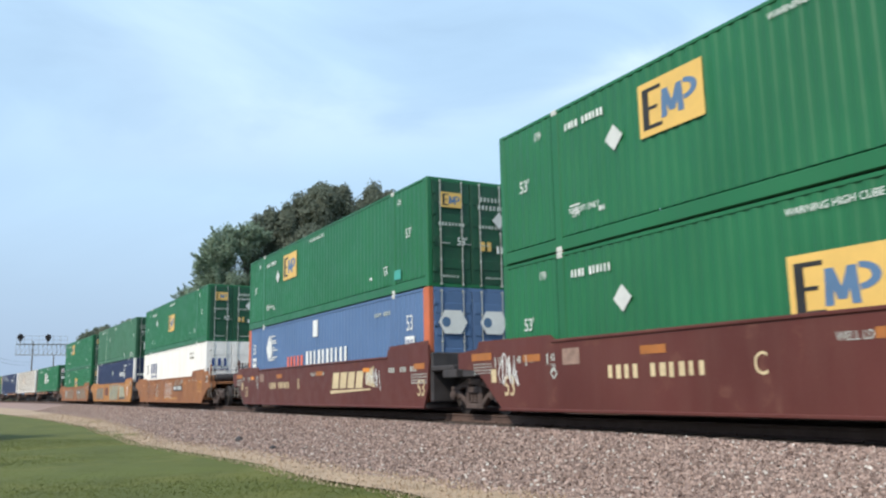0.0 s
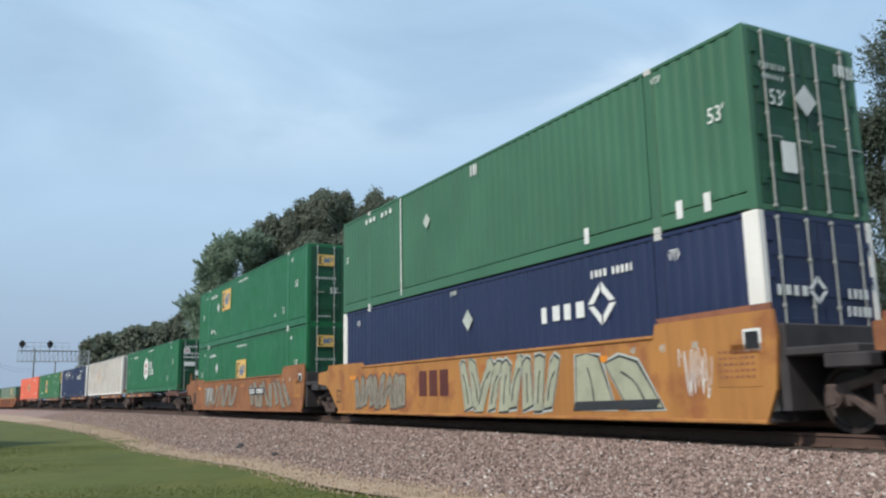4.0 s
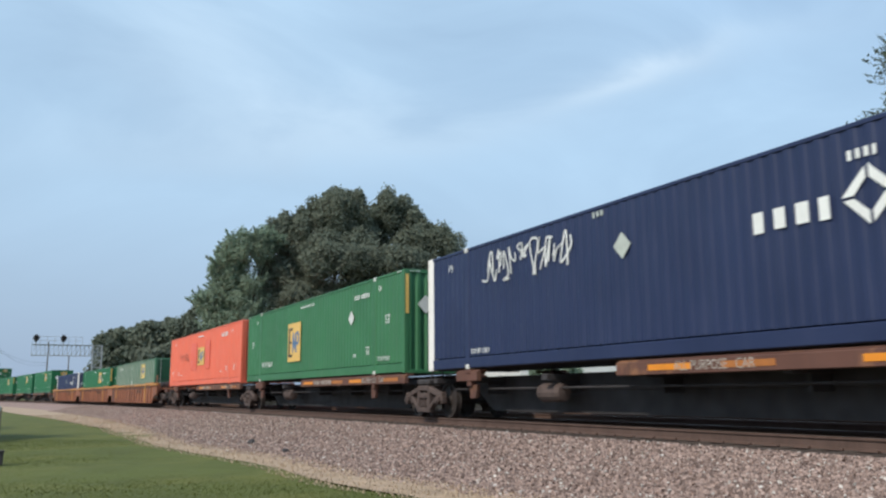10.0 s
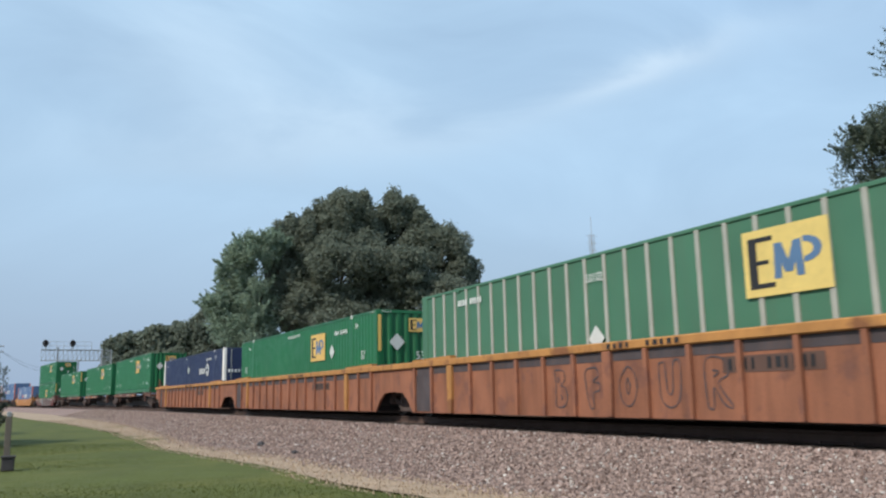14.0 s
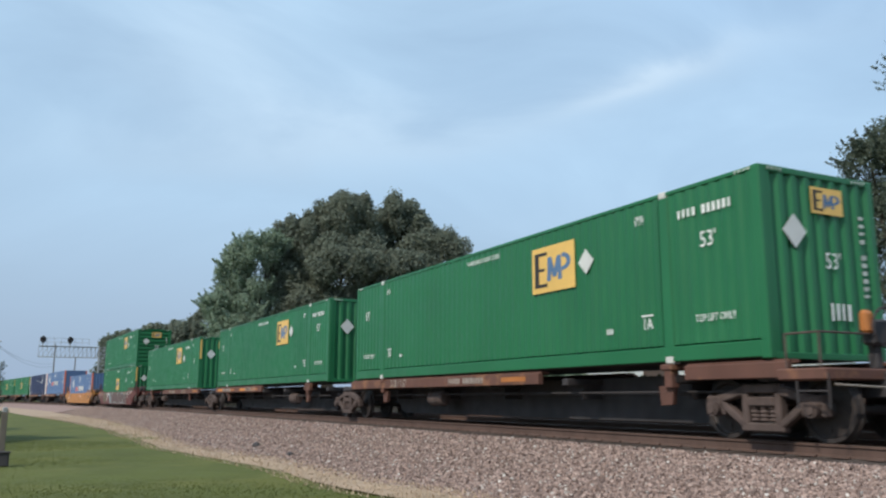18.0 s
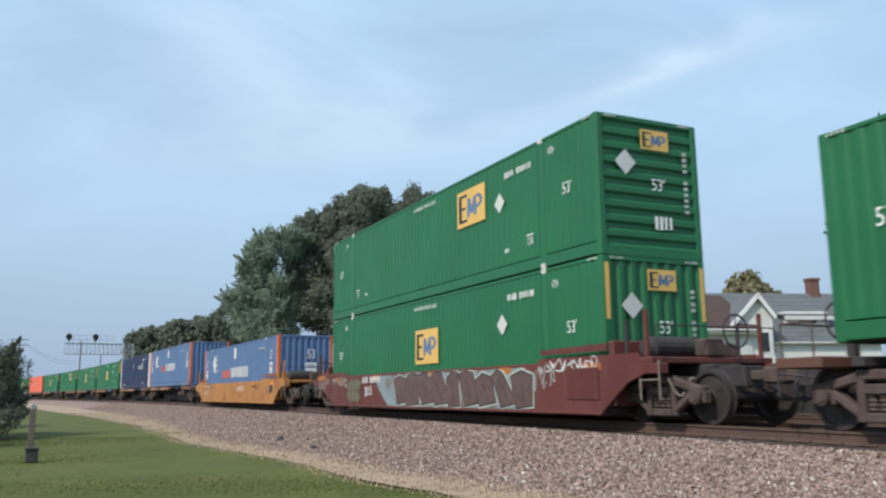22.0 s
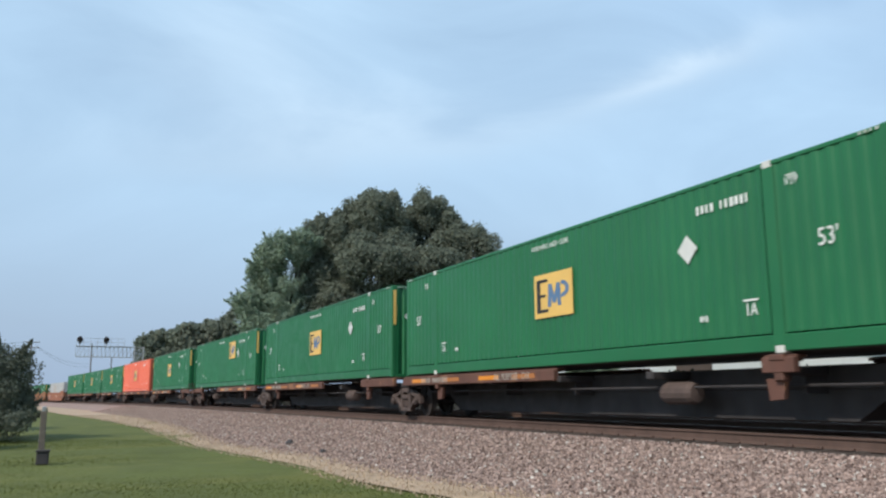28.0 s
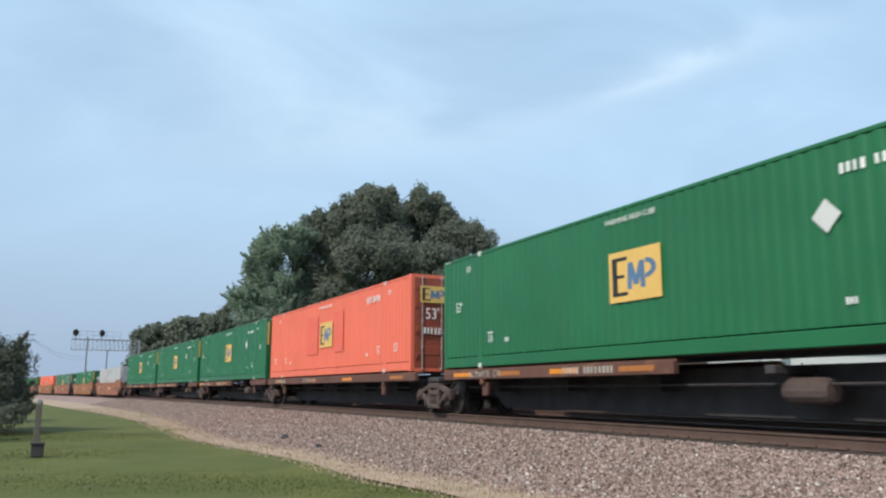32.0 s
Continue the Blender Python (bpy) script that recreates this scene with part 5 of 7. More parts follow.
        strokes(car, "graffiti", LETTER, at(-6.9, 0.85, X - 0.002), 0.7, 0.8, 9, 24, 0.016)
        g = Geo()
        for k in range(3):
            plate(g, -0.75 + 0.55 * k, -0.33 + 0.55 * k, -0.3, 0.32)
        part("logo_mark", g, BROWN_CAR, car, "dark red company mark", at=at(1.75, 0.9))
    if marks == "patched":
        lettering(car, "53", 0.6, BLACK, at(7.95, 0.66, X - 0.008), 0.75)
        shard_graffiti(car, at(3.0, 0.80), 5.6, 1.05, 9, 31, PAINT_DULL, PAINT_BROWN, lean=0.3, gap=0.16)
        part("paint_patch", shared("paint_patch/g", lambda g: plate(g, -0.7, 0.7, -0.32, 0.32), SILVER), SILVER, car, at=at(5.0, 0.85))
        shard_graffiti(car, at(-4.4, 0.8), 5.0, 1.05, 8, 32, PAINT_DULL, PAINT_BROWN, lean=-0.3, gap=0.16)
    if marks == "mural":
        bar_row(car, "serial_mark", LETTER, at(3.75, 0.98, X - 0.012), 1.6, 0.2, 12, seed, (4,))
        g = Geo()
        g.add([(-2.2, -0.45, 0), (5.2, -0.45, 0), (5.9, -0.1, 0), (5.3, 0.2, 0), (5.6, 0.44, 0), (-3.3, 0.44, 0), (-3.0, 0.1, 0)], [(0, 1, 2, 3, 4, 5, 6)])
        part("paint_patch", g, PAINT_PALE, car, "pale blue sprayed ground", at=at(0.2, 0.65, X))
        shard_graffiti(car, at(-2.0, 0.65, X - 0.005), 7.6, 0.93, 9, 41, PAINT_BROWN, PAINT_DARK, rim=LETTER_DIM, lean=-0.2)
        block_graffiti(car, at(5.3, 0.66, X - 0.003), 1.1, 0.9, 2, 42, material("olive_graffiti_paint", (0.15, 0.14, 0.085), 0.6, dirt_amount=0.3), PAINT_BROWN, kinds=(0,), wide=0.3)
        lettering(car, "2015", 0.3, LETTER, at(4.0, 0.62, X - 0.014) @ Matrix.Rotation(radians(5), 4, "Z"), 0.8)
        strokes(car, "graffiti", LETTER, at(-7.2, 1.1, X - 0.006), 1.8, 0.26, 9, 44, 0.03)
        strokes(car, "graffiti", LETTER_DIM, at(-6.3, 0.9, X - 0.006), 0.8, 0.6, 5, 45, 0.025)
        g = Geo()
        g.box(-0.52, 0.52, -0.3, 0.3, 0, 0.02, 0.004)
        part("hatch", g, BROWN_CAR, car, at=at(-7.6, 0.72))
        for y, n in ((-5.4, "45"), (-6.1, "48"), (-7.5, "53")):
            lettering(car, n, 0.15, LETTER, at(y, 1.0), 0.8)
        stencils(car, at, 1.0, seed)
        part("worn_stencil", shared("worn_stencil", lambda g: plate(g, -0.26, 0.26, -0.15, 0.15), STENCIL_WORN), STENCIL_WORN, car, at=at(6.68, 0.97))
    if marks == "yellow":
        board = part("number_board", shared("number_board/s", lambda g: plate(g, -0.55, 0.55, -0.1, 0.1), BLACK), BLACK, car, at=at(5.9, 0.98))
        bar_row(car, "serial_mark", LETTER, at(5.9, 0.98, X - 0.006), 1.0, 0.13, 10, seed, (4,))
        g = Geo()
        for k in range(3):
            x = -0.75 + 0.55 * k
            g.add([(x, -0.11, 0.002), (x + 0.4, -0.11, 0.002), (x + 0.46, 0.13, 0.002), (x + 0.06, 0.13, 0.002)], [(0, 1, 2, 3)])
        part("logo_mark", g, MARK_PINK, car, "worn white and red company mark", at=at(-1.9, 0.84))
        lettering(car, "53", 0.36, BLACK, at(-7.0, 0.72), 0.75)
        part("label", shared("label/dark", lambda g: plate(g, -0.26, 0.26, -0.16, 0.16), BLACK), BLACK, car, at=at(-7.75, 0.78))
        strokes(car, "graffiti", BROWN_CAR, at(-4.9, 0.9, X - 0.002), 0.8, 0.25, 6, 51, 0.025)
        strokes(car, "graffiti", LETTER, at(6.6, 0.66, X - 0.002), 1.1, 0.36, 6, 52, 0.03)
    if marks == "ribbed":
        bar_row(car, "serial_mark", BLACK, at(-1.0, 1.38, X - 0.085), 1.9, 0.09, 11, seed, (4, 5))
        part("number_board", shared("number_board/r", lambda g: plate(g, -0.9, 0.9, -0.12, 0.12), RUST_DARK), RUST_DARK, car, "worn dark number board", at=at(-3.6, 0.95))
        bar_row(car, "serial_mark", BLACK, at(-3.6, 0.95, X - 0.006), 1.6, 0.17, 11, seed, (4,))
        if seed == 110:
            sprayed_letters(car, at, X)


def sprayed_letters(car, at, X):
    """Five hand-sprayed thin letters, one to each bay between the ribs."""
    glyphs = (("B", 1.54, [[(-0.17, 0.34), (-0.13, -0.05), (-0.15, -0.33), (0.1, -0.36), (0.24, -0.2), (0.16, 0.0), (0.02, 0.04), (0.15, 0.14), (0.12, 0.32), (-0.17, 0.34)], [(-0.08, 0.2), (-0.02, 0.16), (-0.08, 0.1)], [(0.02, -0.14), (0.08, -0.18), (0.02, -0.22)]]),
              ("F", 0.5, [[(0.12, 0.35), (-0.2, 0.3), (-0.2, 0.0), (-0.1, -0.36), (0.02, -0.38)], [(0.02, -0.38), (0.02, -0.12), (0.2, -0.06), (0.2, 0.06), (0.0, 0.1), (0.18, 0.2), (0.12, 0.35)]]),
              ("O", -0.5, [[(0.0, 0.34), (-0.22, 0.1), (-0.18, -0.24), (0.04, -0.34), (0.22, -0.1), (0.18, 0.22), (0.0, 0.34)], [(0.0, 0.14), (-0.05, 0.0), (0.0, -0.14), (0.05, 0.0), (0.0, 0.14)]]),
              ("U", -1.54, [[(-0.24, 0.34), (-0.22, -0.2), (0.0, -0.36), (0.22, -0.2), (0.26, 0.34), (0.1, 0.34), (0.06, -0.1), (-0.06, -0.1), (-0.1, 0.34), (-0.24, 0.34)]]),
              ("R", -2.56, [[(-0.2, -0.36), (-0.22, 0.34), (0.16, 0.36), (0.24, 0.14), (0.04, 0.0), (0.3, -0.34), (0.12, -0.3), (-0.06, -0.06), (-0.08, -0.36), (-0.2, -0.36)], [(-0.08, 0.2), (0.06, 0.18), (-0.06, 0.1)]]))
    for _, y, lines in glyphs:
        g = Geo()
        for k, line in enumerate(lines):
            ribbon(g, [Vector((a, b, 0)) for a, b in line], 0.026, 0.003 + 0.0005 * k)
        part("graffiti", g, SHADE_PANEL_GREY, car, at=at(y, 0.68, X - 0.002))


def loop_points(rnd, x, w, h, kind):
    """Control points of one sprayed loop, hook or bar."""
    if kind == 0:
        k = rnd.uniform(0.8, 1.1)
        return [Vector((x + 0.46 * w * math.cos(u) * k, 0.42 * h * math.sin(u), 0)) for u in np.linspace(0.5, 5.6, 8)]
    if kind == 1:
        return [Vector((x - 0.4 * w, -0.45 * h, 0)), Vector((x - 0.3 * w, 0.2 * h, 0)), Vector((x + 0.1 * w, 0.45 * h, 0)), Vector((x + 0.35 * w, 0.1 * h, 0)), Vector((x + 0.45 * w, -0.46 * h, 0))]
    if kind == 2:
        return [Vector((x + 0.4 * w, 0.42 * h, 0)), Vector((x - 0.3 * w, 0.38 * h, 0)), Vector((x - 0.2 * w, 0.02, 0)), Vector((x + 0.35 * w, -0.1 * h, 0)), Vector((x + 0.2 * w, -0.42 * h, 0)), Vector((x - 0.45 * w, -0.4 * h, 0))]
    return [Vector((x - 0.45 * w, 0.4 * h, 0)), Vector((x - 0.1 * w, -0.44 * h, 0)), Vector((x + 0.12 * w, 0.1 * h, 0)), Vector((x + 0.3 * w, -0.4 * h, 0)), Vector((x + 0.5 * w, 0.46 * h, 0))]


def ribbon(g, pts, width, z):
    """A flat band of the given width along a smooth line."""
    fine, n = [], len(pts)
    for k in range(n - 1):
        p0, p1, p2, p3 = pts[max(k - 1, 0)], pts[k], pts[k + 1], pts[min(k + 2, n - 1)]
        for j in range(5):
            u = j / 5
            fine.append(0.5 * ((2 * p1) + (p2 - p0) * u + (2 * p0 - 5 * p1 + 4 * p2 - p3) * u * u + (3 * p1 - p0 - 3 * p2 + p3) * u ** 3))
    fine.append(pts[-1])
    v = []
    for i, p in enumerate(fine):
        d = fine[min(i + 1, len(fine) - 1)] - fine[max(i - 1, 0)]
        q = Vector((-d.y, d.x, 0)).normalized() * width / 2 * (1.0 + 0.25 * math.sin(i * 0.9))
        v += [(p.x - q.x, p.y - q.y, z), (p.x + q.x, p.y + q.y, z)]
    g.add(v, [(2 * i, 2 * i + 2, 2 * i + 3, 2 * i + 1) for i in range(len(fine) - 1)])


def block_graffiti(car, at, w, h, n, seed, fill, edge, rim=None, kinds=(0, 1, 2, 3), wide=0.2, lean0=0.0):
    """Fat sprayed loops and hooks with dark edges and pale glints that spell nothing."""
    rnd = random.Random(seed)
    fillg, edgeg, rimg, shine = Geo(), Geo(), Geo(), Geo()
    step = w / n
    for i in range(n):
        x = -w / 2 + step * (i + 0.5) + rnd.uniform(-0.1, 0.1) * step
        tall, lift = (h - wide) * rnd.uniform(0.85, 1.0), rnd.uniform(-0.03, 0.03) * h
        pts = loop_points(rnd, x, step * rnd.uniform(0.85, 1.25), tall, rnd.choice(kinds))
        lean = lean0 + rnd.uniform(-0.12, 0.2)
        a = rnd.uniform(-0.35, 0.35)
        pts = [Vector((x + (p.x - x) * math.cos(a) * 1.15 + (lean - math.sin(a)) * p.y, p.y * math.cos(a) + (p.x - x) * math.sin(a) * 0.6 + lift, 0)) for p in pts]
        top = h / 2 - wide / 2 - 0.1
        pts = [Vector((p.x, min(max(p.y, -top), top), 0)) for p in pts]
        z = 0.0005 * (i % 3)
        ribbon(rimg, pts, wide + 0.15, 0.003 + z)
        ribbon(edgeg, pts, wide + 0.10, 0.0055 + z)
        ribbon(fillg, pts, wide, 0.008 + z)
        ribbon(shine, [p + Vector((-0.04, 0.04, 0)) for p in pts], 0.03, 0.0105 + z)
    if rim:
        tagged(part("graffiti", rimg, rim, car, at=at), kind="stuff")
    tagged(part("graffiti", edgeg, edge, car, at=at), kind="stuff")
    tagged(part("graffiti", fillg, fill, car, at=at), kind="stuff")
    if fill is PAINT_GREY:
        tagged(part("graffiti", shine, LETTER, car, at=at), kind="stuff")


def outline_graffiti(car, at, w, h, n, seed, mat):
    """Thin sprayed outlines of rounded overlapping bubbles that spell nothing."""
    rnd, g = random.Random(seed), Geo()
    for i in range(n):
        x = -w / 2 + w * (i + 0.5) / n
        rx, ry, turn = 0.75 * w / n * rnd.uniform(0.7, 1.1), h / 2 * rnd.uniform(0.75, 1.0), rnd.uniform(0, 6)
        pts = []
        for k in range(13):
            u = turn + 2 * math.pi * k / 12
            q = 1 + 0.16 * math.sin(3 * u + turn)
            pts.append(Vector((x + rx * q * math.cos(u) + 0.1 * ry * math.sin(u), ry * min(1.0, q) * math.sin(u), 0)))
        ribbon(g, pts, 0.026, 0.003 + 0.0004 * i)
        ribbon(g, [Vector((x - 0.3 * rx, 0.2 * ry, 0)), Vector((x, rnd.uniform(-0.3, 0.3) * ry, 0)), Vector((x + 0.35 * rx, -0.25 * ry, 0))], 0.022, 0.003 + 0.0004 * i)
    tagged(part("graffiti", g, mat, car, at=at), kind="stuff")


def shard_graffiti(car, at, w, h, n, seed, fill, edge, rim=None, lean=0.15, gap=0.0, foot=0.0):
    """A row of tall sprayed slabs with dark edges, of uneven width and slant, that spell nothing."""
    rnd = random.Random(seed)
    layers = [(edge, 0.05, 0.004), (fill, 0.0, 0.008)]
    if rim:
        layers.insert(0, (rim, 0.1, 0.002))
    slabs = []
    step = w / n
    for i in range(n):
        x = -w / 2 + step * (i + 0.5)
        top, bottom = h / 2 * rnd.uniform(0.72, 1.0), -h / 2 * rnd.uniform(0.8, 1.0)
        a, b = step * (0.5 - gap) * rnd.uniform(0.75, 1.15), step * (0.5 - gap) * rnd.uniform(0.6, 1.1)
        tilt = (lean + rnd.uniform(-0.34, 0.34)) * h
        slabs.append([(x - a - tilt / 2, bottom), (x + a - tilt / 2, bottom + rnd.uniform(0, 0.12) * h), (x + b + tilt / 2, top - rnd.uniform(0, 0.16) * h), (x + tilt / 2, top), (x - b + tilt / 2, top - rnd.uniform(0.02, 0.2) * h)])
    for mat, grow, z in layers:
        g = Geo()
        for i, pts in enumerate(slabs):
            cx, cy = sum(q[0] for q in pts) / 5, sum(q[1] for q in pts) / 5
            out = []
            for x, y in pts:
                d = math.hypot(x - cx, y - cy)
                out.append((x + (x - cx) / d * grow, max(min(y + (y - cy) / d * grow, h / 2), -h / 2), z + 0.0004 * (i % 3)))
            g.add(out, [(0, 1, 2, 3, 4)])
        tagged(part("graffiti", g, mat, car, at=at), kind="stuff")
    g = Geo()
    for i, pts in enumerate(slabs):
        (x0, y0), (x1, y1), (x2, y2) = pts[0], pts[1], pts[3]
        ribbon(g, [Vector((x0 * 0.5 + x1 * 0.5, y0 + 0.12 * h, 0)), Vector((x0 * 0.3 + x1 * 0.3 + x2 * 0.4, (y0 + y2) / 2, 0)), Vector((x2, y2 - 0.24 * h, 0))], 0.035, 0.0105)
    tagged(part("graffiti", g, edge, car, at=at), kind="stuff")
    if foot:
        g = Geo()
        g.add([(-w / 2, -h / 2, 0.012), (w / 2, -h / 2 + 0.05, 0.012), (w / 2 + 0.1, -h / 2 + foot, 0.012), (-w / 2 + 0.08, -h / 2 + foot * 0.8, 0.012)], [(0, 1, 2, 3)])
        tagged(part("graffiti", g, edge, car, at=at), kind="stuff")


def spine_car(s, label, trail="art", lead="art", reach=(8.7, 8.7), style=0, seed=0):
    """One skeleton unit of a spine car, its middle at s."""
    car = thing("spine_car", label, "freight car", "cars of the train")
    rnd = random.Random(seed)
    ra, rl = reach
    ya, yl = (ra if trail == "art" else 9.1), (rl if lead == "art" else 9.1)
    g = Geo()
    g.box(-0.36, 0.36, -yl + 0.35, ya - 0.35, 0.66, 1.02, 0.02)
    g.prism([(-7.2, 0.66), (-6.5, 0.2), (6.5, 0.2), (7.2, 0.66)], -0.33, 0.33)
    part("centre_sill", g, GRIME, car, "deep black centre sill")
    pieces = {0: [(-8.5, 8.5)], 1: [(-1.0, 8.1), (-8.3, -5.4)], 2: [(-8.2, 0.6), (5.6, 6.6)], 3: [(-8.3, 1.0), (5.9, 8.6)], 4: [(0.0, 8.4), (-6.3, -5.7)], 5: [(-2.2, 8.5), (-8.4, -6.4)], 6: [(-8.5, 1.8), (5.8, 6.3)]}[style]
    edges = pieces[0]
    for side in (-1, 1):
        for y0, y1 in pieces:
            part("side_strip", shared("side_strip/%d%.1f%.1f" % (side, y0, y1), lambda g: (g.box(*sorted((side * 1.18, side * 1.31)), y0, y1, 0.9, 1.13, 0.012), g.box(*sorted((side * 1.02, side * 1.24)), y0, y1, 1.11, 1.165, 0.008)), SPINE), SPINE, car)
        for y in (-6.0, 6.0):
            part("corner_pad", shared("corner_pad/%d" % side, lambda g: (g.box(*sorted((side * 0.9, side * 1.33)), -0.14, 0.14, 1.07, 1.17, 0.02), g.box(*sorted((side * 1.12, side * 1.30)), -0.09, 0.09, 0.78, 1.08, 0.02)), SPINE), SPINE, car, at=pose(0, y, 0))
    for y in (-7.9, -6.0, -3.0, 0.0, 3.0, 6.0, 7.9):
        part("cross_arm", shared("cross_arm", lambda g: (g.box(-1.22, 1.22, -0.1, 0.1, 0.86, 1.0, 0.02), g.prism([(-0.04, 0.6), (0.04, 0.6), (0.04, 0.9), (-0.04, 0.9)], -0.8, 0.8)), GRIME), GRIME, car, at=pose(0, y, 0))
    for y in (-5.9, 5.9):
        part("hanger", shared("hanger", lambda g: g.prism([(-0.1, 0.52), (0.16, 0.5), (0.2, 0.82), (-0.16, 0.82)], -1.22, -1.14), SPINE), SPINE, car, at=pose(0, y, 0))
    X = -1.315
    for k in range(4):
        y = edges[0] + (edges[1] - edges[0]) * (k + 0.5 + rnd.uniform(-0.2, 0.2)) / 4
        mat = REFLECT if k % 2 else REFLECT_DULL
        if seed in (213, 215) and k:
            continue
        part("reflector", shared("reflector/s", lambda g: plate(g, -0.5, 0.5, -0.05, 0.05), mat), mat, car, at=side_at(y, 1.02, X))
    first, second = (2.3, 6.6) if seed % 4 == 3 else (6.6, 2.3)
    first, second = {213: (3.7, 7.6), 215: (6.4, 3.1)}.get(seed, (first, second))
    bar_row(car, "serial_mark", LETTER_DIRTY, side_at(edges[1] - second, 1.02, X - 0.004), 1.75, 0.14, 14, seed, (5,))
    lettering(car, "2-28 / 1-57" if seed in (213, 215) else "ALL PURPOSE   CAR", 0.2 if seed in (213, 215) else 0.16, LETTER_DIRTY, side_at(edges[1] - first, 1.02, X - 0.004), 0.85)
    if style:
        y = -3.4 if style in (1, 4) else 3.2
        part("air_tank", shared("air_tank", lambda g: g.lathe([(0.0, -0.42), (0.16, -0.4), (0.2, -0.3), (0.2, 0.3), (0.16, 0.4), (0.0, 0.42)], 14), BOGIE), BOGIE, car, "grimy brown air tank", at=pose(-0.85, y, 0.62, 0, 0, 90))
    g = Geo()
    g.tube((-0.9, -7.4, 0.72), (-0.9, 7.4, 0.72), 0.022, n=6)
    part("brake_pipe", g, GRIME, car)
    for k, kind, r in ((1, trail, ra), (-1, lead, rl)):
        if kind == "cpl":
            part("end_platform", shared("end_platform/sp%d" % k, lambda g: g.box(-1.4, 1.4, *sorted((k * 8.3, k * 9.1)), 0.86, 1.02, 0.02), SPINE), SPINE, car)
            for x in (-1.36, 1.36):
                ladder(car, x, k * 8.85, 0.48, 0.95, GRIME, 1, 0.5)
            g = Geo()
            for y in (8.45, 9.0):
                g.tube((-1.36, k * y, 1.0), (-1.36, k * y, 1.5), 0.016, n=6)
            g.tube((-1.36, k * 8.45, 1.5), (-1.36, k * 9.0, 1.5), 0.016, n=6)
            g.tube((-1.36, k * 9.0, 1.5), (-0.3, k * 9.0, 1.5), 0.016, n=6)
            part("grab_rail", g, BOGIE, car)
            part("uncoupling_lever", Geo().tube((-1.3, k * 9.15, 0.8), (-0.15, k * 9.45, 0.74), 0.015, n=6), POST_GREY, car)
            g = Geo()
            g.box(-0.12, 0.02, *sorted((k * 8.8, k * 8.95)), 1.02, 1.7, 0.02)
            g.box(-0.26, 0.16, *sorted((k * 8.82, k * 9.02)), 1.35, 1.72, 0.04)
            part("brake_stand", g, GRIME, car)
            if k < 0:
                part("brake_lever", Geo().box(-0.42, -0.22, *sorted((k * 8.9, k * 9.04)), 1.5, 1.84, 0.05), REFLECT_DULL, car, "dull orange brake lever guard")
            g = Geo()
            for q in range(16):
                a0, a1 = 2 * math.pi * q / 16, 2 * math.pi * (q + 1) / 16
                g.tube((0.28 * math.cos(a0), 0, 0.28 * math.sin(a0)), (0.28 * math.cos(a1), 0, 0.28 * math.sin(a1)), 0.02, n=6)
            part("brake_wheel", g, GRIME, car, at=pose(-0.05, k * 9.08, 1.6))
            bogie(car, k * 7.7, s)
            coupler(car, k * 9.3, k)
        else:
            hoop = Geo()
            for q in range(8):
                a0, a1 = math.pi * q / 8, math.pi * (q + 1) / 8
                hoop.tube((-0.8, k * (r - 0.3) + 0.33 * math.cos(a0), 1.0 + 0.36 * math.sin(a0)), (-0.8, k * (r - 0.3) + 0.33 * math.cos(a1), 1.0 + 0.36 * math.sin(a1)), 0.025, n=6)
            if k > 0:
                part("hose_loop", hoop, GRIME, car)
                bogie(car, r, s)
                part("joint_plate", shared("joint_plate", lambda g: g.box(-1.1, 1.1, -0.35, 0.35, 0.84, 1.0, 0.04), GRIME), GRIME, car, at=pose(0, r, 0))
    return ride(car, s)


# ---- the train ----
# u: place of each box's trailing end at the start; joints behind each unit: art (shared bogie) or cpl (couplers).
U = [14.95, 34.76, 58.46, 78.24, 97.96, 119.05, 137.72, 155.33, 173.20, 190.40, 211.9, 231.32, 251.18, 272.80, 291.69, 312.66, 334.04,
     357.87, 378.95, 396.10, 414.04, 431.54, 449.93, 468.94, 487.53, 504.81, 522.16, 539.44, 560.57, 582.9, 605.0, 625.0, 645.5]
SHIFT = {5: 0.2, 8: 0.0, 9: 0.2, 10: 0.04, 12: 0.04}
S0 = [u + SHIFT.get(i, 0.09) - HY for i, u in enumerate(U)]
JOINT = ["art", "cpl", "art", "art", "cpl", "art", "art", "art", "art", "cpl", "art", "art", "cpl", "art", "art", "cpl", "cpl", "cpl",
         "art", "art", "art", "art", "cpl", "art", "art", "art", "art", "cpl", "cpl", "art", "art", "art", "cpl"]
WELL = 0.29
DECK = 1.18


def half(i):
    ahead = (S0[i] - S0[i - 1]) / 2 if i else 9.9
    behind = (S0[i + 1] - S0[i]) / 2 if i + 1 < len(S0) else 9.9
    return behind, ahead


def well(i, paint, label, **k):
    lead = JOINT[i - 1] if i else "art"
    return well_car(S0[i], paint, label, trail=JOINT[i], lead=lead, reach=half(i), seed=100 + i, **k)


def spine(i, label, **k):
    return spine_car(S0[i], label, trail=JOINT[i], lead=JOINT[i - 1], reach=half(i), seed=200 + i, **k)


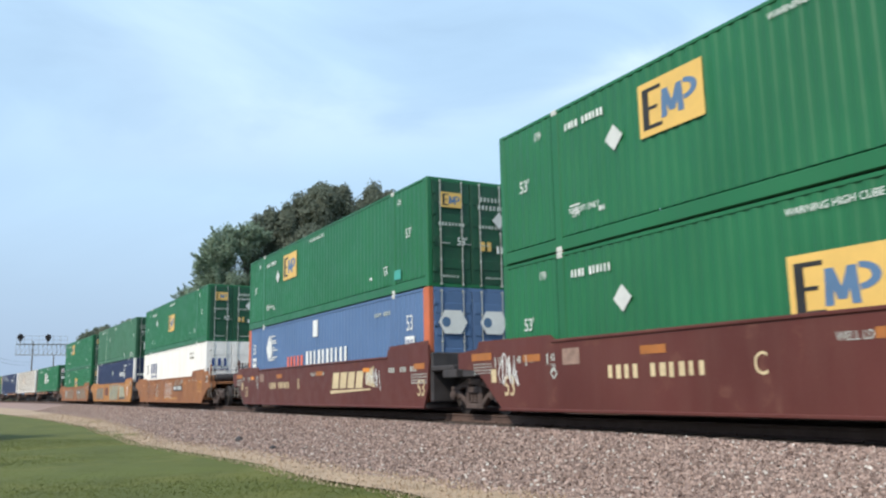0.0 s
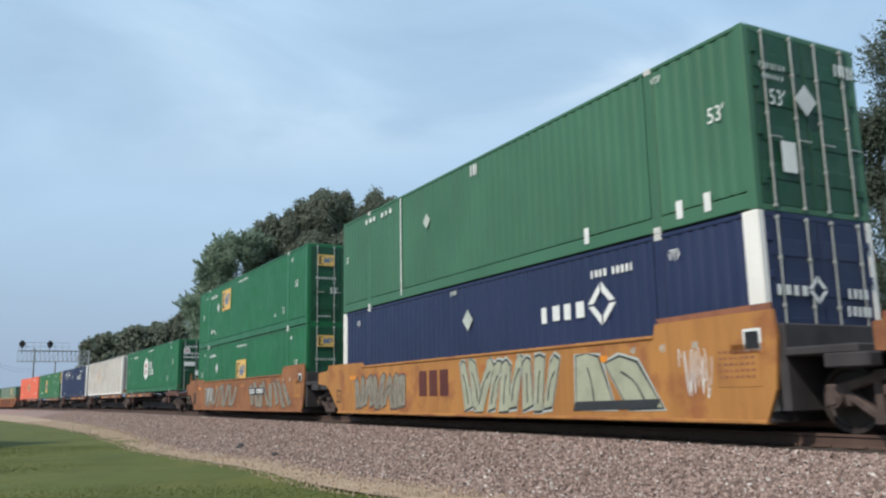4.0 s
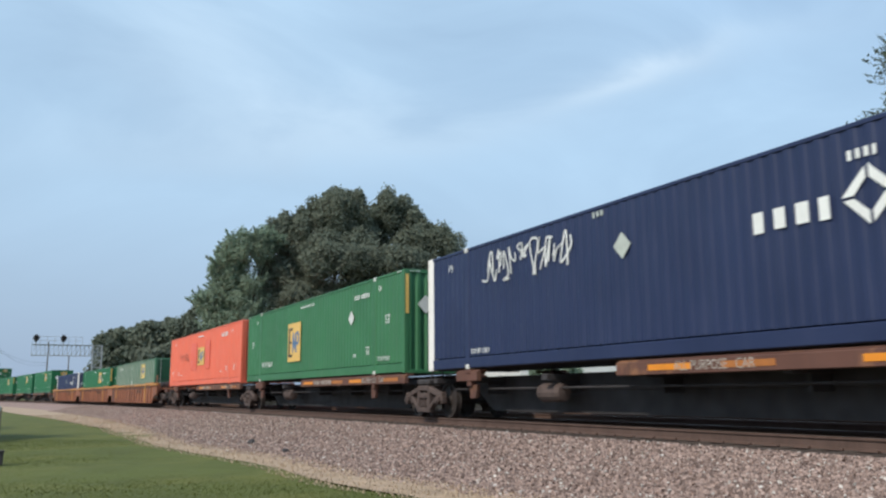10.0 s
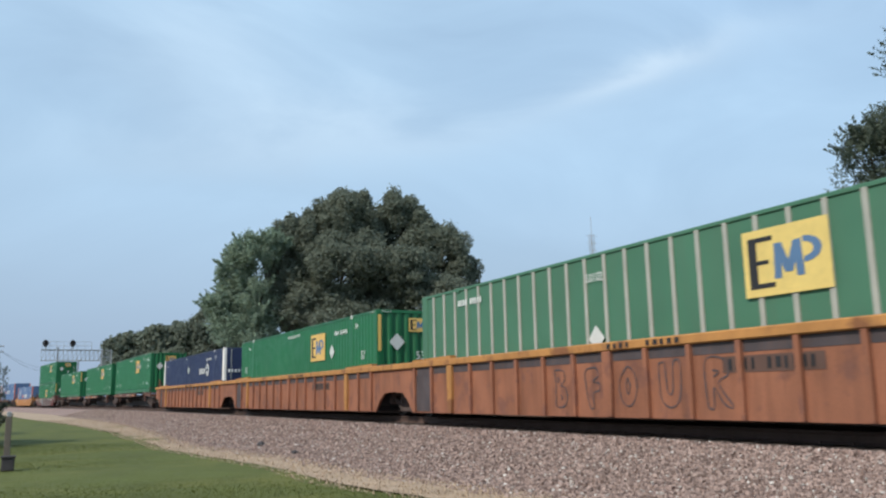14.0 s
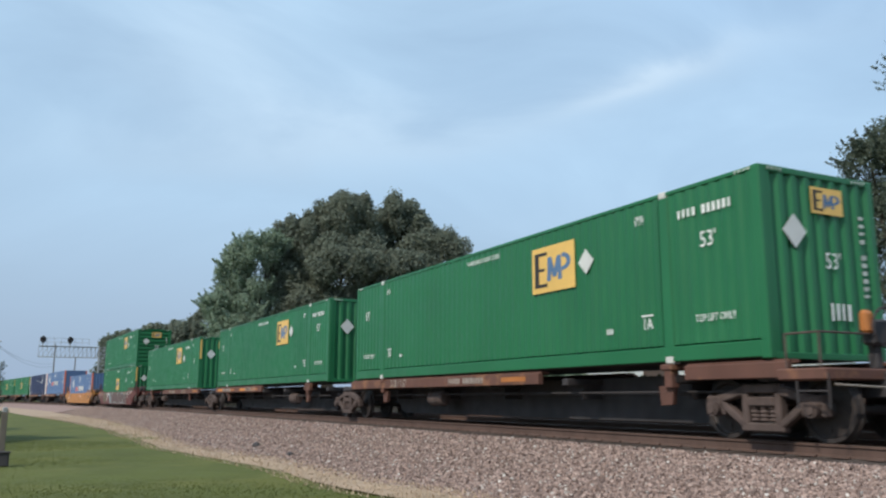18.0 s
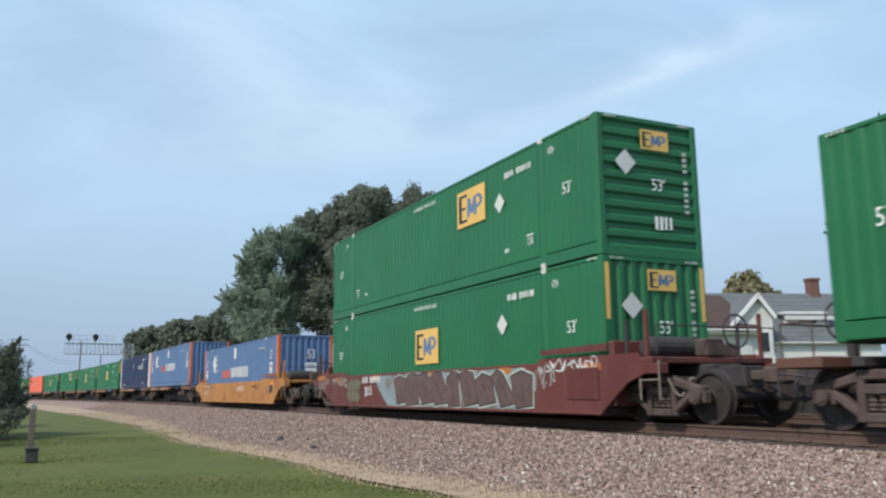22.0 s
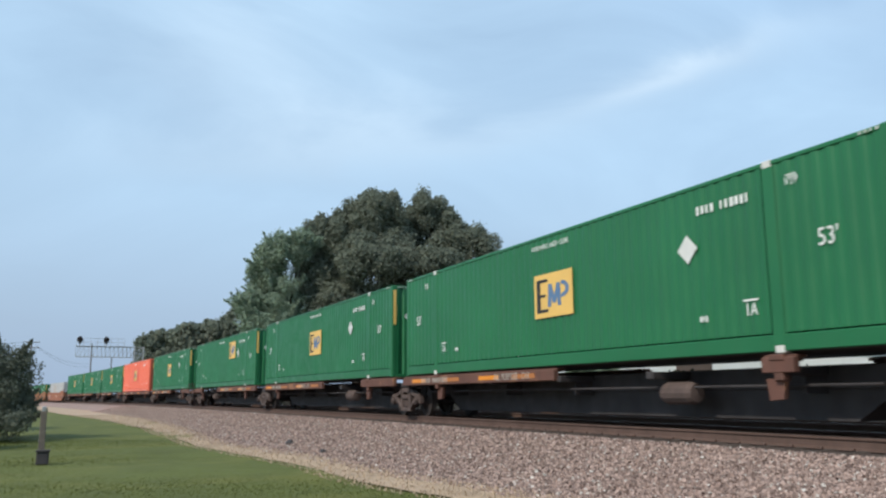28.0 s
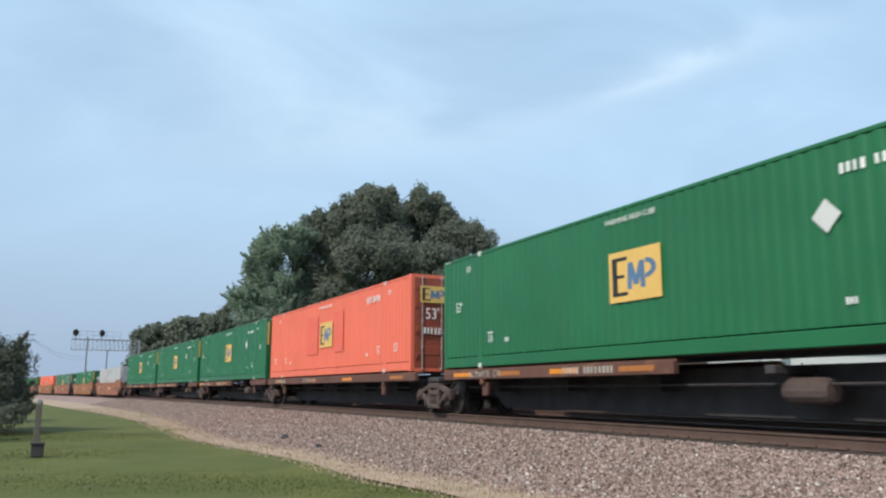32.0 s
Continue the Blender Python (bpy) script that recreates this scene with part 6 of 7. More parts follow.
SPINE_LABEL = "rusty brown skeleton spine car with orange reflectors"
well(0, BROWN_CAR, "oxide brown smooth-sided well car with cream numbers", marks="brown")
well(1, BROWN_CAR, "oxide brown smooth-sided well car with a large cream mark", marks="brown_b")
well(2, TAN_CAR, "rusted yellow well car with pale scrawled graffiti", marks="tan")
well(3, YELLOW_CAR, "weathered yellow well car with silver block graffiti", marks="tan_graffiti")
well(4, TAN_CAR, "rusted brown well car patched with grey and graffiti", marks="patched")
for i, st in ((5, 1), (6, 2), (7, 2), (8, 2), (9, 2)):
    spine(i, SPINE_LABEL, style=st)
for i in (10, 11, 12):
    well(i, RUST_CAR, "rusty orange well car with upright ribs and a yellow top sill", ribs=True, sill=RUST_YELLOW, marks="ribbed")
for i, st in ((13, 5), (14, 4), (15, 6)):
    spine(i, SPINE_LABEL, style=st)
well(16, FEC_CAR, "dark red well car covered by a brown and blue graffiti mural", marks="mural", low=0.34)
well(17, YELLOW_CAR, "weathered yellow well car with worn white company mark", marks="yellow", low=0.33)
for i, st in ((18, 1), (19, 1), (20, 4), (21, 1), (22, 3), (23, 1), (24, 0), (25, 1), (26, 1), (27, 0)):
    spine(i, SPINE_LABEL, style=st)
for i in (28, 29, 30, 31, 32):
    well(i, TAN_CAR if i % 2 else RUST_CAR, "rusty brown well car far back in the train", marks="yellow")

G = "green corrugated shipping container with a yellow square mark"
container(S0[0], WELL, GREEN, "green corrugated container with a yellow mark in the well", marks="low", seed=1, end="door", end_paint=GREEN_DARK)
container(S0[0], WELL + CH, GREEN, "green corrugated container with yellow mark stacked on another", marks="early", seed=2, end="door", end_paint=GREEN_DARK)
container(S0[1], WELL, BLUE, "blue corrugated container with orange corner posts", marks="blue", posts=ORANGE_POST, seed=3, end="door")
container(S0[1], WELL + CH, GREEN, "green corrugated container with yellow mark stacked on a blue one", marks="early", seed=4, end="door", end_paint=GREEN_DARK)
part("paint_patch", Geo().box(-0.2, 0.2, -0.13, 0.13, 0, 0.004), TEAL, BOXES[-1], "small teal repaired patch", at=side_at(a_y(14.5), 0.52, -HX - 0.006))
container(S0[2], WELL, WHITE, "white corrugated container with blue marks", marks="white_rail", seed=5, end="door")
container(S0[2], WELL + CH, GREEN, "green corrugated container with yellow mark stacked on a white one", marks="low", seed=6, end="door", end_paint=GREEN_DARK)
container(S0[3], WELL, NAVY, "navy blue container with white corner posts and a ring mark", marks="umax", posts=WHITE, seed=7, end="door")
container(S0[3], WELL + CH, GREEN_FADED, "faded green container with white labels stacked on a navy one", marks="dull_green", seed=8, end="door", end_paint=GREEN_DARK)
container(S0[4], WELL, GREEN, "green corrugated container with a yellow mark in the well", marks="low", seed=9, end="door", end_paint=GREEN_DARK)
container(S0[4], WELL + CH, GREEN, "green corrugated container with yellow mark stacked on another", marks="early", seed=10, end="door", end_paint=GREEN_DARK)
container(S0[5], DECK, GREEN, "green container with a white hexagon mark and door bars", marks="hub", seed=11, end="door", end_paint=GREEN_DARK)
container(S0[6], DECK, WHITE_WORN, "dirty white box with grey side posts and rust runs", sides="posts", marks="white_box", seed=12, end="posts", cast=False)
container(S0[7], DECK, NAVY, "navy blue container with white posts and white graffiti", marks="umax", posts=WHITE, seed=13)
strokes(BOXES[-1], "graffiti", LETTER, side_at(a_y(4.6), 2.25, -HX - 0.012), 3.4, 0.75, 12, 91, 0.05)
container(S0[8], DECK, GREEN_PALE, "faded green container with a yellow square mark", marks="faded", seed=14)
container(S0[9], DECK, ORANGE, "orange-red corrugated container with black scrawl", marks="plain_orange", seed=15, cast=False)
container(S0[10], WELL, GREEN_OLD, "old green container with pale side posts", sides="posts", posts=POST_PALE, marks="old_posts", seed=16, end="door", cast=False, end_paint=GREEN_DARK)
container(S0[11], WELL, GREEN, "green corrugated container with yellow mark in a ribbed well", marks="high", seed=17)
container(S0[12], WELL, NAVY, "navy blue container with white corner posts and a ring mark", marks="umax", posts=WHITE, seed=18, end="door")
for i in (13, 14, 15):
    container(S0[i], DECK, GREEN, G, marks="high" if i == 15 else "high_b", seed=20 + i)
container(S0[16], WELL, GREEN, "green corrugated container with a yellow mark in the well", marks="mid", seed=36)
container(S0[16], WELL + CH, GREEN, "green corrugated container with yellow mark stacked on another", marks="high", seed=37, end="level")
container(S0[17], WELL, BLUE, "blue corrugated container with orange corner posts", marks="blue", posts=ORANGE_POST, seed=38)
container(S0[18], DECK, BLUE, "blue corrugated container with orange corner posts", marks="blue", posts=ORANGE_POST, seed=39)
container(S0[19], DECK, NAVY, "navy blue container with white corner posts and a ring mark", marks="umax", posts=WHITE, seed=40)
for i in (20, 21, 22, 23):
    container(S0[i], DECK, GREEN, G, marks="high" if i == 22 else "mid", seed=40 + i)
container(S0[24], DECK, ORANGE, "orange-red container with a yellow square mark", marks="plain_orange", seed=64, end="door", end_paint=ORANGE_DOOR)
for i in (25, 26, 27):
    container(S0[i], DECK, GREEN, G, marks="mid", seed=40 + i)
container(S0[28], WELL, SILVER, "silver-grey container in a rusty well", marks="white_box", seed=68, end="door")
container(S0[29], WELL, GREEN, "green corrugated container in a rusty well", marks="mid", seed=69)
container(S0[30], WELL, GREEN_FADED, "faded green container in a rusty well", marks="mid", seed=70)
container(S0[31], WELL, ORANGE, "orange-red container far back in the train", marks="plain_orange", seed=71)
container(S0[32], WELL, GREEN, "green corrugated container far back in the train", marks="mid", seed=72)

# ---- ground, track bed, rails ----
GZ = -0.75                   # the lawn's level; the rail heads are at 0


def smooth_step(s, knots):
    xs, ys = zip(*knots)
    return float(np.interp(s, xs, ys))


def toe(s):
    """Where the ballast ends on the grass side, in metres from the track's middle."""
    return smooth_step(s, ((-200, 4.6), (6, 4.6), (10, 4.85), (13.4, 5.4), (18.5, 5.5), (22, 5.9), (25, 6.35), (29, 6.1), (42, 5.25), (55, 4.9), (400, 4.9))) + 0.15 * noise.noise((s * 0.45, 3.1, 0)) + 0.1 * noise.noise((s * 1.7, 9.1, 0))


def lawn_edge(s):
    return smooth_step(s, ((-200, 5.9), (8, 5.95), (11, 6.05), (14, 6.3), (17.6, 6.4), (21, 6.85), (25, 7.1), (30, 7.0), (39, 6.8), (48, 7.05), (60, 7.5), (75, 8.4), (110, 9.0), (400, 9))) + 0.12 * noise.noise((s * 0.35, 7.7, 0)) + 0.1 * noise.noise((s * 1.3, 1.7, 0))


def bed_z(lat, s):
    """Height of the ballast across the line."""
    t = toe(s)
    if lat < 1.9:
        return -0.2
    return smooth_step(lat, ((1.9, -0.2), (3.3, -0.46), (t - 0.6, -0.70), (t, -0.76)))


def strip(name, rows, mat, label, category=""):
    g = Geo()
    n = len(rows[0])
    for r in rows:
        g.v += r
    g.f = [(i * n + j, (i + 1) * n + j, (i + 1) * n + j + 1, i * n + j + 1) for i in range(len(rows) - 1) for j in range(n - 1)]
    return tagged(new(name, g.mesh(name, mat, True)), label, category or name.split("_")[0], kind="structure")


ground_rows = []
xs = [-2500, -600, -150, -60, -30] + [-20 + 2 * i for i in range(16)] + [14, 20, 30, 50, 90, 200, 700, 2500]
ys = [-2500, -500, -100, -30] + [-10 + 2 * i for i in range(36)] + [66, 75, 90, 120, 180, 300, 800, 2500]
for y in ys:
    ground_rows.append([(x, y, GZ + (0.05 * noise.noise((x * 0.16, y * 0.16, 0)) if abs(x) < 25 and -20 < y < 70 else 0)) for x in xs[::-1]])
strip("ground", ground_rows, GRASS_SOIL, "mown green lawn with paler patches", "lawn")

stations = [-160, -100, -60, -30, -10] + [0.5 * i for i in range(140)] + [70 + 4 * i for i in range(80)]


def across(s, lats, z):
    out = []
    for lat in lats:
        x, y, _ = track(s, lat)
        out.append((x, y, z(lat, s)))
    return out


strip("verge", [across(s, [lawn_edge(s) + (toe(s) - 0.3 - lawn_edge(s)) * k / 4 for k in range(5)], lambda lat, q: GZ + 0.022 + 0.015 * noise.noise((lat, q, 0))) for s in stations], STRAW_SOIL, "strip of dry straw-coloured grass beside the ballast", "verge")
strip("track_bed", [across(s, [toe(s), toe(s) - 0.6, 4.2, 3.3, 2.6, 1.9, 1.2, 0, -1.2, -4.3, -7.0, -8.6], lambda lat, q: bed_z(lat, q) + (0.03 * noise.noise((lat * 2, q * 2, 0)) if lat > 1.3 else -0.03) if lat > -7.1 else GZ - 0.02) for s in stations], BED, "pinkish grey ballast of crushed stone", "track bed")


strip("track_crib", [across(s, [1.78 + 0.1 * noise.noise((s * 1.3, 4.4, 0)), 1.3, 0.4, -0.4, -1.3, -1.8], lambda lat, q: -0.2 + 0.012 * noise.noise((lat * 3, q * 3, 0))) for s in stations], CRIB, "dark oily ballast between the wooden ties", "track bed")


def rail_strip(name, lat, label):
    t = thing(name, label, "rail", "rails", kind="structure")
    sect = [(-0.075, -0.18), (0.075, -0.18), (0.07, -0.165), (0.012, -0.145), (0.012, -0.05), (0.036, -0.035), (0.036, -0.004), (0.03, 0.0), (-0.03, 0.0), (-0.036, -0.004), (-0.036, -0.035), (-0.012, -0.05), (-0.012, -0.145), (-0.07, -0.165)]
    g, n = Geo(), len(sect)
    st = [-160, -60, -20] + [4 * i for i in range(100)]
    for s in st:
        for dx, z in sect:
            x, y, _ = track(s, lat - dx)
            g.v.append((x, y, z))
    for i in range(len(st) - 1):
        for j in range(n):
            g.f.append((i * n + j, i * n + (j + 1) % n, (i + 1) * n + (j + 1) % n, (i + 1) * n + j))
    part("rail_web", g, RAIL, t)
    g = Geo()
    for s in st:
        for dx in (-0.022, 0.022):
            x, y, _ = track(s, lat - dx)
            g.v.append((x, y, 0.002))
    g.f = [(2 * i, 2 * i + 1, 2 * i + 3, 2 * i + 2) for i in range(len(st) - 1)]
    part("rail_head", g, RAIL_TOP, t, "running band worn bright")
    return t


for lat in (0.753, -0.753):
    rail_strip("rail", lat, "rusty steel rail with a worn bright head")
for lat in (-3.55, -5.05):
    rail_strip("rail", lat, "rusty steel rail of the second track")

# ties stand proud of the bed at the near track
ties = thing("ties", "row of dark creosoted wooden ties set in ballast", "track ties", kind="structure")
for k in range(190):
    s = -20 + 0.53 * k
    me = shared("tie/%d" % (k % 4), lambda g: (g.box(-1.3 - 0.02 * (k % 3), 1.3 + 0.02 * (k % 2), -0.115, 0.115, -0.37, -0.183, 0.012),
                                               g.box(0.66, 0.86, -0.1, 0.1, -0.183, -0.172, 0.003), g.box(-0.86, -0.66, -0.1, 0.1, -0.183, -0.172, 0.003)), TIE)
    part("tie", me, TIE, ties, at=on_track(s) @ pose(0, 0, 0, 0, 0, random.uniform(-1, 1)))
anchor = thing("rail_spikes", "rusty spikes and anchors along the rail foot", "rail fastening", kind="stuff")
g = Geo()
for k in range(150):
    s = -4 + 0.53 * k
    for lat in (0.753 + 0.09, 0.753 - 0.09):
        x, y, th = track(s + (0.05 if lat > 0.8 else -0.05), lat)
        g.box(x - 0.02, x + 0.02, y - 0.02, y + 0.02, -0.18, -0.145, 0.006)
part("spikes", g, RAIL, anchor)


def scatter(name, label, category, count, pick, shape_v, shape_f, mat):
    """Many small loose pieces in one mesh. pick gives place, size, turn."""
    sv, sf = np.array(shape_v, float), np.array(shape_f)
    n, nv = count, len(sv)
    rng = np.random.default_rng(5)
    place, size, mats = pick(rng, n)
    v = np.einsum("nij,vj->nvi", mats, sv) * size[:, None, :] if size.ndim == 2 else np.einsum("nij,vj->nvi", mats, sv) * size[:, None, None]
    v = v + rng.normal(0, 0.13, (n, nv, 3)) * (size.mean(axis=-1) if size.ndim == 2 else size)[:, None, None] * jitter_of[name]
    v = v + place[:, None, :]
    f = (sf[None] + (np.arange(len(place)) * nv)[:, None, None]).reshape(-1, sf.shape[1])
    me = bpy.data.meshes.new(name)
    me.from_pydata(v.reshape(-1, 3).tolist(), [], f.tolist())
    me.materials.append(mat)
    return tagged(new(name, me), label, category, kind="stuff")


jitter_of = {"ballast_stones": 1.0, "grass": 0.0, "dry_grass": 0.0, "verge_stones": 1.0}


def turns(rng, n):
    q = rng.normal(size=(n, 4))
    q /= np.linalg.norm(q, axis=1)[:, None]
    w, x, y, z = q.T
    return np.stack([np.stack([1 - 2 * (y * y + z * z), 2 * (x * y - w * z), 2 * (x * z + w * y)], 1),
                     np.stack([2 * (x * y + w * z), 1 - 2 * (x * x + z * z), 2 * (y * z - w * x)], 1),
                     np.stack([2 * (x * z - w * y), 2 * (y * z + w * x), 1 - 2 * (x * x + y * y)], 1)], 1)


def stone_pick(rng, n):
    s = 4.0 + 86 * rng.random(n) ** 2.4
    p = np.empty((n, 3))
    lat = np.empty(n)
    for i in range(n):
        t = toe(s[i])
        lat[i] = 1.72 + (t + 0.25 - 1.72) * rng.random() ** 0.95
        x, y, _ = track(s[i], lat[i])
        p[i] = (x, y, bed_z(lat[i], s[i]) + rng.uniform(-0.006, 0.03))
    return p, rng.uniform(0.011, 0.028, (n, 3)) * (1 + np.clip(s - 20, 0, 50) / 200)[:, None], turns(rng, n)


CUBE_V = [(0.9, 0.9, 0.7), (-1.1, 1.0, 0.4), (-0.9, -1.1, 0.8), (1.1, -0.8, 0.5), (0.8, 0.2, -1.1), (-0.8, -0.3, -1.2)]
CUBE_F = [(0, 1, 2), (0, 2, 3), (0, 4, 1), (1, 4, 5), (1, 5, 2), (2, 5, 3), (3, 5, 4), (0, 3, 4)]


def pale_pick(rng, n):
    place, size, mats = stone_pick(rng, n)
    place[:, 2] += 0.012
    return place, size * 0.85, mats


jitter_of["pale_stones"] = 1.0
scatter("pale_stones", "scattered pale chips among the ballast stones", "ballast", 3800, pale_pick, CUBE_V, CUBE_F, STONE_PALE)
scatter("ballast_stones", "loose angular pinkish grey ballast stones", "ballast", 115000, stone_pick, CUBE_V, CUBE_F, STONE)


def blade_turns(rng, n, lean):
    a, b = rng.uniform(0, 2 * np.pi, n), rng.uniform(0, lean, n)
    ca, sa, cb, sb = np.cos(a), np.sin(a), np.cos(b), np.sin(b)
    o, l = np.zeros(n), np.ones(n)
    return np.stack([np.stack([ca, -sa * cb, sa * sb], 1), np.stack([sa, ca * cb, -ca * sb], 1), np.stack([o, sb, cb], 1)], 1)


def grass_pick(rng, n):
    y = 5.0 + 26 * rng.random(n) ** 1.6
    edge = np.array([track(q, lawn_edge(q))[0] for q in y])
    x = edge + 0.25 - (rng.random(n) ** 0.8) * (1.5 + y * 0.42)
    p = np.stack([x, y, np.full(n, GZ - 0.005)], 1)
    return p, np.stack([rng.uniform(0.006, 0.012, n) * (1 + y / 20), rng.uniform(0.5, 1, n) * 0.02, rng.uniform(0.008, 0.02, n)], 1), blade_turns(rng, n, 0.0)


BLADE_V = [(-0.6, 0, 0), (0.6, 0, 0), (0.25, 0.9, 0.7), (0.0, 1.6, 1.0)]
scatter("grass", "short mown green grass", "grass", 90000, grass_pick, BLADE_V, [(0, 1, 2), (0, 2, 3)], GRASS)


def straw_pick(rng, n):
    s = 5.0 + 65 * rng.random(n) ** 2.0
    p = np.empty((n, 3))
    for i in range(n):
        a, b = toe(s[i]) - 0.35, lawn_edge(s[i]) + 0.4
        x, y, _ = track(s[i], a + (b - a) * rng.random())
        p[i] = (x, y, GZ + 0.03)
    return p, np.stack([rng.uniform(0.006, 0.012, n) * (1 + s / 20), rng.uniform(0.6, 1.6, n) * 0.03, rng.uniform(0.012, 0.042, n)], 1), blade_turns(rng, n, 0.0)


scatter("dry_grass", "dry straw-coloured grass along the ballast", "dry grass", 15000, straw_pick, BLADE_V, [(0, 1, 2), (0, 2, 3)], STRAW)

# two dark lumps of ballast that lie out on the slope
for s, lat, r in ((22.4, 5.0, 0.11), (19.2, 5.05, 0.09)):
    lump = thing("rock", "dark lump of stone lying on the pale ballast", "rock", "dark rocks")
    bm = bmesh.new()
    bmesh.ops.create_icosphere(bm, subdivisions=2, radius=r)
    for v in bm.verts:
        v.co *= 1 + 0.35 * noise.noise(v.co * 11 + Vector((s, 0, 0)))
        v.co.z *= 0.7
    me = bpy.data.meshes.new("rock")
    bm.to_mesh(me)
    bm.free()
    me.materials.append(GRIME)
    x, y, _ = track(s, lat)
    part("stone", me, GRIME, lump)
    lump.matrix_basis = pose(x, y, bed_z(lat, s) + r * 0.45)


# ---- trees and shrubs ----
def leaves(g_name, lobes, count, size, mat, parent, seed, ragged=0.12, needle=False, fingers=0):
    """A crown of separate small leaf sprays on clumps over the lobes; fingers: leafy shoots that stand out of each lobe."""
    rng = np.random.default_rng(seed)

    def unit(n):
        q = rng.normal(size=(n, 3))
        return q / np.linalg.norm(q, axis=1)[:, None]

    C = np.array([c for c, _ in lobes], float)
    R = np.array([r for _, r in lobes], float)
    weight = R.prod(axis=1) ** (2 / 3)
    # clumps of several sizes on each lobe's shell
    R = R * 0.97
    per = 44
    cd = unit(per * len(lobes))
    cd[:, 2] = np.where(cd[:, 2] < -0.3, -cd[:, 2], cd[:, 2])
    host = np.repeat(np.arange(len(lobes)), per)
    cr = rng.uniform(0.13, 0.36, len(host))
    cc = C[host] + R[host] * cd * rng.uniform(0.6, 0.98, len(host))[:, None]
    cw = weight[host] * cr ** 2
    n1 = int(count * 0.84)
    k = rng.choice(len(host), n1, p=cw / cw.sum())
    d1 = unit(n1)
    depth = 1 + rng.normal(-0.08, ragged * 1.6, n1)
    p1 = cc[k] + R[host[k]] * (cr[k] * depth)[:, None] * d1
    out1 = d1 + 0.7 * cd[k]
    n2 = count - n1
    k = rng.choice(len(lobes), n2, p=weight / weight.sum())
    d2 = unit(n2)
    p2 = C[k] + R[k] * d2 * (0.84 - np.abs(rng.normal(0, ragged, n2)))[:, None]
    p, out = np.concatenate([p1, p2]), np.concatenate([out1, d2])
    if fingers:
        m = fingers * len(lobes)
        fd = unit(m)
        fd[:, 2] = np.abs(fd[:, 2]) * 0.8 + 0.1
        fh = np.repeat(np.arange(len(lobes)), fingers)
        base = C[fh] + R[fh] * fd * 0.92
        span = R[fh].mean(axis=1) * rng.uniform(0.3, 0.62, m)
        fd[:, 2] += 0.35
        fd /= np.linalg.norm(fd, axis=1)[:, None]
        n3 = int(count * 0.2)
        k = rng.integers(0, m, n3)
        u = rng.random(n3)
        p3 = base[k] + fd[k] * (span[k] * u)[:, None] + unit(n3) * (R[fh[k]].mean(axis=1) * 0.085 * (1.15 - u) * rng.random(n3) ** 0.5)[:, None]
        p, out = np.concatenate([p, p3]), np.concatenate([out, fd[k]])
    count = len(p)
    a = out / np.linalg.norm(out, axis=1)[:, None] + 0.85 * rng.normal(size=(count, 3))
    a /= np.linalg.norm(a, axis=1)[:, None]
    b = np.cross(a, rng.normal(size=(count, 3)))
    b /= np.linalg.norm(b, axis=1)[:, None]
    c = np.cross(a, b)
    s = (size * rng.uniform(0.6, 1.3, count))[:, None]
    w = 0.36 if needle else 0.66
    quad = np.stack([p - b * s, p + c * s * w + a * s * 0.15, p + b * s, p - c * s * w + a * s * 0.15], 1)
    me = bpy.data.meshes.new(g_name)
    idx = np.arange(count)[:, None] * 4
    me.from_pydata(quad.reshape(-1, 3).tolist(), [], np.concatenate([idx + [0, 1, 2], idx + [0, 2, 3]], 0).tolist())
    me.materials.append(mat)
    return part(g_name, me, mat, parent)


def sky_point(az, el, dist):
    """A point seen from the lookout at that bearing and height angle."""
    a, e = radians(az), radians(el)
    return Vector((math.sin(a) * dist, math.cos(a) * dist, EYE[2] + math.tan(e) * dist))


def tree(name, label, trunk_az, dist, lobes, count, leaf, mat, seed, trunk_r=0.4, needle=False, ragged=0.12, fingers=0):
    """lobes: bearing, height angle, half width and half height in degrees, and how far behind the trunk."""
    t = thing(name, label, "tree", "trees behind the line")
    base = sky_point(trunk_az, 0, dist)
    base.z = GZ
    t.matrix_basis = Matrix.Translation(base)
    k = dist * math.tan(radians(1))
    made = []
    for az, el, w, h, back in lobes:
        made.append((sky_point(az, el, dist + back) - base, (w * k, w * k * 0.9, h * k)))
    rnd, g = random.Random(seed), Geo()
    fork = Vector((0, 0, max(1.5, min(c.z for c, _ in made) * 0.55)))
    g.tube((0, 0, -0.2), fork * 0.35, trunk_r * 1.25, trunk_r, 10)
    g.tube(fork * 0.35, fork, trunk_r, trunk_r * 0.8, 10)
    part("trunk", g, BARK, t)
    for c, r in made:
        g = Geo()
        mid = fork.lerp(c, 0.55) + Vector((rnd.uniform(-0.4, 0.4), rnd.uniform(-0.4, 0.4), 0.5))
        g.tube(fork, mid, trunk_r * 0.5, trunk_r * 0.3, 7)
        g.tube(mid, c, trunk_r * 0.3, trunk_r * 0.12, 6)
        for _ in range(5):
            d = Vector((rnd.uniform(-1, 1), rnd.uniform(-1, 1), rnd.uniform(-0.3, 1)))
            g.tube(mid.lerp(c, rnd.random()), c + Vector((d.x * r[0], d.y * r[1], d.z * r[2])) * 0.85, trunk_r * 0.12, trunk_r * 0.03, 5)
        part("limb", g, BARK, t)
    leaves("crown", [(tuple(c), r) for c, r in made], count, leaf, mat, t, seed, ragged, needle, fingers)
    return t


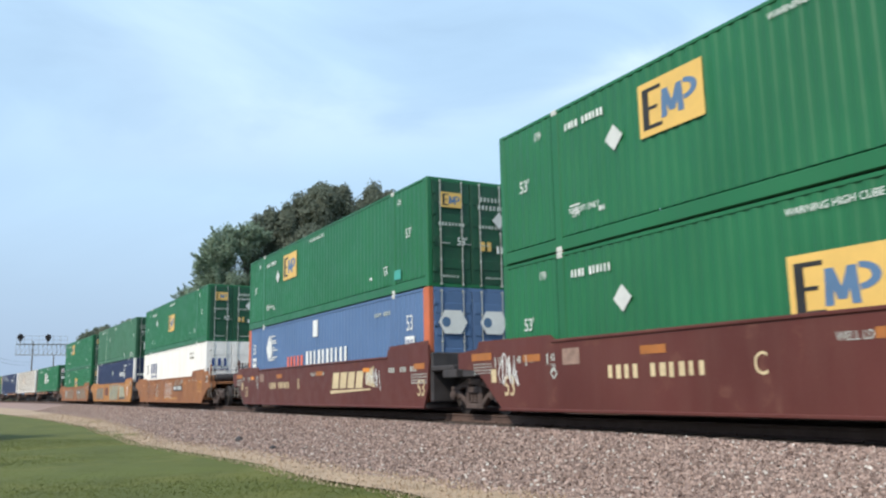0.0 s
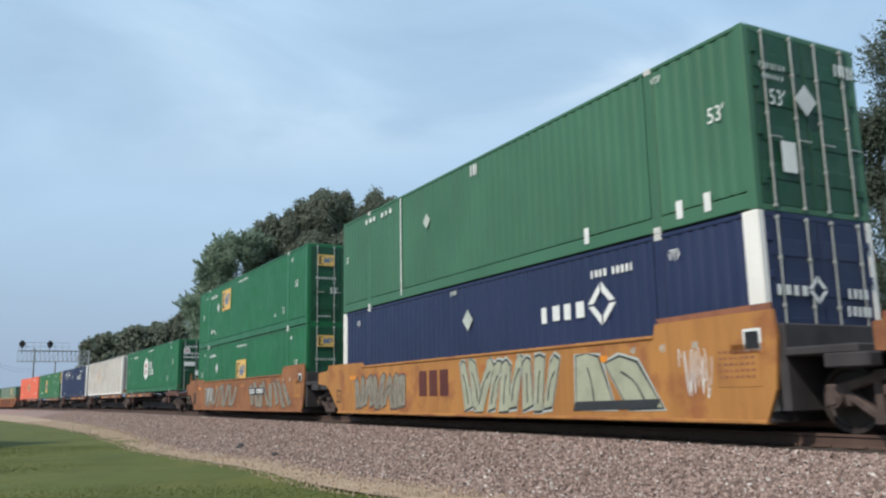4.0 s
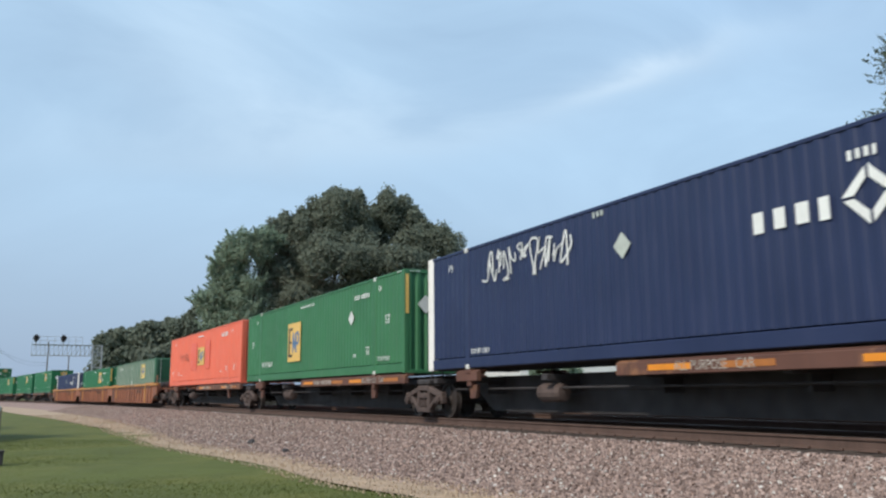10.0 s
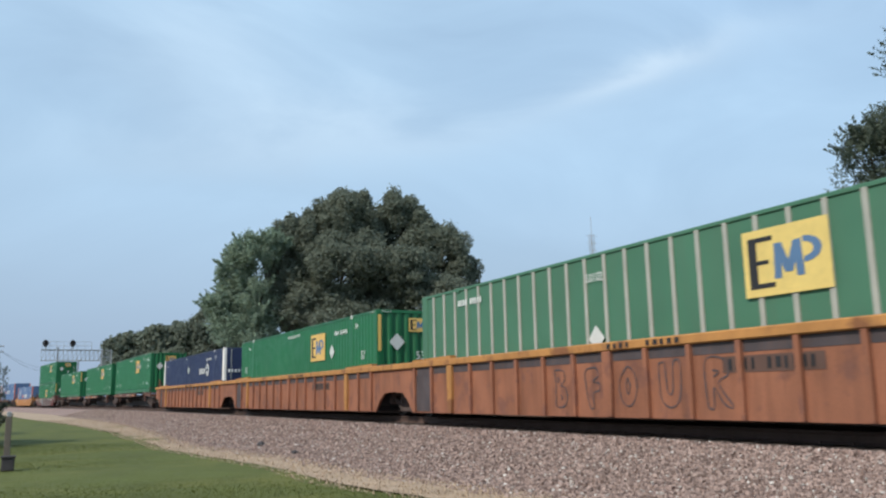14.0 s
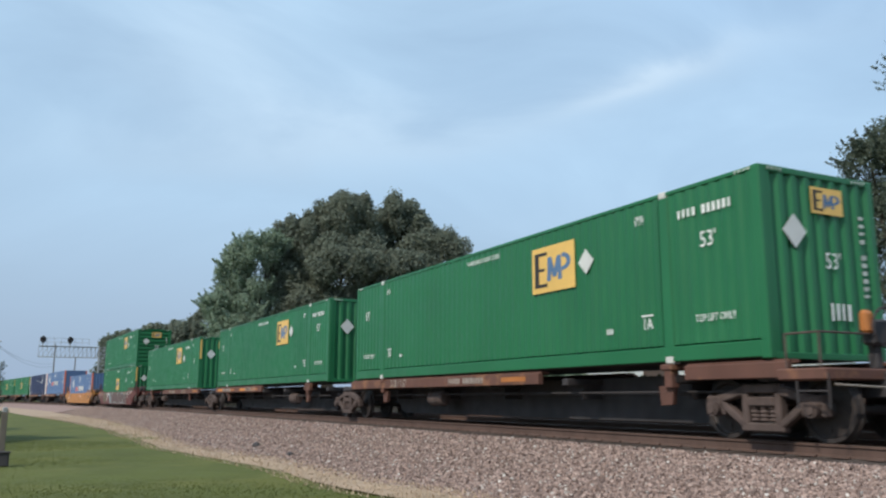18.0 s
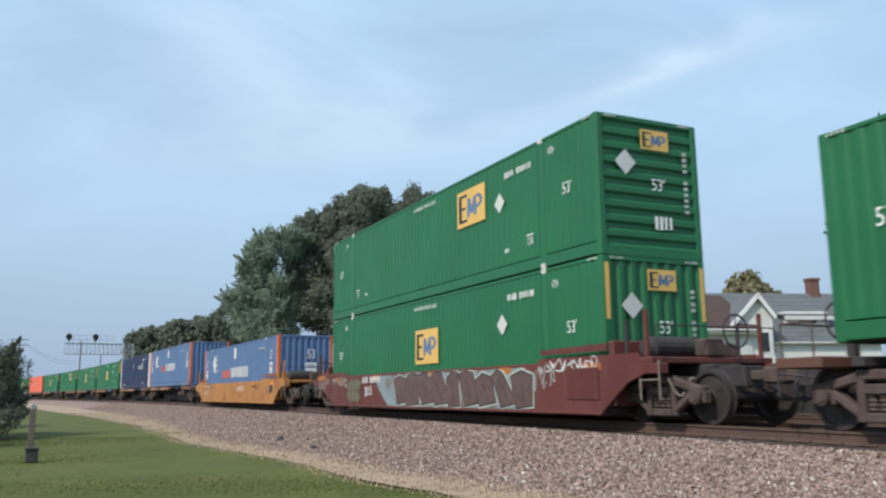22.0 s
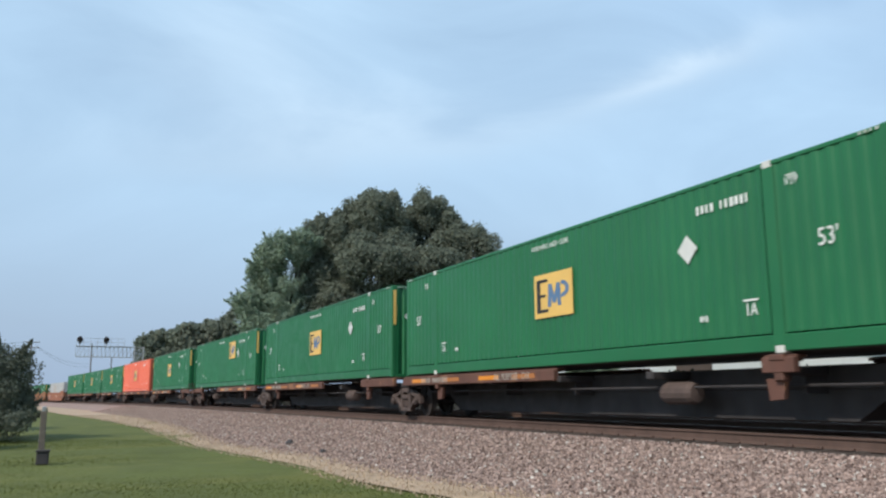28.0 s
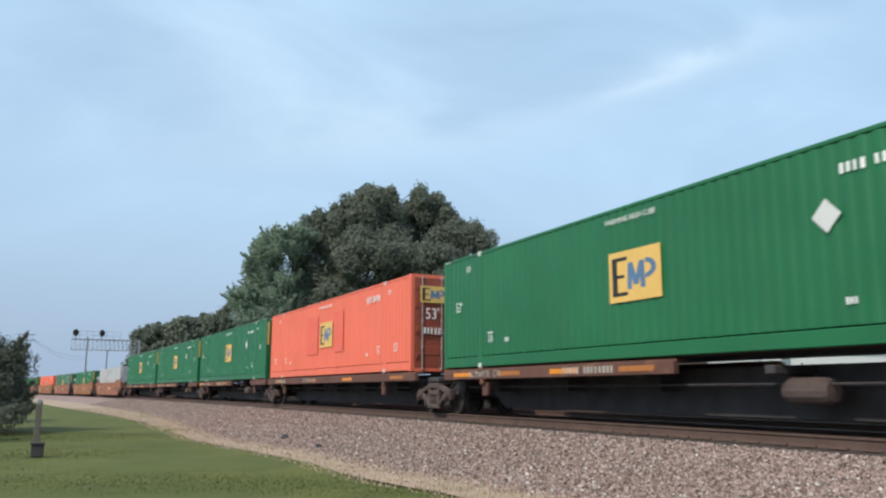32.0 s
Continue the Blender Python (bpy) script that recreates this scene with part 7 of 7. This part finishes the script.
tree("tree", "tall dark green tree with a dense rounded crown", 18.4, 62,
     [(19.0, 12.0, 1.8, 2.2, 0), (20.4, 12.2, 1.2, 1.9, 0), (15.7, 10.3, 1.5, 2.0, 0), (17.4, 10.8, 1.7, 2.3, 0), (19.4, 8.6, 2.9, 2.3, -2), (15.9, 7.4, 2.3, 2.1, 0), (18.2, 5.1, 3.3, 2.3, -1), (17.4, 8.8, 1.9, 1.9, 0), (20.8, 10.0, 1.6, 1.8, 0)], 125000, 0.12, LEAF_DARK, 1, 0.5)
tree("tree", "tall dark green tree with a broad crown", 24.0, 64,
     [(23.2, 12.1, 1.7, 2.0, 1), (24.4, 11.4, 1.3, 1.7, 1), (26.2, 10.0, 2.0, 2.1, 0), (27.5, 7.8, 1.5, 1.9, 0), (23.0, 8.2, 2.9, 2.1, -3), (25.3, 5.8, 3.5, 2.3, -2), (21.3, 5.0, 3.1, 2.3, -2), (28.2, 5.0, 1.6, 2.4, 0), (21.6, 10.6, 1.7, 1.9, 1), (24.6, 9.4, 2.0, 1.8, 0)], 125000, 0.12, LEAF_DARK, 2, 0.45)
tree("tree", "lighter green tree with feathery branch tips", 13.0, 60,
     [(13.1, 9.3, 1.7, 1.7, 0), (11.9, 8.3, 1.2, 1.5, 0), (14.3, 10.0, 1.3, 1.2, 0), (12.8, 6.5, 2.0, 1.7, 0), (10.9, 5.9, 1.3, 1.1, 0), (13.0, 4.2, 2.4, 2.2, 0)], 42000, 0.13, LEAF_MID, 3, 0.3, True, 0.14, 34)
tree("tree", "dark green tree low behind the line", 11.3, 84,
     [(11.6, 5.3, 1.2, 1.3, 0), (10.4, 5.0, 1.2, 1.4, 0), (12.4, 4.0, 1.6, 1.7, 0), (9.6, 3.4, 1.5, 1.7, 0), (11.2, 2.4, 2.2, 1.6, 0)], 34000, 0.15, LEAF_DARK, 4, 0.3)
tree("tree", "dark green tree in a distant row", 7.6, 110,
     [(8.4, 3.9, 1.1, 1.1, 0), (7.2, 3.6, 1.2, 1.2, 0), (8.0, 2.2, 2.0, 1.4, 0)], 9000, 0.34, LEAF_DARK, 5, 0.3)
tree("tree", "dark green tree at the end of a distant row", 5.2, 168,
     [(5.4, 3.4, 1.0, 1.0, 0), (4.5, 3.0, 0.9, 1.1, 0), (6.3, 3.2, 1.1, 1.1, 0), (5.2, 1.8, 1.6, 1.2, 0)], 9000, 0.45, LEAF_DARK, 6, 0.3)
tree("tree", "small dark green tree behind the houses", 29.8, 80,
     [(29.6, 5.6, 1.3, 1.2, 0), (30.8, 5.0, 1.3, 1.3, 0), (30.0, 3.0, 2.2, 1.8, 0)], 7000, 0.3, LEAF_DARK, 7, 0.25)
tree("tree", "large bluish green tree with uneven pointed boughs", 57.0, 40,
     [(58.9, 18.1, 2.9, 4.2, 0), (54.7, 14.0, 2.2, 2.1, 0), (56.5, 14.7, 2.2, 2.3, 0), (52.9, 8.8, 2.3, 2.0, 0), (56.4, 9.9, 4.0, 3.8, 1), (54.1, 5.8, 3.2, 2.6, 0), (58.1, 13.1, 3.3, 4.5, 1), (60.9, 20.2, 3.0, 3.4, 1)], 60000, 0.095, LEAF_BLUE, 8, 0.4, True, 0.16, 40)
tree("tree", "rounded tree with turning brownish leaves", 45.4, 78,
     [(45.2, 5.6, 1.5, 1.7, 0), (46.2, 5.2, 1.3, 1.5, 0), (44.4, 4.8, 1.1, 1.4, 0)], 7000, 0.24, LEAF_TAN, 9, 0.2)
tree("shrub", "light green young shrub beyond the track", 34.2, 44,
     [(34.2, 2.2, 1.0, 1.5, 0), (33.5, 1.2, 1.0, 1.2, 0), (35.0, 1.0, 1.1, 1.2, 0)], 3500, 0.16, LEAF_MID, 10, 0.08)


def bush(x, y, lobes, count, seed):
    b = thing("bush", "dark rounded garden bush on the lawn", "bush")
    b.matrix_basis = pose(x, y, GZ)
    g = Geo()
    rnd = random.Random(seed)
    for _ in range(9):
        a = rnd.uniform(0, 6.28)
        g.tube((0, 0, 0), (math.cos(a) * 0.9, math.sin(a) * 0.9, 1.8), 0.06, 0.02, 6)
    part("stems", g, BARK, b)
    leaves("crown", lobes, count, 0.07, LEAF_BUSH, b, seed, 0.14, True, 5)
    return b


bush(-2.45, 31.2, [((0, 0, 1.35), (1.6, 1.6, 1.35)), ((0.5, -1.2, 0.55), (1.2, 1.5, 0.6)), ((0.2, 1.7, 1.0), (1.3, 1.6, 1.0)), ((0.38, -0.23, 2.08), (1.15, 1.1, 1.05)), ((-0.95, 0, 2.08), (1.15, 1.1, 1.15)), ((0.6, -0.3, 0.9), (0.9, 0.95, 0.85))], 30000, 21)
# two more bushes, unseen, added to widen the shadow across the lawn
bush(-4.6, 41.0, [((0, 0, 1.5), (2.0, 2.4, 1.5)), ((0.5, 1.2, 2.3), (1.4, 1.6, 1.2)), ((-0.6, -1.4, 1.9), (1.4, 1.8, 1.3))], 14000, 22)
bush(-4.3, 25.5, [((0, 0, 1.3), (1.5, 2.0, 1.3)), ((0.2, 0.6, 2.0), (1.1, 1.3, 1.0))], 12000, 23)

# low bank with scrub added beyond the second track; near-black colour paints in shade
strip("bank", [across(s, [-8.4, -8.9, -9.6, -10.4, -11.4], lambda lat, q: GZ - 0.05 + smooth_step(-lat, ((8.4, 0.0), (8.9, 1.15), (9.6, 1.5), (10.4, 1.3), (11.4, 0.0))) * (1 + 0.16 * noise.noise((lat * 1.3, q * 0.4, 0)))) for s in [-60 + 2 * i for i in range(130)]], BANK, "low added earth bank, painted near-black as shade", "bank")


def scrub_pick(rng, n):
    s = -30 + 190 * rng.random(n)
    p = np.empty((n, 3))
    for i in range(n):
        top = 2.0 + 0.35 * noise.noise((s[i] * 0.5, 0, 0)) + 0.2 * noise.noise((s[i] * 2.1, 5, 0))
        x, y, _ = track(s[i], -8.6 - 1.6 * rng.random())
        p[i] = (x, y, GZ + top * rng.random() ** 0.7)
    return p, np.stack([rng.uniform(0.05, 0.11, n)] * 3, 1), turns(rng, n)


jitter_of["scrub"] = 0.0
scatter("scrub", "low added weeds and scrub beyond the tracks, painted shade-dark", "scrub", 95000, scrub_pick, [(-1, -0.4, 0), (1, -0.4, 0), (0.7, 0.5, 0.2), (-0.7, 0.5, 0.1)], [(0, 1, 2), (0, 2, 3)], WEED)

# marker post with a small box at its foot
mark = thing("marker_post", "dark wooden marker post with a small black box at its foot", "post")
mark.matrix_basis = pose(-0.43, 19.56, GZ)
g = Geo()
g.box(-0.06, 0.06, -0.06, 0.06, -0.1, 1.08, 0.01)
part("post", g, WOOD, mark)
g = Geo()
g.box(-0.045, 0.045, -0.045, 0.045, 1.08, 1.18, 0.012)
part("post_top", g, STEEL, mark, "pale weathered post top")
g = Geo()
g.box(0.0, 0.24, -0.12, 0.12, 0.0, 0.27, 0.02)
g.box(-0.02, 0.26, -0.14, 0.14, 0.26, 0.3, 0.01)
part("box", g, GRIME, mark, "small black box", at=pose(-0.08, -0.2, 0))


# ---- signal bridge, poles, wires ----
def lattice(g, x0, x1, y0, y1, z0, z1, n, r=0.05, along="x"):
    """An open truss of angles between two corners."""
    cs = [(y, z) for y in (y0, y1) for z in (z0, z1)] if along == "x" else [(x, y) for x in (x0, x1) for y in (y0, y1)]
    for a, b in cs:
        g.tube(*(((x0, a, b), (x1, a, b)) if along == "x" else ((a, b, z0), (a, b, z1))), r, n=5)
    for i in range(n):
        if along == "x":
            u, v = x0 + (x1 - x0) * i / n, x0 + (x1 - x0) * (i + 1) / n
            for y in (y0, y1):
                g.tube((u, y, z0), (v, y, z1), r * 0.6, n=4)
                g.tube((u, y, z0), (u, y, z1), r * 0.6, n=4)
        else:
            u, v = z0 + (z1 - z0) * i / n, z0 + (z1 - z0) * (i + 1) / n
            for y in (y0, y1):
                g.tube((x0, y, u), (x1, y, v), r * 0.6, n=4)
                g.tube((x0, y, u), (x1, y, u), r * 0.6, n=4)


gantry = thing("signal_gantry", "grey steel cantilever signal gantry with two dark heads", "signal gantry")
gantry.matrix_basis = pose(0, 150, 0)
g = Geo()
lattice(g, 9.9, 11.3, -0.5, 0.5, GZ, 9.1, 8, 0.13, "z")
part("mast", g, STEEL, gantry)
g = Geo()
lattice(g, 0.7, 11.3, -0.4, 0.4, 7.3, 9.0, 16, 0.06)
part("beam", g, STEEL, gantry)
g = Geo()
for x in np.linspace(0.8, 8.2, 8):
    g.tube((x, -0.5, 9.0), (x, -0.5, 10.35), 0.025, n=5)
g.tube((0.8, -0.5, 10.35), (8.2, -0.5, 10.35), 0.03, n=5)
g.tube((0.8, -0.5, 9.7), (8.2, -0.5, 9.7), 0.03, n=5)
part("walkway_rail", g, STEEL, gantry)
g = Geo()
g.box(0.7, 10.6, -0.5, 0.5, 9.02, 9.08)
part("walkway", g, STEEL, gantry)
for x in (1.27, 5.32):
    head = part("signal_head", Geo().tube((0, -0.06, 10.1), (0, 0.06, 10.1), 0.47, 0.47, 18), GRIME, gantry, "round black signal head with a hood", at=pose(x, -0.7, 0))
    part("hood", shared("hood", lambda g: g.tube((0, 0, 0), (0, -0.45, 0.02), 0.2, 0.2, 12, False), GRIME), GRIME, head, at=pose(0, -0.05, 10.1))
    part("case", Geo().box(-0.22, 0.22, 0.06, 0.5, 9.5, 10.65, 0.04), GRIME, head)
    part("bracket", Geo().tube((0, 0, 9.05), (0, 0, 9.7), 0.08, n=6), STEEL, gantry, at=pose(x, -0.4, 0))


def pole(x, y, h, arms, label, brace=False):
    p = thing("utility_pole", label, "utility pole", "utility poles")
    p.matrix_basis = pose(x, y, GZ)
    part("shaft", Geo().tube((0, 0, -0.3), (0, 0, h), 0.17, 0.11, 9), WOOD, p)
    for z in arms:
        arm = part("crossarm", Geo().box(-1.35, 1.35, -0.06, 0.06, z - 0.07, z + 0.07, 0.01), WOOD, p)
        for q in (-1.2, -0.7, 0.7, 1.2):
            part("insulator", shared("insulator", lambda g: g.lathe([(0.0, 0.0), (0.05, 0.0), (0.07, 0.08), (0.04, 0.14), (0.0, 0.16)], 8, "z"), STEEL), STEEL, arm, at=pose(q, 0, z + 0.07))
    if brace:
        part("guy_brace", Geo().tube((0.12, 0, h * 0.45), (2.6, 0, 0), 0.06, n=6), WOOD, p)
    return p


pole(-6.7, 170, 12.0, (11.5, 10.5), "tall wooden utility pole with two crossarms")
pole(4.2, 200, 13.2, (), "dark wooden pole with a slanting brace", True)
pole(8.6, 204, 10.4, (), "dark wooden pole beside the line")
wires = thing("overhead_wires", "thin sagging overhead wires between poles", "wires")
for q, (a, b) in enumerate((((-6.7, 170, 10.7), (4.2, 200, 8.0)), ((-5.6, 170, 9.7), (4.2, 200, 7.4)), ((-7.6, 170, 10.7), (-40, 120, 9.5)))):
    g = Geo()
    pts = [Vector(a).lerp(Vector(b), i / 12) - Vector((0, 0, 1.3 * math.sin(math.pi * i / 12))) for i in range(13)]
    for p in pts:
        g.v += [(p.x, p.y, p.z + 0.02), (p.x + 0.02, p.y, p.z - 0.012), (p.x - 0.02, p.y, p.z - 0.012)]
    g.f = [(3 * i + j, 3 * i + (j + 1) % 3, 3 * i + 3 + (j + 1) % 3, 3 * i + 3 + j) for i in range(len(pts) - 1) for j in range(3)]
    part("wire", g, GRIME, wires)


# ---- houses beyond the line ----
HOUSES = []


def house(name, label, at, length, depth, wall, ridge, roof, overhang=0.45, windows=(), dormer=False, chimney=None, clap=True):
    """A gabled house: its ridge runs along x, the -y side and the -x gable look towards the line."""
    h = thing(name, label, "house", "houses beyond the line")
    HOUSES.append(h)
    h.matrix_basis = at
    L2, D2 = length / 2, depth / 2
    g = Geo()
    for y in (-D2, D2):
        g.box(-L2, L2, *sorted((y, y - math.copysign(0.2, y))), 0, wall)
    part("wall", g, SIDING, h)
    for x in (-L2, L2):
        g = Geo()
        x0, x1 = sorted((x, x - math.copysign(0.2, x)))
        g.prism([(-D2 + 0.2, 0), (D2 - 0.2, 0), (D2 - 0.2, wall), (0, ridge - 0.15), (-D2 + 0.2, wall)], x0, x1)
        part("gable_wall", g, SIDING, h)
    slope = math.atan2(ridge - wall, D2)
    run = math.hypot(ridge - wall, D2) + overhang
    for k in (-1, 1):
        m = Matrix.Translation((0, 0, ridge)) @ Matrix.Rotation(-k * slope, 4, "X")
        deck = part("roof", Geo().box(-L2 - overhang, L2 + overhang, *sorted((0, k * run)), -0.12, -0.02, 0.004, m), roof, h)
        rows = int(run / 0.24)
        for i in range(rows):
            y0, y1 = i * run / rows, (i + 1) * run / rows + 0.03
            part("shingle_course", Geo().box(-L2 - overhang, L2 + overhang, *sorted((k * y0, k * y1)), -0.03, 0.0 + 0.014 * (i % 2), 0.004, m), roof, deck)
        for x in (-L2 - overhang, L2 + overhang):
            part("barge_board", Geo().box(x - 0.04, x + 0.04, *sorted((0, k * (run + 0.02))), -0.3, -0.03, 0.01, m), TRIM_WHITE, h)
        part("gutter", Geo().box(-L2 - overhang, L2 + overhang, *sorted((k * (run - 0.02), k * (run + 0.1))), -0.2, -0.04, 0.02, m), TRIM_WHITE, h)
    if clap:
        front = shared("clapboard/f%.1f" % length, lambda g: g.box(-L2, L2, -D2 - 0.02, -D2, 0, 0.185), SIDING)
        side = shared("clapboard/s%.1f" % length, lambda g: g.box(-L2 - 0.02, -L2, -D2, D2, 0, 0.185), SIDING)
        for i in range(int(wall / 0.2)):
            for me in (front, side):
                part("clapboard", me, SIDING, h, at=pose(0, 0, 0.2 * i))
    for face, u, z, w, t in windows:
        win = part("window", Geo().box(-w / 2, w / 2, -0.05, 0.0, 0, t, 0.01), TRIM_WHITE, h, at=(pose(u, -D2 - 0.02, z) if face == "y" else pose(-L2 - 0.02, u, z, 0, 0, -90)))
        part("pane", Geo().box(-w / 2 + 0.08, w / 2 - 0.08, -0.06, -0.045, 0.08, t / 2 - 0.03), PANE, win)
        part("pane", Geo().box(-w / 2 + 0.08, w / 2 - 0.08, -0.06, -0.045, t / 2 + 0.03, t - 0.08), PANE, win)
        part("sill", Geo().box(-w / 2 - 0.06, w / 2 + 0.06, -0.12, 0.0, -0.06, 0.0, 0.01), TRIM_WHITE, win)
    if dormer:
        g = Geo()
        g.box(-1.5, 1.5, -3.0, 0.5, wall + 0.7, wall + 1.75)
        d = part("dormer", g, SIDING, h, at=pose(1.2, 0, 0))
        part("dormer_roof", Geo().box(-1.8, 1.8, -3.3, 0.6, 0, 0.14, 0.03, Matrix.Translation((0, 0, wall + 1.8)) @ Matrix.Rotation(radians(7), 4, "X")), roof, d)
        part("dormer_trim", Geo().box(-1.8, 1.8, -3.36, -3.3, -0.24, 0.02, 0.01, Matrix.Translation((0, 0, wall + 1.8)) @ Matrix.Rotation(radians(7), 4, "X")), TRIM_WHITE, d)
        part("pane", Geo().box(-0.6, 0.6, -3.04, -3.0, wall + 0.95, wall + 1.5), PANE, d)
    if chimney is not None:
        c = part("chimney", Geo().box(chimney - 0.35, chimney + 0.35, -0.35, 0.35, ridge - 0.9, ridge + 1.0, 0.02), BRICK, h)
        part("chimney_cap", Geo().box(chimney - 0.42, chimney + 0.42, -0.42, 0.42, ridge + 0.9, ridge + 1.08, 0.02), BRICK, c)
    return h


p = sky_point(46.4, 0, 62)
house("house", "white clapboard house with a grey shingle roof, dormer and chimney", pose(p.x, p.y, GZ, 0, 0, -17), 11.5, 7.6, 4.6, 7.9, ROOF_GREY,
      windows=(("x", 0.6, 1.0, 0.9, 1.5), ("x", -1.6, 0.9, 0.9, 1.5), ("x", 0, 4.2, 0.8, 1.2), ("y", -2.4, 1.0, 1.0, 1.5), ("y", 2.6, 1.0, 1.6, 1.5)), dormer=True, chimney=3.6)
house("house", "low white house with a brown shingle roof and brick chimney", pose(33.9, 44.6, GZ, 0, 0, -12), 13.7, 8.0, 5.1, 7.5, ROOF_BROWN,
      windows=(("y", -1.9, 3.45, 0.9, 1.1), ("y", -4.6, 1.0, 1.0, 1.5), ("x", 0.2, 1.0, 1.0, 1.4)), chimney=3.2)
p = sky_point(36.75, 0, 70)
mast = thing("antenna_mast", "thin lattice antenna mast behind the houses", "antenna")
mast.matrix_basis = pose(p.x, p.y, GZ)
g = Geo()
lattice(g, -0.14, 0.14, -0.14, 0.14, 0, 14.5, 24, 0.024, "z")
part("mast", g, STEEL, mast)
part("aerial", Geo().tube((0, 0, 14.5), (0, 0, 16.0), 0.024, n=5), STEEL, mast)
for i in range(9):
    part("aerial_rod", shared("aerial_rod", lambda g: g.tube((-0.55, 0, 0), (0.55, 0, 0), 0.014, n=5), STEEL), STEEL, mast, at=pose(0, 0, 9.4 + 0.62 * i))

# a lopsided front gable on the white house
def cross_gable(h, u, left, right, wall_left, wall_right, peak, front, back, roof):
    g = Geo()
    g.prism([(-right, 0), (left, 0), (left, wall_left), (0, peak - 0.1), (-right, wall_right)], -0.1, 0.1)
    gable = part("cross_gable", g, SIDING, h, at=pose(u, front, 0, 0, 0, 90) @ Matrix.Rotation(math.pi, 4, "Z"))
    for k, half, wall in ((1, left, wall_left), (-1, right, wall_right)):
        run = math.hypot(peak - wall, half) + 0.3
        m = Matrix.Translation((0, 0, peak)) @ Matrix.Rotation(-k * math.atan2(peak - wall, half), 4, "X")
        part("gable_roof", Geo().box(-(back - front), 0.35, *sorted((0, k * run)), -0.1, 0.0, 0.004, m), roof, gable)
        part("gable_trim", Geo().box(0.35, 0.42, *sorted((0, k * run)), -0.24, 0.02, 0.008, m), TRIM_WHITE, gable)
    for y in (0.35, -1.9):
        win = part("gable_window", Geo().box(0.1, 0.14, y - 0.38, y + 0.38, 3.5, 4.9, 0.01), TRIM_WHITE, gable)
        part("pane", Geo().box(0.135, 0.15, y - 0.3, y + 0.3, 3.58, 4.82), PANE, win)


white_house, brown_house = HOUSES
cross_gable(white_house, -3.3, 1.0, 2.6, 6.05, 4.7, 7.35, -4.6, -1.0, ROOF_GREY)

# the brown roof steps up along a white verge board, and a garage door stands below
slope = math.atan2(7.5 - 5.1, 4.0)
m = Matrix.Translation((0, 0, 7.5)) @ Matrix.Rotation(slope, 4, "X")
upper = part("roof_step", Geo().box(-0.85, 7.3, -5.15, 0.0, 0.016, 0.15, 0.01, m), ROOF_BROWN, brown_house)
part("verge_board", Geo().box(-0.97, -0.852, -5.2, 0.0, -0.02, 0.2, 0.01, m), TRIM_WHITE, upper)
part("fascia", Geo().box(-0.85, 7.3, -5.24, -5.152, -0.06, 0.16, 0.01, m), TRIM_WHITE, upper)
door = part("garage_door", Geo().box(0.8, 3.2, -4.08, -4.022, 0.0, 3.5, 0.02), material("brown_door_paint", (0.11, 0.075, 0.062), 0.6), brown_house, "brown garage door")
for i in range(4):
    part("door_panel", Geo().box(0.95, 3.05, -4.11, -4.082, 0.2 + 0.82 * i, 0.88 + 0.82 * i, 0.012), MATS["brown_door_paint"], door)

motions()
